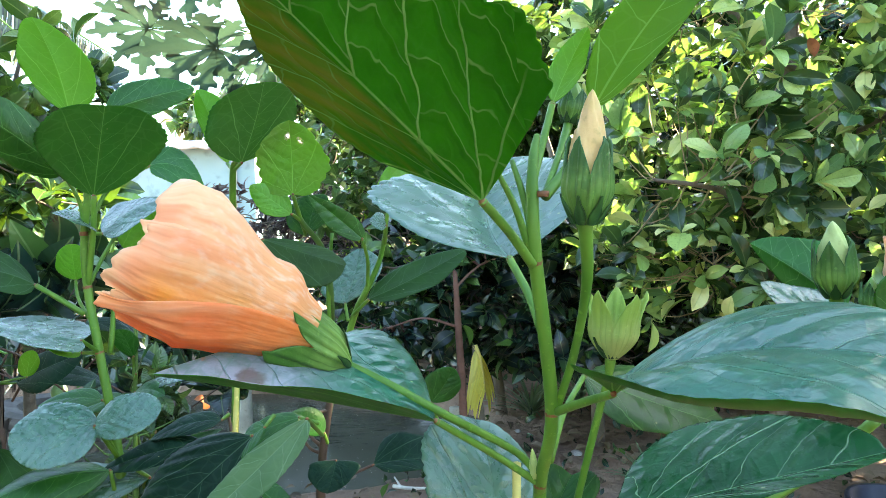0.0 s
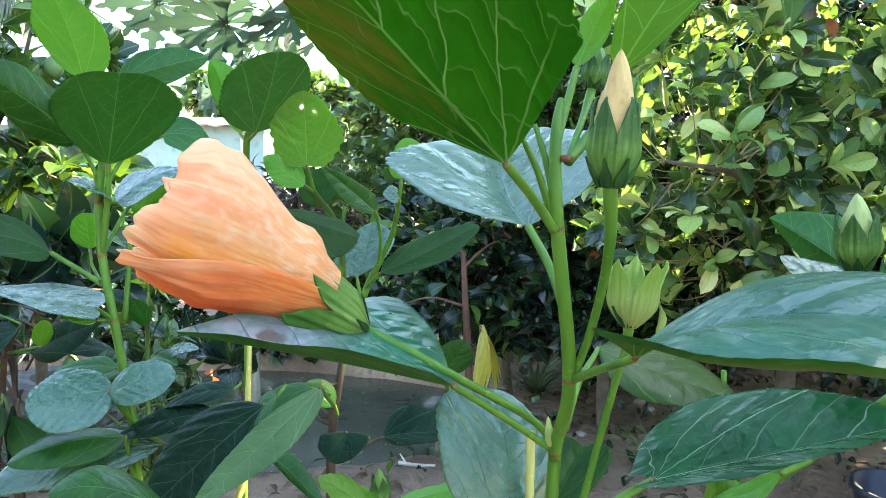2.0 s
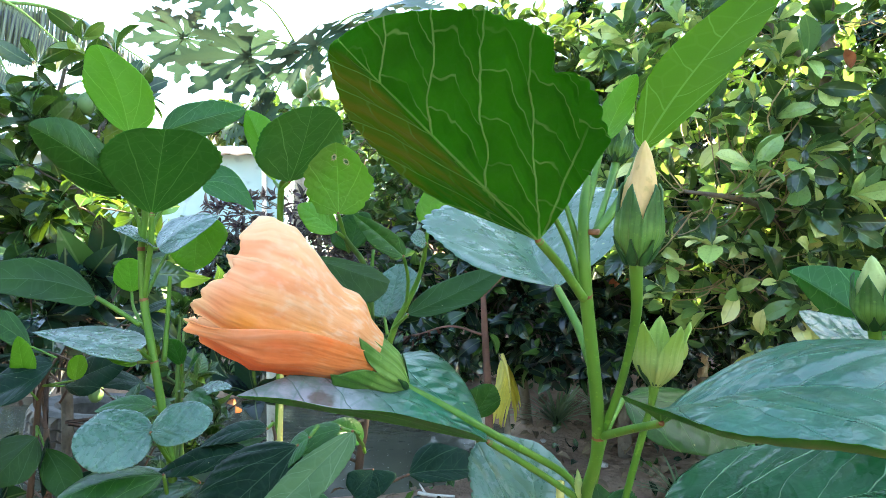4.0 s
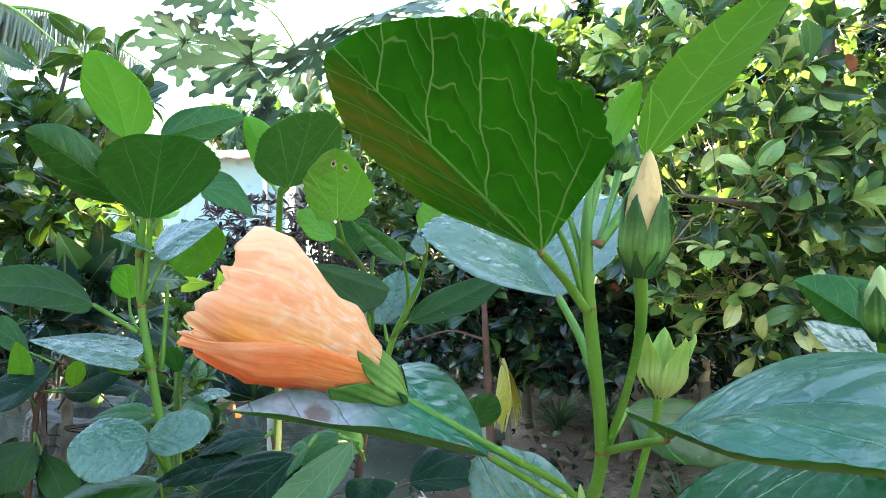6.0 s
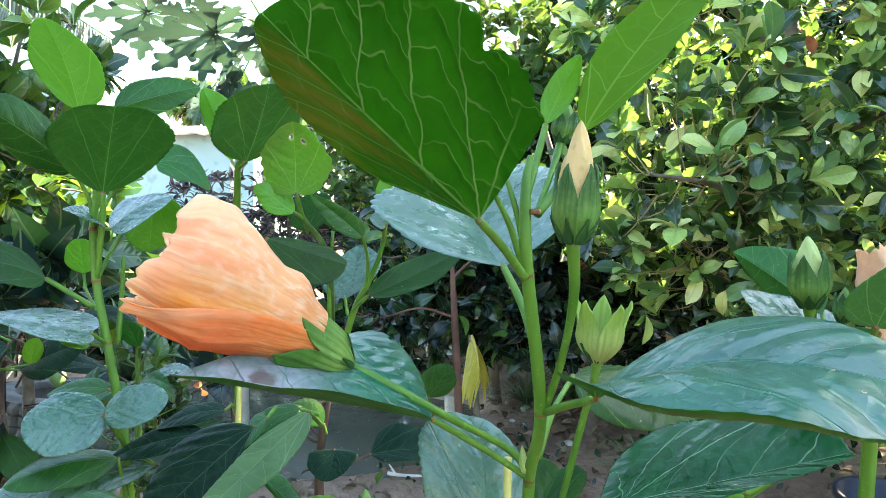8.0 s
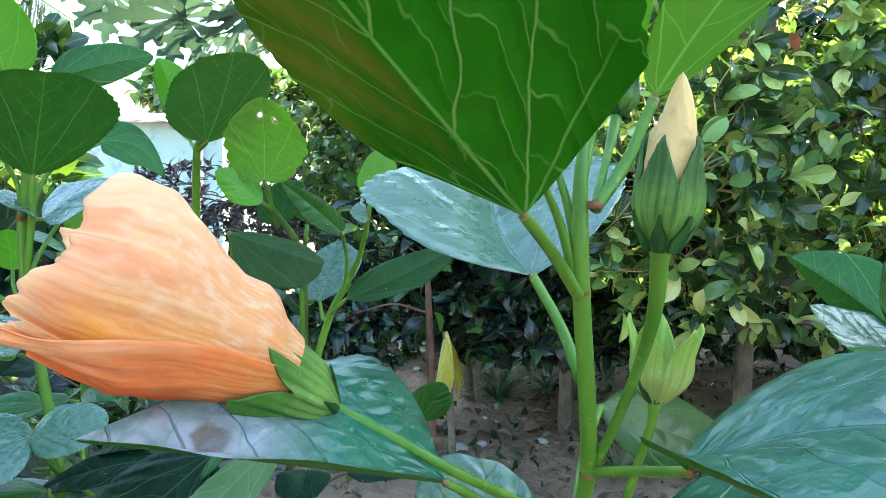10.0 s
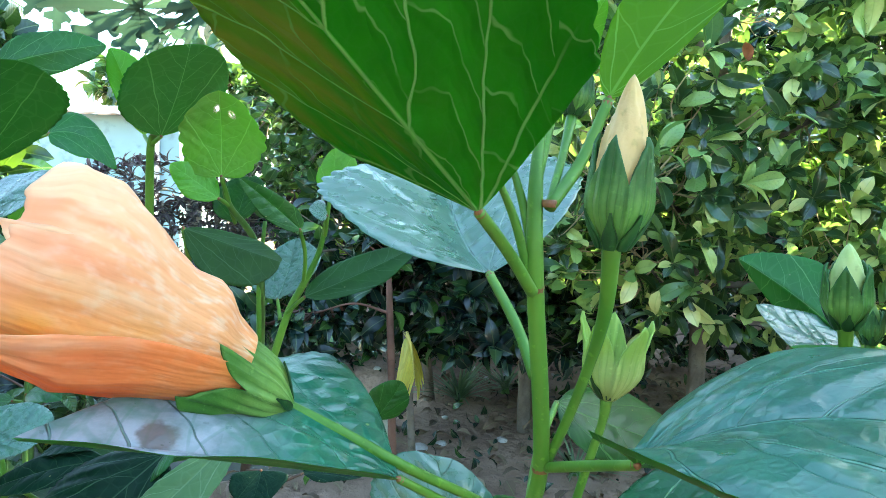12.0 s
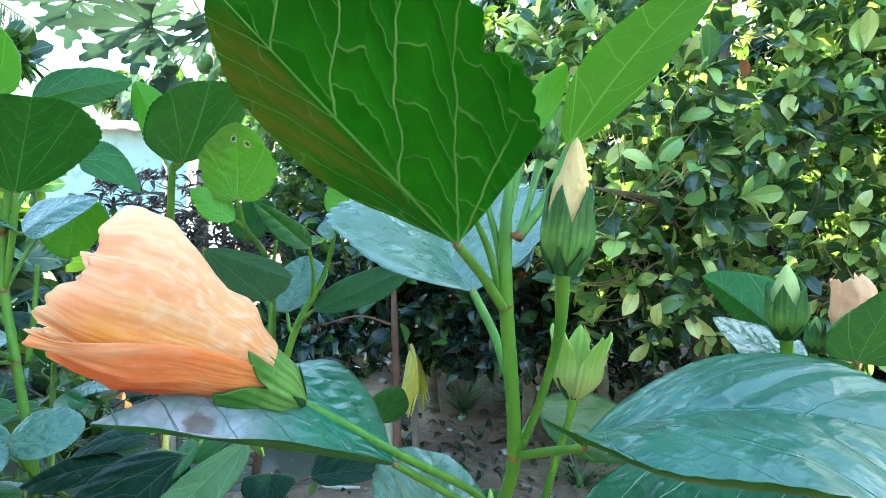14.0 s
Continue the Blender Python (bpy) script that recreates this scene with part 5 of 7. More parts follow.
def joint(plant, at, r, along=(0, 0, 1)):
    d = V(along).normalized()
    part("stem_joint", tube("stem_joint", [V(at) - d * r * 0.5, V(at), V(at) + d * r * 0.5], [r * 0.95, r * 1.06, r * 0.95], NODE_RED, 10, 6, 0.1), plant)


def add_bud(plant, base, tip, radius, tip_mat=PETAL_BUD, cup=0.6, stalk=None, stalk_r=0.0022, dark=SEPAL_DARK):
    base, tip = V(base), V(tip)
    axis, ln = tip - base, (tip - base).length
    bud = part("bud", bud_tip("bud", base + axis * 0.1, axis, radius * 0.74, ln * 0.9, tip_mat, 0.9, 0.75), plant, "rolled cream-yellow petals")
    part("calyx", lobed_cup("calyx", base, axis, radius * 0.86, ln * cup, 5, dark, 0.0, 0.42, 18, 16, 1.14, turn=0.35, close=0.86), bud, "pointed green sepals hugging the petals")
    x = axis.cross(V((0.2, 1, 0.1))).normalized()
    y = axis.normalized().cross(x)
    for k in range(7):
        a = 2 * math.pi * k / 7 + 0.3
        out = math.cos(a) * x + math.sin(a) * y
        part("bract", bract(base + out * radius * 0.55, axis + out * ln * 0.3, out, ln * 0.24, radius * 0.22, BRACT_DARK), bud)
    if stalk:
        part("stalk", tube("stalk", [*stalk, base + axis * 0.02], [stalk_r * 0.85, stalk_r * 0.85, stalk_r * 1.3], STEM, 10, 20), bud)
    return bud


def petal(base, axis, up, near, a0, a1, grow, l0, l1, jag, twist, seed, mat, sweep=0.0):
    """One rolled petal: it wraps round the axis from angle a0 to a1; l0 and l1: how far it reaches along its two edges."""
    ln = axis.length
    d = axis.normalized()
    n, m = 52, 72
    ph = [random.Random(seed).uniform(0, 6.3) for _ in range(5)]
    tops = [(0, 0.0088), (0.1, 0.0118), (0.17, 0.016), (0.23, 0.0178), (0.33, 0.0178), (0.55, 0.0242), (0.71, 0.0282), (0.84, 0.0268), (0.92, 0.024), (1.1, 0.0165)]
    lows = [(0, 0.0095), (0.22, 0.0128), (0.59, 0.018), (0.72, 0.0162), (0.87, 0.0155), (1.0, 0.0145)]

    def prof(table, u):
        for (p, a), (q, b) in zip(table, table[1:]):
            if u <= q:
                f = (u - p) / (q - p)
                return a + (b - a) * f
        return table[-1][1]

    verts, uvs = [], []
    for i in range(n + 1):
        for j in range(m + 1):
            s = j / m
            top = l0 + (l1 - l0) * s + jag * (2.4 * abs(math.sin(8.3 * s + ph[0])) + 1.3 * abs(math.sin(21 * s + ph[1])) + 0.5 * abs(math.sin(47 * s + ph[2])) - 2.4)
            u = top * i / n
            th = radians(a0 + sweep * u ** 3 * (1 - s) + (a1 - a0) * s + twist * u)
            c, sn = math.cos(th), math.sin(th)
            k = 0.5 + 0.5 * c
            rp = prof(tops, u) * k + prof(lows, u) * (1 - k)
            rim = (i / n) ** 3
            side = 4 * (s - 0.5) ** 2
            lump = noise.noise((u * 4 + seed, s * 6, 0.3 * seed)) + 0.5 * noise.noise((u * 9 + seed, s * 16, 0.3 * seed))
            r = grow + 0.1 * lump * u + 0.05 * rim * math.sin(17 * s + ph[3]) + 0.025 * side ** 2 + 0.032 * math.sin(s * 26 + 3 * u + ph[4]) * u * (1 - 0.5 * side) + 0.014 * math.sin(s * 57 + 2 * u + lump) * u * u
            verts.append(base + d * (ln * u) + r * (rp * c * up + 0.8 * rp * sn * near))
            uvs.append((u, s * (a1 - a0) / 160))
    nv = len(verts)
    inner = [v - (v - base - d * (v - base).dot(d)) * 0.018 for v in verts]
    faces = []
    for i in range(n):
        for j in range(m):
            q = (i * (m + 1) + j, i * (m + 1) + j + 1, (i + 1) * (m + 1) + j + 1, (i + 1) * (m + 1) + j)
            faces += [q, tuple(nv + k for k in q[::-1])]
    for j in range(m):
        a = n * (m + 1) + j
        faces.append((a, a + 1, nv + a + 1, nv + a))
    for i in range(n):
        for j in (0, m):
            a, b = i * (m + 1) + j, (i + 1) * (m + 1) + j
            faces.append((a, b, nv + b, nv + a))
    return mesh_of("petal", verts + inner, faces, [mat], uvs + uvs)


def sepal(B, T, out, width, mat, name="sepal"):
    """A pointed, keeled sepal from B to T that bows outwards."""
    B, T, out = V(B), V(T), V(out).normalized()
    d = T - B
    side = d.cross(out).normalized()
    n, verts, faces, uvs = 12, [], [], []
    for skin in (0, 1):
        for i in range(n + 1):
            u = i / n
            w = width * (0.55 + 0.45 * math.sin(math.pi * min(1, u * 1.4))) * (1 - u ** 2.2) + 0.0002
            c = B + d * u + out * (0.06 * d.length * math.sin(math.pi * u * 0.85)) - out * (0.0007 * skin)
            for s in (-1, -0.5, 0, 0.5, 1):
                verts.append(c + side * (s * w) - out * (abs(s) * w * 0.4))
                uvs.append((0.3 + 0.7 * u, s))
    for skin in (0, 1):
        o = skin * (n + 1) * 5
        for i in range(n):
            for j in range(4):
                q = (o + i * 5 + j, o + i * 5 + j + 1, o + i * 5 + j + 6, o + i * 5 + j + 5)
                faces.append(q if skin == 0 else q[::-1])
    o = (n + 1) * 5
    for i in range(n):
        for j in (0, 4):
            faces.append((i * 5 + j, (i + 1) * 5 + j, o + (i + 1) * 5 + j, o + i * 5 + j))
    return mesh_of(name, verts, faces, [mat], uvs)


# ---- the main shoot with its flower and buds ----
main = thing("hibiscus_shoot", "upright green hibiscus shoot with an apricot flower and buds", "plant", "hibiscus shoots")
joints = [(0.035, 0.3, -0.03), (0.036, 0.27, 0.6), (0.0527, 0.2503, 0.9695), (0.0533, 0.2433, 1.0091), (0.0535, 0.2234, 1.0422), (0.0457, 0.2102, 1.0939), (0.0446, 0.2099, 1.1129), (0.0454, 0.2123, 1.1261), (0.047, 0.2146, 1.1339)]
part("stem", tube("stem", joints, [0.005, 0.0036, 0.0025, 0.0024, 0.0023, 0.0022, 0.002, 0.0016, 0.001], STEM, 14, 80, 0.02), main)
joint(main, joints[3], 0.0024)
joint(main, joints[4], 0.0023)
joint(main, joints[5], 0.0022)
joint(main, (0.0477, 0.209, 1.1151), 0.0019)
for stalk_points in ([(0.044, 0.21, 1.097), (0.039, 0.208, 1.111), (0.033, 0.205, 1.122)], [(0.045, 0.21, 1.101), (0.042, 0.212, 1.115), (0.039, 0.215, 1.126)]):
    part("side_shoot", tube("side_shoot", stalk_points, [0.0013, 0.0011, 0.0008], STEM, 8, 12), main)
# large drooping leaf seen from below
add_leaf(main, [(0.0275, 0.1949, 1.1127), (-0.0045, 0.1588, 1.1399), (-0.0243, 0.1394, 1.1575), (0.0255, 0.1435, 1.1561), (-0.0206, 0.1787, 1.1389)], TURNING, "large green leaf turning yellow-brown along one side",
         [(0.0444, 0.2082, 1.0932), (0.0367, 0.2025, 1.1031)], (0.0016, 0.0014), seed=3, n=140, m=26, a=0.58, b=0.68, um=0.42, serr=0.015, teeth=21, heart=0.0, wedge=0.13, crease=2.0, bulge=0.16, wave=0.03, dents=((0.4, -1, 0.11, 0.035), (0.2, -1, 0.03, 0.04), (0.6, -1, 0.03, 0.04)))
add_leaf(main, [(0.0675, 0.223, 1.1434), (0.0866, 0.217, 1.1736), (0.1127, 0.208, 1.2024), (0.0933, 0.2069, 1.1702), (0.0751, 0.2241, 1.1763)], FRESHLY, "light green upright leaf",
         [(0.0488, 0.2119, 1.1143), (0.0596, 0.2204, 1.1264)], (0.0018, 0.0015), seed=4, n=50, m=16, a=0.8, b=0.75, bulge=0.15, serr=0.015)
add_leaf(main, [(0.0545, 0.2267, 1.146), (0.0592, 0.2273, 1.157), (0.0655, 0.2239, 1.1703), (0.0655, 0.2273, 1.158), (0.0545, 0.2274, 1.16)], YOUNG, "young light green leaf", [(0.0456, 0.2131, 1.1204), (0.0505, 0.221, 1.134)], (0.0014, 0.0012), seed=5)
add_leaf(main, [(0.0436, 0.2532, 1.0926), (0.0394, 0.2998, 1.1085), (0.0457, 0.3608, 1.1369), (-0.0081, 0.2802, 1.1211), (0.0861, 0.3157, 1.1342)], PALE, "pale leaf, the mirrored sky partly put into its colour", [(0.051, 0.2243, 1.0676), (0.0484, 0.2367, 1.0798)], (0.0018, 0.0015),
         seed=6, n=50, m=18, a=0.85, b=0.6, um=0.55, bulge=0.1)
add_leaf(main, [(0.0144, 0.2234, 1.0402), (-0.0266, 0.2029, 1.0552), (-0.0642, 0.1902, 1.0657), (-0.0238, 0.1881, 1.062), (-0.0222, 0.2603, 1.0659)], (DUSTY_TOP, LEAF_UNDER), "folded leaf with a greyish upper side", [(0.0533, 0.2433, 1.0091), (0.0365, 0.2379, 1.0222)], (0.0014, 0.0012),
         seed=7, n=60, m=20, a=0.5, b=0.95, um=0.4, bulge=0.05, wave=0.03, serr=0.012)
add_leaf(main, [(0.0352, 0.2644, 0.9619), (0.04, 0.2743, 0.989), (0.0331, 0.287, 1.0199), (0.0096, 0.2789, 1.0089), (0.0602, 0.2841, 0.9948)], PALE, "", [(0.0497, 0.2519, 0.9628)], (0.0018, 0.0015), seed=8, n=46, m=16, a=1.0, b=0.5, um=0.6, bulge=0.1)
add_leaf(main, [(0.0559, 0.3002, 0.9413), (0.0704, 0.3112, 0.9609), (0.0843, 0.3222, 0.9792), (0.0532, 0.3182, 0.9783), (0.0927, 0.3113, 0.972)], GREEN, "", seed=9, a=0.9, b=0.55, stalk=[(0.052, 0.2517, 0.9617)])
add_leaf(main, [(0.0621, 0.184, 1.0595), (0.0988, 0.1685, 1.0745), (0.1385, 0.1364, 1.0707), (0.121, 0.2038, 1.0813), (0.072, 0.1284, 1.0718)], SHEEN, "large leaf with sky sheen put into its teal colour, raised quilting between the veins", [(0.0545, 0.2234, 1.0422), (0.0583, 0.2027, 1.0515)],
         (0.0015, 0.0012), seed=10, n=80, m=28, a=0.66, b=0.55, um=0.42, heart=0.03, bulge=0.13, wave=0.015, serr=0.01, quilt_depth=0.07,
         curl_r=0.1, curl_from=0.9,
         rim=[(0.0493, 0.1803, 1.0677), (0.0548, 0.1583, 1.068), (0.0619, 0.1423, 1.0677), (0.0737, 0.1313, 1.0677), (0.0889, 0.1242, 1.0675), (0.1101, 0.1262, 1.0659), (0.1385, 0.1364, 1.0707)])
add_leaf(main, [(0.094, 0.2528, 0.9936), (0.1297, 0.2406, 1.0081), (0.1731, 0.2274, 1.0245), (0.1353, 0.2785, 1.0205), (0.1268, 0.2248, 1.0104)], VEINED, "", [(0.0571, 0.2475, 0.9618), (0.0756, 0.2525, 0.9819)], (0.002, 0.0017),
         seed=11, n=60, m=22, a=0.55, b=0.5, um=0.35, heart=0.12, bulge=0.12, serr=0.012, quilt_depth=0.05)
add_leaf(main, [(0.0863, 0.3063, 1.0333), (0.1221, 0.3139, 1.0179), (0.1662, 0.3311, 1.0005), (0.1351, 0.3391, 1.0251), (0.1134, 0.2985, 1.0088)], GREEN, "", seed=12, a=0.7, b=0.6, stalk=[(0.0574, 0.2458, 1.0169), (0.0697, 0.2762, 1.0254)])

add_bud(main, (0.055, 0.187, 1.106), (0.0557, 0.1821, 1.1416), 0.0071, cup=0.66, stalk=[(0.0551, 0.2235, 1.0432), (0.0582, 0.212, 1.0645), (0.0582, 0.197, 1.0884)], stalk_r=0.0016)
add_bud(main, (0.0621, 0.2359, 1.1405), (0.0651, 0.2364, 1.1553), 0.005, SEPAL, 0.8, stalk=[(0.0488, 0.2119, 1.1147), (0.0563, 0.2254, 1.1285)], stalk_r=0.0013)

spent = part("empty_calyx", lobed_cup("empty_calyx", (0.0773, 0.236, 1.0574), V((0.0794, 0.2349, 1.0833)) - V((0.0773, 0.236, 1.0574)), 0.0076, 0.025, 5, SEPAL_PALE, 0.34, 0.52, 18, 16, 1.14, turn=0.2, close=0.98, sharp=0.72), main, "light green open calyx that lost its flower")
part("stalk", tube("stalk", [(0.0632, 0.2522, 0.9729), (0.0734, 0.2401, 1.0331), (0.0765, 0.2367, 1.0496), (0.0773, 0.236, 1.0576)], [0.0014, 0.0014, 0.0013, 0.002], STEM, 10, 24), spent)
c0 = V((0.0773, 0.236, 1.0578))
for k in range(7):
    a = 0.9 * k
    out = V((math.cos(a), math.sin(a), 0))
    part("bract", bract(c0 + out * 0.003, (out.x * 0.5, out.y * 0.5, 1), out, 0.009, 0.0011, BRACT_DARK), spent)
part("axillary_bud", bud_tip("axillary_bud", (0.0511, 0.2416, 1.012), V((0.0501, 0.2415, 1.0229)) - V((0.0511, 0.2416, 1.012)), 0.0016, 0.0115, SEPAL_PALE), main, "tiny pale green bud in the leaf axil")

# the furled flower
fb, ft = V((-0.0275, 0.2264, 1.0706)), V((-0.0793, 0.2044, 1.0996))
faxis = ft - fb
near = (V((0, 0, 1.12)) - fb).normalized()
near = (near - faxis.normalized() * near.dot(faxis.normalized())).normalized()
fup = near.cross(faxis.normalized()).normalized()
if fup.z < 0:
    fup = -fup
flower = part("flower", petal(fb, faxis, fup, near, -62, 128, 1.0, 0.84, 1.0, 0.022, 8, 1, PETAL), main, "furled apricot hibiscus flower with creased petals")
for a0, a1, grow, l0, l1, jag, twist, seed in ((88, 255, 1.13, 1.0, 0.74, 0.014, 6, 2), (215, 330, 0.95, 0.86, 0.8, 0.02, 6, 3), (50, 190, 0.88, 0.92, 0.96, 0.03, 10, 4), (-120, 30, 0.92, 0.84, 0.82, 0.02, 5, 5)):
    part("petal", petal(fb, faxis, fup, near, a0, a1, grow, l0, l1, jag, twist, seed, PETAL_DEEP if seed == 2 else PETAL, 48.0 if seed == 2 else 0.0), flower)
cb = V((-0.0161, 0.2339, 1.0568))
fn = ((fb - cb).normalized() * 0.25 + faxis.normalized() * 0.75).normalized()
cx = fn.cross(V((0.2, 1, 0.1))).normalized()
cy = fn.cross(cx)
aim = fup * math.cos(radians(54)) + near * math.sin(radians(54))
part("calyx", lobed_cup("calyx", cb, fn, 0.0098, 0.032, 5, SEPAL, 0.05, 0.44, 22, 20, 1.08, turn=math.atan2(aim.dot(cy), aim.dot(cx)) - math.pi / 5, close=1.36, sharp=0.66), flower, "green calyx with pointed sepals")
for k in range(6):
    a = k * 1.05 + 0.4
    o = fup * math.cos(a) + near * math.sin(a)
    part("bract", bract(cb + o * 0.0035, fn + o * 0.75, o, 0.011, 0.0012, BRACT_DARK), flower)
part("petal_base", tube("petal_base", [cb + fn * 0.006, fb, fb + faxis * 0.12], [0.004, 0.0062, 0.0066], PETAL_DEEP, 20, 14), flower)
part("flower_stalk", tube("flower_stalk", [(0.0524, 0.2426, 1.0127), (0.0437, 0.2427, 1.0221), (0.0179, 0.2294, 1.0402), (-0.0008, 0.2307, 1.0503), cb, cb + fn * 0.004], [0.0014, 0.0014, 0.0015, 0.0017, 0.0022, 0.004], STEM, 12, 36), flower)

stake = thing("garden_stake", "thin yellow plant stake stuck in the soil", "stake")
tip = V((0.0483, 0.2675, 1.0077))
part("rod", tube("rod", [(tip.x, tip.y + 0.03, -0.03), (tip.x, tip.y + 0.015, 0.5), tip], [0.0022, 0.0018], STAKE, 8, 10), stake)

# ---- the shoot with a second flower ----
right = thing("hibiscus_shoot", "hibiscus shoot with a closed green bud and a peach flower", "plant", "hibiscus shoots")
part("stem", tube("stem", [(0.228, 0.371, -0.03), (0.228, 0.321, 0.543), (0.2279, 0.2908, 0.9869), (0.2105, 0.2803, 1.0292), (0.1904, 0.2671, 1.0512)], [0.006, 0.0045, 0.0034, 0.003, 0.0026], STEM, 12, 40), right)
add_bud(right, (0.172, 0.2548, 1.0759), (0.1681, 0.2518, 1.1057), 0.0082, BUD_TIP_GREEN, 0.78, [(0.189, 0.2653, 1.0517), (0.1762, 0.2576, 1.0633)], 0.0021)
add_leaf(right, [(0.2003, 0.2887, 1.0662), (0.1867, 0.3015, 1.0812), (0.1696, 0.3147, 1.0947), (0.2004, 0.3054, 1.0946), (0.1898, 0.3002, 1.0651)], GREEN, "", seed=21, a=0.7, b=0.7, stalk=[(0.1918, 0.2689, 1.0507)])
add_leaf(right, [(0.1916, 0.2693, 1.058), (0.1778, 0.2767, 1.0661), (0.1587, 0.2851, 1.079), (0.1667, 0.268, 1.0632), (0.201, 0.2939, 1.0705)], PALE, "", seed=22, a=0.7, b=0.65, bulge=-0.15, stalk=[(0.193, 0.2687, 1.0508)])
add_leaf(right, [(0.1906, 0.2396, 1.0677), (0.1774, 0.2514, 1.0653), (0.1589, 0.2642, 1.0669), (0.1914, 0.2697, 1.0657), (0.169, 0.2374, 1.0651)], GREEN, "", seed=23, a=0.8, b=0.7, stalk=[(0.2042, 0.2765, 1.0357)])
add_leaf(right, [(0.1827, 0.2308, 1.0716), (0.1869, 0.2289, 1.0839), (0.1959, 0.2265, 1.1018), (0.2023, 0.2265, 1.0792), (0.1728, 0.2328, 1.083)], GREEN, "", seed=24, a=0.7, b=0.6, stalk=[(0.2098, 0.2794, 1.0295)])
late_b, late_t = V((0.2058, 0.2594, 1.0605)), V((0.2036, 0.2618, 1.1004))
lax = late_t - late_b
lup = V((1, 0, 0.0))
lup = (lup - lax.normalized() * lup.dot(lax.normalized())).normalized()
lnear = lax.normalized().cross(lup)
second = part("flower", petal(late_b, lax, lup, lnear, 20, 330, 0.39, 0.92, 1.0, 0.03, 40, 7, PETAL_LATE), right, "rolled peach hibiscus flower past bloom")
part("petal", petal(late_b, lax, lup, lnear, -140, 120, 0.31, 1.0, 0.9, 0.03, 40, 8, PETAL_LATE), second)
part("flower_stalk", tube("flower_stalk", [(0.2098, 0.2794, 1.0295), (0.2063, 0.2668, 1.0488), late_b, late_b + lax * 0.05], [0.002, 0.002, 0.003], STEM, 10, 16), second)
add_bud(right, (0.1999, 0.2736, 1.0656), (0.2007, 0.2743, 1.0817), 0.0045, SEPAL, 0.85, [(0.1957, 0.2703, 1.0503)], 0.0014)
add_leaf(right, [(0.172, 0.2988, 0.975), (0.161, 0.3081, 0.9609), (0.1403, 0.3178, 0.9477), (0.1626, 0.3276, 0.9547), (0.153, 0.298, 0.9561)], YOUNG, "", seed=25, stalk=[(0.1854, 0.2989, 0.9817)])
branch = thing("hibiscus_shoot", "thick light green hibiscus side branch", "plant", "hibiscus shoots")
part("stem", tube("stem", [(0.161, 0.434, -0.03), (0.161, 0.384, 0.500), (0.1613, 0.3542, 0.9088), (0.1767, 0.3366, 0.9471), (0.1923, 0.3274, 0.965), (0.2152, 0.3184, 0.9879), (0.2307, 0.3094, 1.0083)], [0.006, 0.005, 0.0042, 0.004, 0.0036, 0.003, 0.0026], STEM, 12, 40), branch)
part("side_shoot", tube("side_shoot", [(0.1725, 0.3457, 0.933), (0.167, 0.344, 0.9726), (0.1637, 0.3422, 1.0126)], [0.0019, 0.0018, 0.0014], STEM, 8, 16), branch)
add_leaf(branch, [(0.1669, 0.3413, 0.9386), (0.1681, 0.3403, 0.9518), (0.1682, 0.3384, 0.9669), (0.1629, 0.3406, 0.9534), (0.174, 0.3401, 0.9518)], YOUNG, "", seed=26)

# ---- the tall shoot beside the flower ----
left = thing("hibiscus_shoot", "tall hibiscus shoot with broad dark leaves", "plant", "hibiscus shoots")
LS = [(-0.196, 0.527, -0.03), (-0.196, 0.477, 0.491), (-0.196, 0.4473, 0.8919), (-0.2011, 0.4541, 0.9431), (-0.2158, 0.4617, 1.0164), (-0.2248, 0.4663, 1.062), (-0.2265, 0.4676, 1.0999), (-0.223, 0.4665, 1.1272), (-0.23, 0.4714, 1.1505)]
part("stem", tube("stem", LS, [0.006, 0.0045, 0.0034, 0.0032, 0.003, 0.0029, 0.0027, 0.0024, 0.0016], STEM, 12, 70, 0.03), left)
for k in (3, 4, 5, 6):
    joint(left, LS[k], 0.003)
add_leaf(left, [(-0.2128, 0.4555, 1.1258), (-0.2014, 0.4414, 1.1533), (-0.1896, 0.4274, 1.182), (-0.1579, 0.4418, 1.1644), (-0.2422, 0.442, 1.1683)], GREEN, "dark heart-shaped leaf against the light", [LS[5], (-0.216, 0.4597, 1.1044)], seed=31, n=44, m=16, a=1.15, b=0.5, um=0.6, bulge=0.1, stalk_r=(0.0022, 0.0018))
add_leaf(left, [(-0.2367, 0.4726, 1.186), (-0.2422, 0.4687, 1.217), (-0.2549, 0.4648, 1.2491), (-0.2158, 0.4685, 1.2129), (-0.2668, 0.4687, 1.2191)], YOUNG, "light green leaf lit from behind", [LS[7], (-0.2317, 0.4719, 1.1674)], seed=32, n=44, m=14, a=0.85, b=0.6, stalk_r=(0.002, 0.0016))
add_leaf(left, [(-0.2258, 0.5028, 1.1902), (-0.1952, 0.5031, 1.201), (-0.1617, 0.5084, 1.21), (-0.1862, 0.5028, 1.1902), (-0.206, 0.5137, 1.2173)], GREEN, "", [LS[7], (-0.2277, 0.4869, 1.1645)], seed=33, a=0.75, b=0.65)
add_leaf(left, [(-0.2354, 0.461, 1.1416), (-0.2568, 0.4419, 1.1663), (-0.2825, 0.4275, 1.185), (-0.2708, 0.4514, 1.1512), (-0.2538, 0.4475, 1.1849)], GREEN, "", [LS[6], (-0.2275, 0.4653, 1.1209)], seed=34, a=0.75, b=0.65)
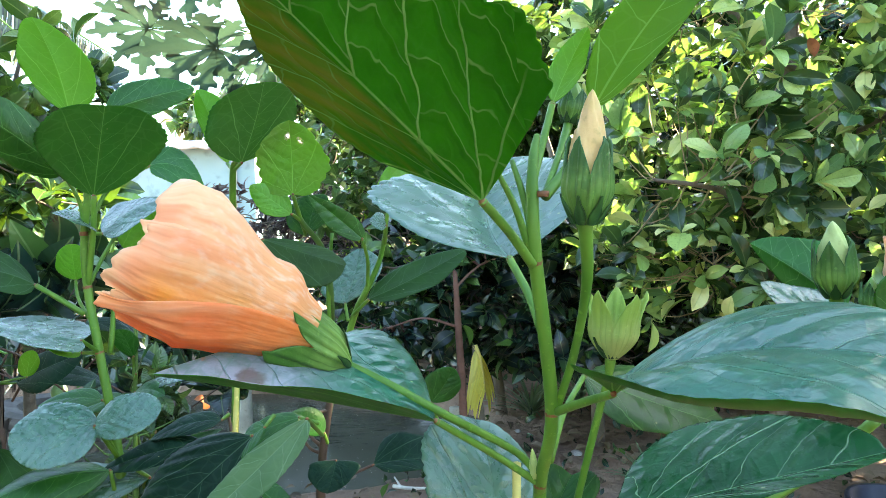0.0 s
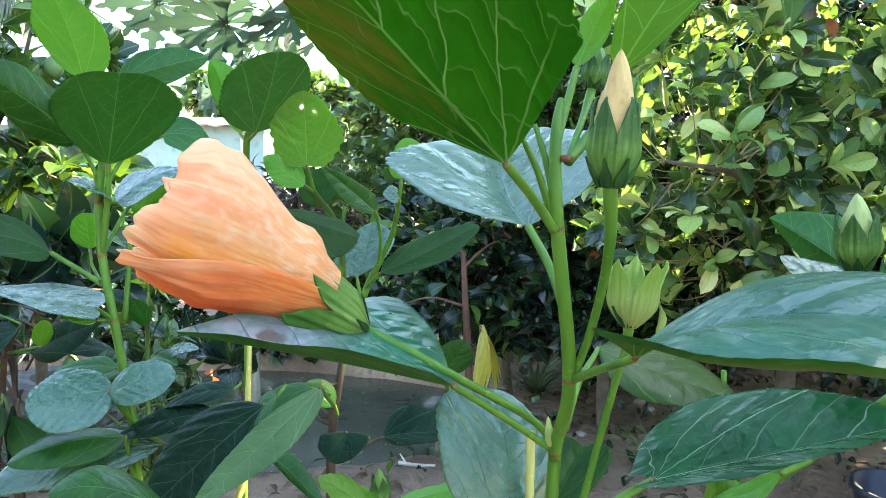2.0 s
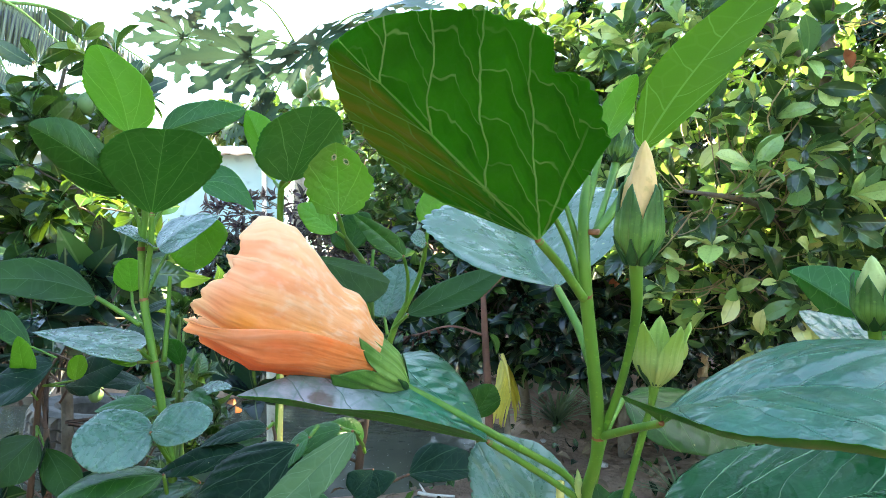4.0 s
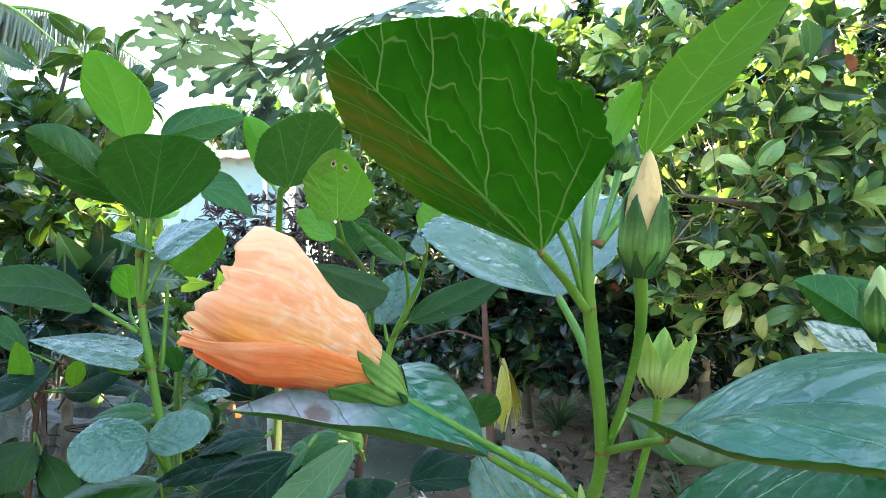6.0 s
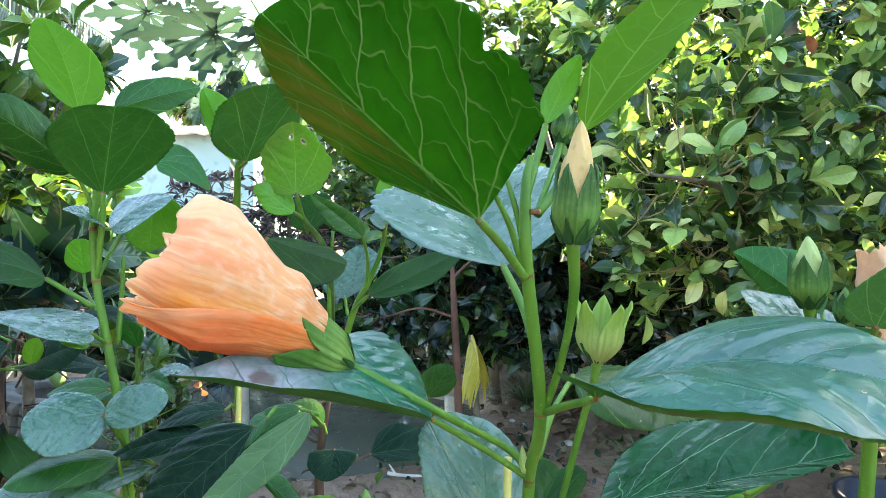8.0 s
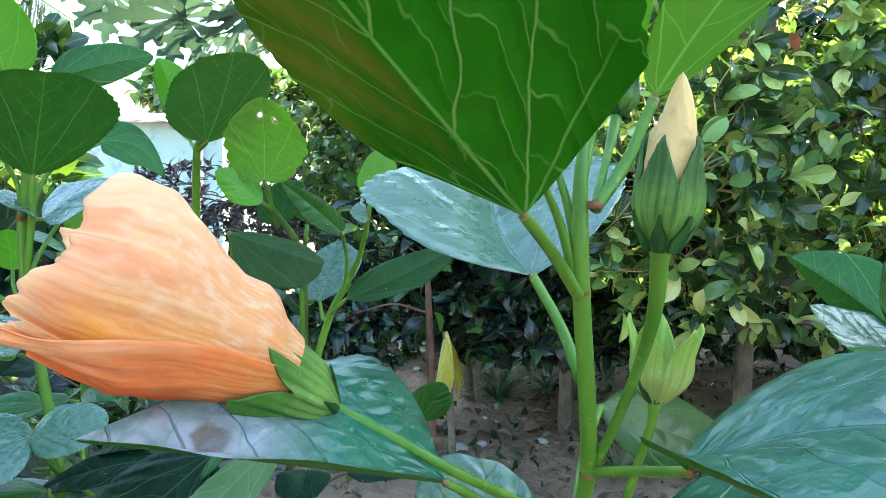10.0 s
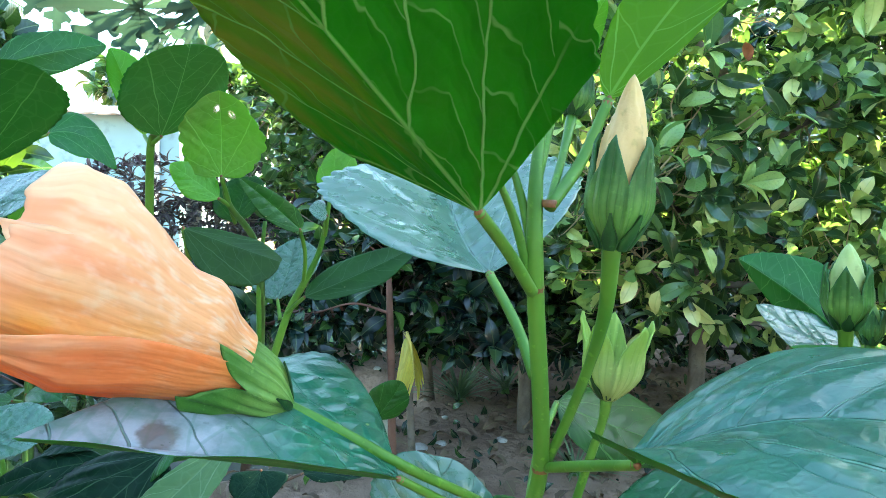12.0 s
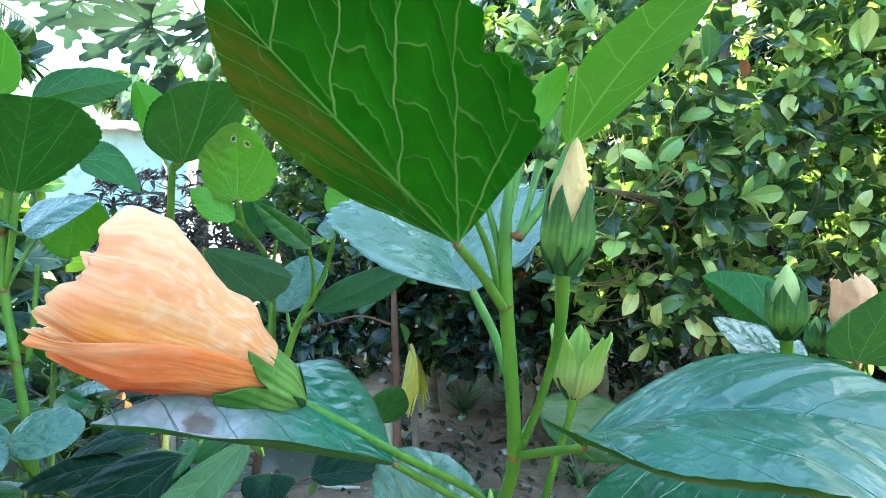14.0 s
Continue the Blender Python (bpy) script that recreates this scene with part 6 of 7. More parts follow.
add_leaf(left, [(-0.1943, 0.5014, 1.1502), (-0.1735, 0.5063, 1.1491), (-0.1525, 0.5007, 1.13), (-0.1701, 0.4909, 1.1364), (-0.1796, 0.5219, 1.165)], GREEN, "", [LS[6], (-0.2155, 0.4858, 1.134)], seed=35, a=0.7, b=0.6)
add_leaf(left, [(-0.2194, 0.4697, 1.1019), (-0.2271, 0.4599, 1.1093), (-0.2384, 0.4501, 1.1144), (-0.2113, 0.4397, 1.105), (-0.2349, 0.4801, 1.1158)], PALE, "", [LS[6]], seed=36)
add_leaf(left, [(-0.2152, 0.4696, 1.0998), (-0.1974, 0.4751, 1.1158), (-0.1736, 0.4805, 1.1248), (-0.2177, 0.5004, 1.1219), (-0.1858, 0.4547, 1.1045)], PALE, "pale leaf, the mirrored sky partly put into its colour", [LS[6]], seed=37, bulge=-0.1)
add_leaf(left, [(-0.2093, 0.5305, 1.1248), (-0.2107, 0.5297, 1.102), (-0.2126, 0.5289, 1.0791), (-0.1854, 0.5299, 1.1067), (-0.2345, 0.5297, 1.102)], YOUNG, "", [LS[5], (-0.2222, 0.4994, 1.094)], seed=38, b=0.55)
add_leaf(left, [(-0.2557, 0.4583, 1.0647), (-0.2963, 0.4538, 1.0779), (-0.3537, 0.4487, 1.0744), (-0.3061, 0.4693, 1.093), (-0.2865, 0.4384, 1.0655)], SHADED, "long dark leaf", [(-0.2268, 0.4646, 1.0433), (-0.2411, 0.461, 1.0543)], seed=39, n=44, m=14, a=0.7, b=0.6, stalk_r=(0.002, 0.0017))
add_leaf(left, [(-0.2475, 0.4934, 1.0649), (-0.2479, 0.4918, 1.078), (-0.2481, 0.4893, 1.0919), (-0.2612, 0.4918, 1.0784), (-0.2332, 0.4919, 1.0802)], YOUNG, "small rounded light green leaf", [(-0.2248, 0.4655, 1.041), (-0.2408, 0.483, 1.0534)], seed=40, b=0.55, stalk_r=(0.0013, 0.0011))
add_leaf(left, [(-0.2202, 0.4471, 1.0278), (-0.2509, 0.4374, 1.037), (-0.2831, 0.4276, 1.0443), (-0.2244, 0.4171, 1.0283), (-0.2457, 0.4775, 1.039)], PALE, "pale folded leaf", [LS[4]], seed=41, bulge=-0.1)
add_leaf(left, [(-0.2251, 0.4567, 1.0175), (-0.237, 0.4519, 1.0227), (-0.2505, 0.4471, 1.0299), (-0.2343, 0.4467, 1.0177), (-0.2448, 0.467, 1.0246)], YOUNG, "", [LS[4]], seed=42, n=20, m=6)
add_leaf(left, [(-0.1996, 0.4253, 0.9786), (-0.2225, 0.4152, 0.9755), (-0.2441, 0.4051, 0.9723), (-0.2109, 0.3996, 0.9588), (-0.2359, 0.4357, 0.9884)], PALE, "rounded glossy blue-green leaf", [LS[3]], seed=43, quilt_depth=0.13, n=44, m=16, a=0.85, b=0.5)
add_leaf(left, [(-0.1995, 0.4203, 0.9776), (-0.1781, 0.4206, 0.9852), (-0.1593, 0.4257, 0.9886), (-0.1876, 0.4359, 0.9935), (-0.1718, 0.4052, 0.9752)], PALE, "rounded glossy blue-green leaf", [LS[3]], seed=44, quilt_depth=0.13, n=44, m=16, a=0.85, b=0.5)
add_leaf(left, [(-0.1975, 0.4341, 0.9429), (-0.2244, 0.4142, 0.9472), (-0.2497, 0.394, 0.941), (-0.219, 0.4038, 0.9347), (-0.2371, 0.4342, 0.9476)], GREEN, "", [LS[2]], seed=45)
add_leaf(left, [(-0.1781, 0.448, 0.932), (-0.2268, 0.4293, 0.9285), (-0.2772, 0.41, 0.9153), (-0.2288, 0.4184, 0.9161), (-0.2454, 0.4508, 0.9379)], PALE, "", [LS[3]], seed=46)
add_leaf(left, [(-0.211, 0.4683, 0.92), (-0.2217, 0.448, 0.9122), (-0.2381, 0.428, 0.9059), (-0.2244, 0.4366, 0.8935), (-0.2358, 0.4691, 0.92)], GREEN, "", [LS[3]], seed=47)
add_leaf(left, [(-0.1139, 0.3068, 0.9518), (-0.1388, 0.2991, 0.9699), (-0.1618, 0.29, 0.972), (-0.1392, 0.2884, 0.962), (-0.1483, 0.3196, 0.9712)], GREEN, "", [LS[2]], seed=48)
for k, (dx, dz) in enumerate(((0.012, 0.05), (-0.008, 0.042), (0.004, 0.06))):
    part("side_shoot", tube("side_shoot", [LS[7], V(LS[7]) + V((dx * 0.6, 0.004, dz * 0.5)), V(LS[7]) + V((dx, 0.008, dz))], [0.0016, 0.0013, 0.0008], STEM, 7, 8), left)
part("side_shoot", tube("side_shoot", [(-0.2132, 0.4716, 1.0142), (-0.2124, 0.4778, 1.0476), (-0.2107, 0.4788, 1.0787)], [0.002, 0.0018, 0.0014], STEM, 8, 14), left)

# ---- the shoot with the holed leaf ----
middle = thing("hibiscus_shoot", "hibiscus shoot with an insect-holed light green leaf", "plant", "hibiscus shoots")
MS = [(-0.070, 0.612, -0.03), (-0.070, 0.562, 0.483), (-0.0873, 0.6205, 0.8381), (-0.0758, 0.6142, 0.9429), (-0.0623, 0.5227, 1.0455), (-0.0661, 0.5091, 1.0843), (-0.0781, 0.4849, 1.1079), (-0.0812, 0.4755, 1.1252)]
part("stem", tube("stem", MS, [0.003, 0.003, 0.0026, 0.0026, 0.0024, 0.0024, 0.002, 0.0014], STEM_DULL, 10, 60), middle)
add_leaf(middle, [(-0.0807, 0.4705, 1.1264), (-0.0808, 0.4694, 1.1525), (-0.0814, 0.4643, 1.1782), (-0.1052, 0.4673, 1.1481), (-0.0553, 0.4673, 1.1494)], (YOUNG_TOP, YOUNG_UNDER, SCAR), "light green leaf with two insect holes", [MS[6]], seed=51, n=110, m=44, a=1.0, b=0.42, um=0.55, serr=0.045, teeth=7,
         holes=((0.80, -0.1, 0.045), (0.76, 0.32, 0.045)), bulge=0.06)
add_leaf(middle, [(-0.0829, 0.475, 1.1124), (-0.0947, 0.4703, 1.1218), (-0.1084, 0.4607, 1.1325), (-0.1021, 0.4651, 1.1146), (-0.0914, 0.4757, 1.1316)], YOUNG, "", [MS[6]], seed=52)
add_leaf(middle, [(-0.0774, 0.4995, 1.0963), (-0.0736, 0.505, 1.1119), (-0.0706, 0.5106, 1.1279), (-0.0927, 0.5051, 1.1142), (-0.0586, 0.5052, 1.1164)], GREEN, "", [MS[6]], seed=53, b=0.5)
add_leaf(middle, [(-0.0335, 0.4894, 1.0936), (-0.0514, 0.4799, 1.1102), (-0.0694, 0.4655, 1.1259), (-0.0551, 0.4747, 1.1017), (-0.041, 0.485, 1.1122)], GREEN, "", [(-0.0327, 0.518, 1.0532), (-0.0309, 0.5038, 1.0756)], seed=54)
add_leaf(middle, [(-0.0903, 0.4194, 1.0959), (-0.0638, 0.4191, 1.0868), (-0.039, 0.4238, 1.078), (-0.0642, 0.4084, 1.0663), (-0.0557, 0.4292, 1.0907)], SHADED, "leaf with the flower's shade put into its dark colour", [(-0.0907, 0.448, 1.0562)], seed=55, b=0.6)
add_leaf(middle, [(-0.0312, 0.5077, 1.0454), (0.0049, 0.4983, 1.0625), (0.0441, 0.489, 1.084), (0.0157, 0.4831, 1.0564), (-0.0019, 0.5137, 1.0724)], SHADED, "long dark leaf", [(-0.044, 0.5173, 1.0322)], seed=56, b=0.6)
add_leaf(middle, [(-0.0529, 0.5375, 1.0385), (-0.0465, 0.5482, 1.0593), (-0.0423, 0.5591, 1.0833), (-0.0722, 0.5481, 1.0568), (-0.0228, 0.5485, 1.0667)], PALE, "", [(-0.05, 0.532, 1.0249)], seed=57)
add_leaf(middle, [(-0.0144, 0.5003, 1.1187), (-0.0126, 0.5008, 1.1336), (-0.0117, 0.5013, 1.1497), (-0.0238, 0.5007, 1.1309), (0.0045, 0.5008, 1.1354)], YOUNG, "small light green leaf", [(-0.0179, 0.5092, 1.0889)], seed=58, b=0.55)
add_leaf(middle, [(-0.0162, 0.4997, 1.103), (-0.022, 0.4998, 1.1066), (-0.0288, 0.4999, 1.1075), (-0.0216, 0.4896, 1.1007), (-0.0211, 0.5101, 1.1141)], PALE, "", [(-0.0179, 0.5092, 1.0889)], seed=59, n=20, m=6)
part("stem", tube("stem", [(-0.0597, 0.5303, 0.9768), (-0.0444, 0.5221, 1.029), (-0.0327, 0.518, 1.0532), (-0.0213, 0.5139, 1.0793), (-0.0144, 0.5002, 1.1165)], [0.003, 0.0028, 0.0026, 0.002, 0.0014], STEM, 10, 24), middle)
part("side_shoot", tube("side_shoot", [(-0.0639, 0.5264, 1.0067), (-0.0636, 0.5181, 1.0556), (-0.0603, 0.5195, 1.0976)], [0.002, 0.0018, 0.0015], STEM, 8, 14), middle)

thin = thing("hibiscus_shoot", "slender hibiscus shoot with yellowing lower stem", "plant", "hibiscus shoots")
TS = [(-0.142, 0.591, -0.03), (-0.142, 0.541, 0.473), (-0.1422, 0.5112, 0.8593), (-0.1384, 0.5145, 0.9527), (-0.1366, 0.5171, 1.0275), (-0.1349, 0.5095, 1.0981), (-0.1287, 0.4912, 1.1452), (-0.1239, 0.4864, 1.1515)]
part("stem", tube("stem", TS, [0.006, 0.0045, 0.0034, 0.0031, 0.003, 0.0028, 0.0024, 0.0015], STEM, 10, 60), thin)
add_leaf(thin, [(-0.1196, 0.4813, 1.1503), (-0.1074, 0.4722, 1.1758), (-0.0976, 0.4632, 1.2044), (-0.0761, 0.4675, 1.1836), (-0.1427, 0.4774, 1.1816)], GREEN, "dark heart-shaped leaf against the light", [TS[6]], seed=61, n=44, m=16, a=1.0, b=0.5, um=0.55)
add_leaf(thin, [(-0.1449, 0.5315, 1.1544), (-0.1545, 0.5325, 1.183), (-0.1678, 0.5336, 1.2139), (-0.1378, 0.5329, 1.1925), (-0.1678, 0.5327, 1.1877)], YOUNG, "", [TS[6]], seed=62)
add_leaf(thin, [(0.0155, 0.3959, 0.9957), (0.0227, 0.3962, 1.005), (0.0297, 0.3966, 1.0165), (0.014, 0.3965, 1.0129), (0.0327, 0.3961, 1.0021)], GREEN, "", [(0.0212, 0.4151, 0.9736)], seed=63)

# ---- low dark-leaved shoots ----
low = thing("low_shrub", "low shrub with a red-brown stem and dark glossy leaves", "shrub")
RS = [(-0.084, 0.670, -0.03), (-0.084, 0.620, 0.451), (-0.0842, 0.5899, 0.8191), (-0.0831, 0.5921, 0.8839), (-0.0766, 0.5938, 0.9324), (-0.0723, 0.5949, 0.9648)]
part("stem", tube("stem", RS, [0.008, 0.006, 0.0046, 0.0042, 0.0036, 0.002], STEM_BROWN, 10, 30, 0.06), low)
add_leaf(low, [(-0.0356, 0.592, 0.8806), (-0.0049, 0.5922, 0.8849), (0.0335, 0.602, 0.881), (-0.0078, 0.6128, 0.9039), (0.0005, 0.577, 0.8803)], DARK, "dark glossy oval leaf", [RS[3], (-0.0615, 0.5917, 0.872)], seed=71, stalk_mat=STEM_BROWN, a=0.6, b=0.45, um=0.4)
add_leaf(low, [(-0.0661, 0.5625, 0.8967), (-0.0675, 0.5523, 0.8885), (-0.0712, 0.5418, 0.8764), (-0.0463, 0.5523, 0.8905), (-0.0892, 0.5523, 0.8905)], DARK, "dark glossy heart-shaped leaf", [RS[3]], seed=72, stalk_mat=STEM_BROWN, a=0.6, b=0.5)
add_leaf(low, [(-0.096, 0.5738, 0.9334), (-0.1128, 0.5536, 0.9273), (-0.138, 0.5435, 0.9233), (-0.1172, 0.5383, 0.9178), (-0.121, 0.5689, 0.934)], GREEN, "", [RS[4]], seed=73, stalk_mat=STEM_BROWN)
for k, pts in enumerate(([(-0.082, 0.5924, 0.892), (-0.0939, 0.5926, 0.8973), (-0.102, 0.5931, 0.9108)], [(-0.082, 0.5926, 0.8973), (-0.0936, 0.5979, 0.9064), (-0.0982, 0.6033, 0.9183)])):
    part("twig", tube("twig", pts, [0.002, 0.0012], STEM_BROWN, 6, 8), low)
front = thing("hibiscus_shoot", "low hibiscus shoot with blue-green quilted leaves", "plant", "hibiscus shoots")
part("stem", tube("stem", [(-0.133, 0.539, -0.03), (-0.133, 0.489, 0.461), (-0.1326, 0.4591, 0.8376), (-0.1283, 0.4638, 0.8995), (-0.1276, 0.4784, 0.9583), (-0.1346, 0.513, 1.0117)], [0.005, 0.004, 0.003, 0.0026, 0.0022, 0.0014], STAKE, 8, 40), front)
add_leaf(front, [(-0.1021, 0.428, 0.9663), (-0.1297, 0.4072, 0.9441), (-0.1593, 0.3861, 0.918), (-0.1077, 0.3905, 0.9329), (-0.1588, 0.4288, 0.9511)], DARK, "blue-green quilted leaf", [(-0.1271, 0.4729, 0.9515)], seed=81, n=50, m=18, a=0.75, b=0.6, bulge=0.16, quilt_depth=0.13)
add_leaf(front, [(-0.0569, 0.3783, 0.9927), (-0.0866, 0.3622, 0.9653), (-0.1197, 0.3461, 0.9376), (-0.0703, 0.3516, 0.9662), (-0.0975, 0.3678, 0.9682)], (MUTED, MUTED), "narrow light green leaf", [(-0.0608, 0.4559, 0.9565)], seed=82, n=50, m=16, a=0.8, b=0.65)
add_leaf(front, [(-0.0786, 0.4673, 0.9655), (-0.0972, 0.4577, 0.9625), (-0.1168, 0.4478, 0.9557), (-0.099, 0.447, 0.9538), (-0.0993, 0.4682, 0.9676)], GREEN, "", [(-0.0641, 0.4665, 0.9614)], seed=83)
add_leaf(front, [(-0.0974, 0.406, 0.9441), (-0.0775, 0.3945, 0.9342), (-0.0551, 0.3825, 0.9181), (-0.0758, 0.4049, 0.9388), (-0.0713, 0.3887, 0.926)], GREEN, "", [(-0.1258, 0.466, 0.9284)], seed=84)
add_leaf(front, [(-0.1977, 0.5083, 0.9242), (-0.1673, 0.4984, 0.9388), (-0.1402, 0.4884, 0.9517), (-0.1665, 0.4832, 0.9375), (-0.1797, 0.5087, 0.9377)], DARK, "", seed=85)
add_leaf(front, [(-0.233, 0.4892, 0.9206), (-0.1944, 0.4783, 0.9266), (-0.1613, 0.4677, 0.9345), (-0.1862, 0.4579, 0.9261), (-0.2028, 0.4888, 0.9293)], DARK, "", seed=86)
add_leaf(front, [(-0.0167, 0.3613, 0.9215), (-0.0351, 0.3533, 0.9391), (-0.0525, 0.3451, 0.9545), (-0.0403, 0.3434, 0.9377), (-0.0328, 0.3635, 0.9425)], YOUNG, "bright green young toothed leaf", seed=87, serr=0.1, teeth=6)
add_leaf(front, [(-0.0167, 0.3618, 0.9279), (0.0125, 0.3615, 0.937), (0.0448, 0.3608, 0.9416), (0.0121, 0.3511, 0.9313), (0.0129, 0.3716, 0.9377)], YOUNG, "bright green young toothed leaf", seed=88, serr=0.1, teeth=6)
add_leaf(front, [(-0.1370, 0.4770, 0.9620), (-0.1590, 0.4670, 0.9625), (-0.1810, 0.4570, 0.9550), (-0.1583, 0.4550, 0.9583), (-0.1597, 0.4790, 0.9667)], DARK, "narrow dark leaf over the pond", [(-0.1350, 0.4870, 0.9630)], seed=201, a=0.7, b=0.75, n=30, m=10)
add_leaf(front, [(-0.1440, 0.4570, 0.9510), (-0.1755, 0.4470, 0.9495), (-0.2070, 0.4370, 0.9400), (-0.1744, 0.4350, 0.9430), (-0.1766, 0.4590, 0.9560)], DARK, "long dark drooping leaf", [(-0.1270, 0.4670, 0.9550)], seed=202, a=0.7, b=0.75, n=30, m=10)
add_leaf(front, [(-0.2380, 0.5070, 0.9700), (-0.2565, 0.4970, 0.9750), (-0.2750, 0.4870, 0.9720), (-0.2567, 0.4850, 0.9710), (-0.2563, 0.5090, 0.9790)], GREEN, "", [(-0.2320, 0.5170, 0.9630)], seed=203, a=0.7, b=0.75, n=30, m=10)
add_leaf(front, [(-0.2300, 0.5570, 0.9640), (-0.2070, 0.5470, 0.9750), (-0.1840, 0.5370, 0.9780), (-0.2080, 0.5590, 0.9783), (-0.2060, 0.5350, 0.9717)], PALE, "", [(-0.2400, 0.5670, 0.9550)], seed=204, a=0.7, b=0.75, n=30, m=10)
add_leaf(front, [(-0.2340, 0.5570, 0.9780), (-0.2225, 0.5470, 0.9965), (-0.2110, 0.5370, 1.0070), (-0.2259, 0.5590, 0.9992), (-0.2191, 0.5350, 0.9938)], GREEN, "", [(-0.2400, 0.5670, 0.9670)], seed=205, a=0.7, b=0.75, n=30, m=10)
add_leaf(front, [(-0.2360, 0.5570, 0.9930), (-0.2375, 0.5470, 1.0105), (-0.2390, 0.5370, 1.0200), (-0.2411, 0.5350, 1.0101), (-0.2339, 0.5590, 1.0109)], GREEN, "", [(-0.2400, 0.5670, 0.9750)], seed=206, a=0.7, b=0.75, n=30, m=10)
add_leaf(front, [(-0.2310, 0.5470, 0.9650), (-0.2145, 0.5370, 0.9700), (-0.1980, 0.5270, 0.9670), (-0.2148, 0.5490, 0.9746), (-0.2142, 0.5250, 0.9654)], GREEN, "", [(-0.2360, 0.5570, 0.9550)], seed=207, a=0.7, b=0.75, n=30, m=10)
add_leaf(front, [(-0.2500, 0.5670, 0.9540), (-0.2680, 0.5570, 0.9530), (-0.2860, 0.5470, 0.9440), (-0.2666, 0.5450, 0.9479), (-0.2694, 0.5690, 0.9581)], GREEN, "", [(-0.2450, 0.5770, 0.9490)], seed=208, a=0.7, b=0.75, n=30, m=10)
add_leaf(front, [(-0.0960, 0.4370, 0.9690), (-0.1025, 0.4270, 0.9655), (-0.1090, 0.4170, 0.9540), (-0.0984, 0.4150, 0.9619), (-0.1066, 0.4390, 0.9691)], GREEN, "", [(-0.0920, 0.4470, 0.9740)], seed=209, a=0.7, b=0.75, n=30, m=10)
add_leaf(front, [(-0.0750, 0.5570, 0.9230), (-0.0870, 0.5470, 0.9395), (-0.0990, 0.5370, 0.9480), (-0.0923, 0.5350, 0.9344), (-0.0817, 0.5590, 0.9446)], GREEN, "", [(-0.0740, 0.5670, 0.9110)], seed=210, a=0.7, b=0.75, n=30, m=10)
part("side_shoot", tube("side_shoot", [(-0.2380, 0.5570, 0.8810), (-0.2380, 0.5620, 0.9510), (-0.2360, 0.5620, 1.0220)], [0.0022, 0.0016, 0.001], STEM_DULL, 8, 16), front)
part("side_shoot", tube("side_shoot", [(-0.1310, 0.4870, 0.9210), (-0.1330, 0.4870, 0.9470), (-0.1360, 0.4870, 0.9650)], [0.0018, 0.0014, 0.001], STEM_BROWN, 8, 12), front)
add_bud(front, (-0.0204, 0.3719, 0.9264), (-0.0222, 0.3716, 0.9471), 0.006, SEPAL, 0.8, [(-0.0171, 0.37, 0.9031)], 0.0016)

# ---- the dim shoot at the pond side ----
dim = thing("low_shrub", "dark broad-leaved shoot near the pond with one young leaf", "shrub")
DS = [(-0.62, 0.9, -0.03), (-0.61, 0.88, 0.5), (-0.5535, 0.841, 0.8466), (-0.5394, 0.8329, 0.9027), (-0.5206, 0.8342, 0.9404)]
part("stem", tube("stem", DS, [0.006, 0.005, 0.004, 0.003, 0.0015], STEM_BROWN, 9, 40, 0.05), dim)
add_leaf(dim, [(-0.5554, 0.823, 0.9053), (-0.5532, 0.8141, 0.9373), (-0.5522, 0.8054, 0.9745), (-0.5694, 0.814, 0.9336), (-0.5355, 0.8144, 0.9447)], YOUNG, "young light green leaf", [(-0.5455, 0.8323, 0.8838)], seed=91)
add_leaf(dim, [(-0.5243, 0.834, 0.9329), (-0.5425, 0.7933, 0.913), (-0.5921, 0.7727, 0.8972), (-0.5291, 0.7628, 0.9), (-0.5704, 0.824, 0.9351)], DARK, "", [DS[3]], seed=92)
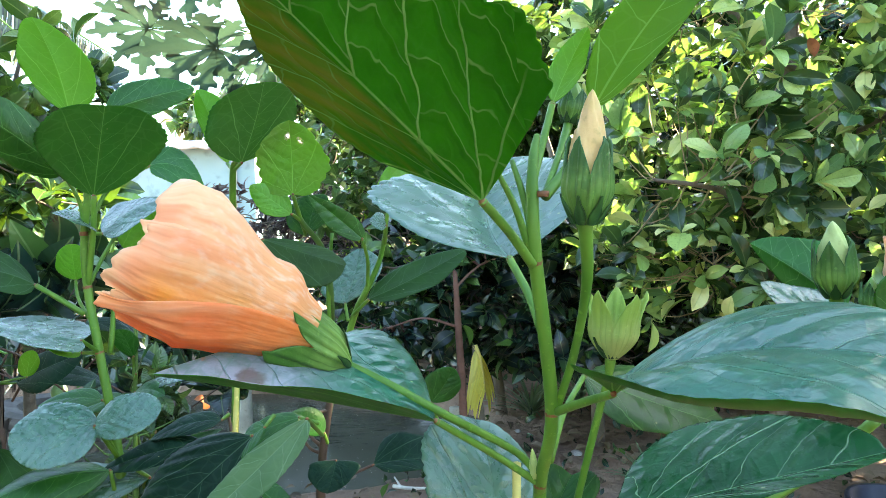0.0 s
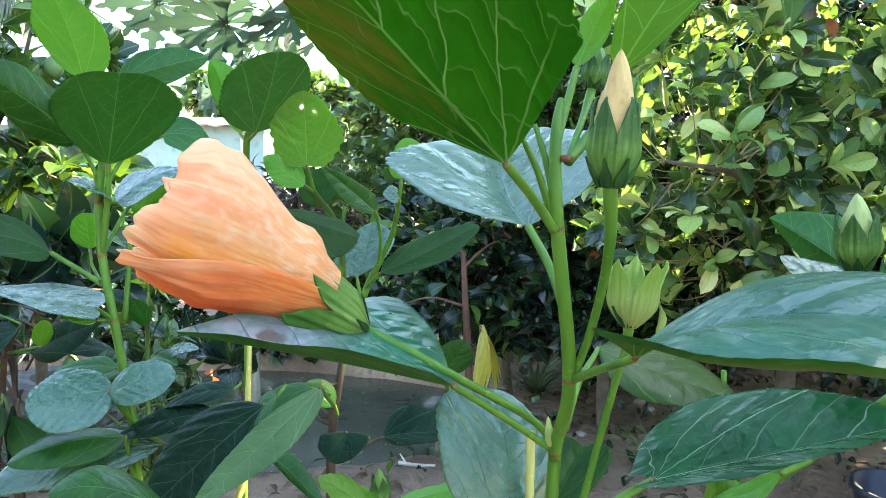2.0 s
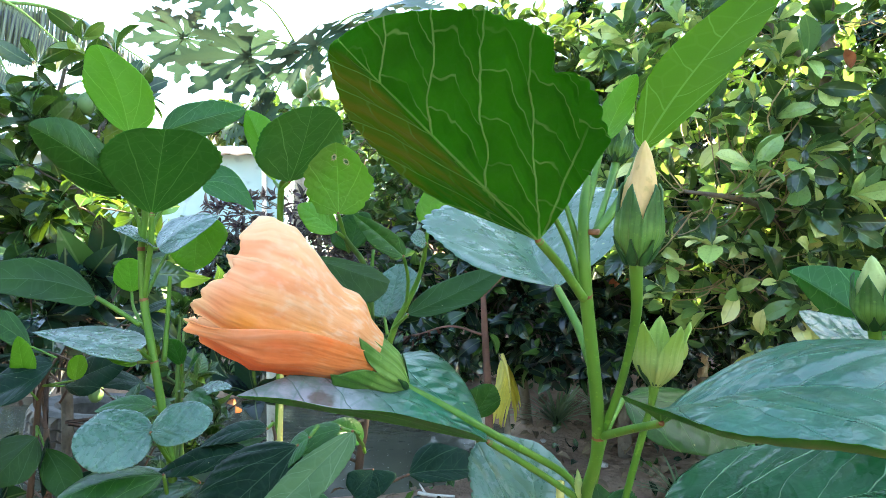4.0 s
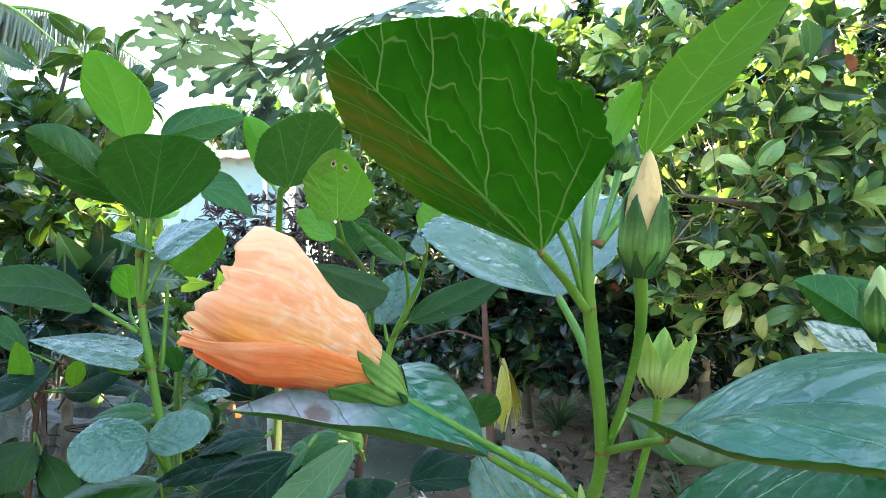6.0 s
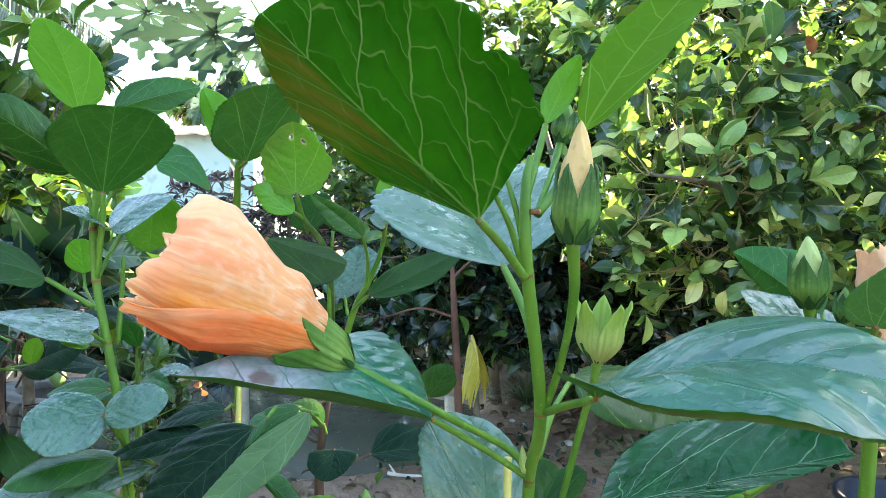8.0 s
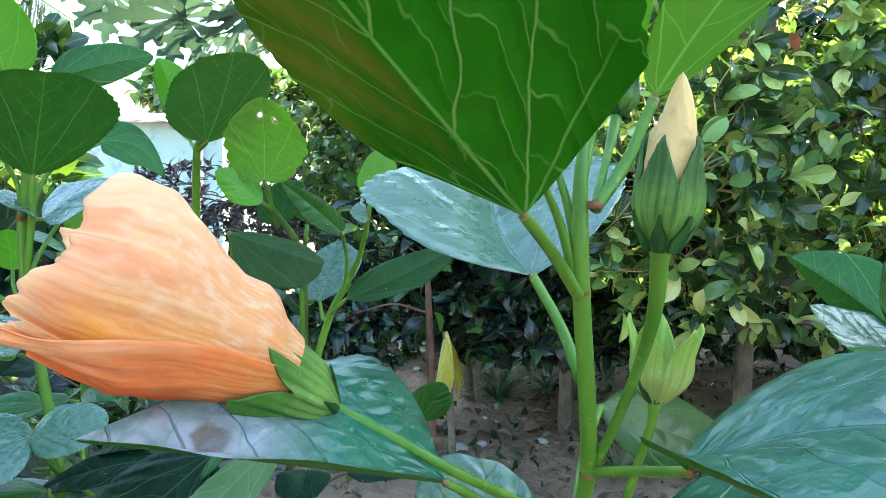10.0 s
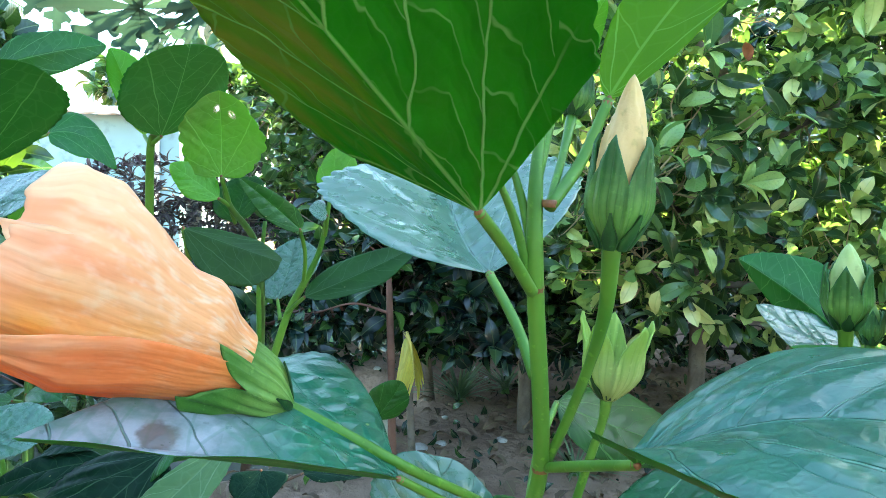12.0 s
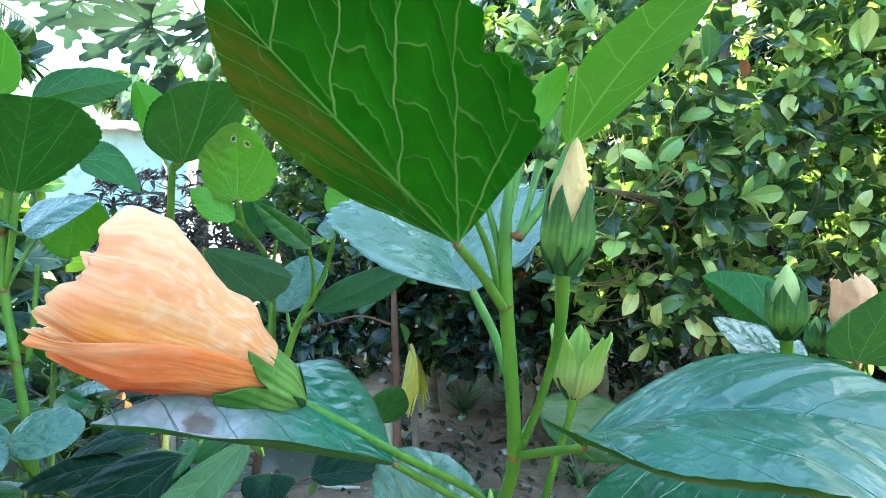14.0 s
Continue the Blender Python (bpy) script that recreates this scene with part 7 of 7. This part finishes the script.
add_leaf(dim, [(-0.5092, 0.8329, 0.9027), (-0.4602, 0.8137, 0.9263), (-0.4022, 0.7945, 0.949), (-0.479, 0.8342, 0.9404), (-0.4454, 0.793, 0.9058)], DARK, "", [DS[3]], seed=93)
add_leaf(dim, [(-0.472, 0.7935, 0.9202), (-0.4691, 0.7941, 0.9382), (-0.4663, 0.7946, 0.9526), (-0.4821, 0.7941, 0.9382), (-0.4562, 0.7941, 0.9382)], FRESHLY, "small rounded green leaf", [DS[3]], seed=94, b=0.5)
add_leaf(dim, [(-0.521, 0.791, 0.8483), (-0.5223, 0.7505, 0.8346), (-0.5418, 0.7296, 0.8088), (-0.5641, 0.7707, 0.8411), (-0.4951, 0.7399, 0.8181)], DARK, "", [DS[2]], seed=95)
add_leaf(dim, [(-0.5102, 0.7905, 0.8339), (-0.4799, 0.7696, 0.8095), (-0.4539, 0.7486, 0.7799), (-0.4945, 0.7594, 0.8031), (-0.4518, 0.7698, 0.813)], DARK, "", [DS[2]], seed=96)
add_leaf(dim, [(-0.5678, 0.8546, 0.9516), (-0.5987, 0.8555, 0.9748), (-0.6374, 0.8563, 0.998), (-0.5994, 0.845, 0.9612), (-0.6018, 0.8662, 0.9966)], GREEN, "", [DS[4]], seed=97)

rng2 = random.Random(77)
for k in range(52):
    B = V((rng2.uniform(-0.86, -0.42), rng2.uniform(0.78, 1.05), rng2.uniform(0.66, 0.98)))
    if -0.72 < B.x / B.y < -0.48 and 0.26 < (1.12 - B.z) / B.y < 0.37:
        continue
    d = V((rng2.uniform(-1, 1), rng2.uniform(-0.7, 0.1), rng2.uniform(-0.5, 0.6))).normalized()
    ln = rng2.uniform(0.07, 0.12)
    side = d.cross(V((rng2.uniform(-0.5, 0.5), rng2.uniform(-0.9, 0.2), 1))).normalized()
    M = B + d * ln * 0.5 + V((0, 0, 0.012))
    add_leaf(dim, [B, M, B + d * ln, M - side * ln * 0.27, M + side * ln * 0.27], (DARK_TOP, DARK_TOP), "", [B - d * 0.06 - V((0, 0, 0.05)), B - d * 0.03 - V((0, 0, 0.02))], stalk_mat=STEM_BROWN, seed=100 + k, n=24, m=8, a=0.7, b=0.6)
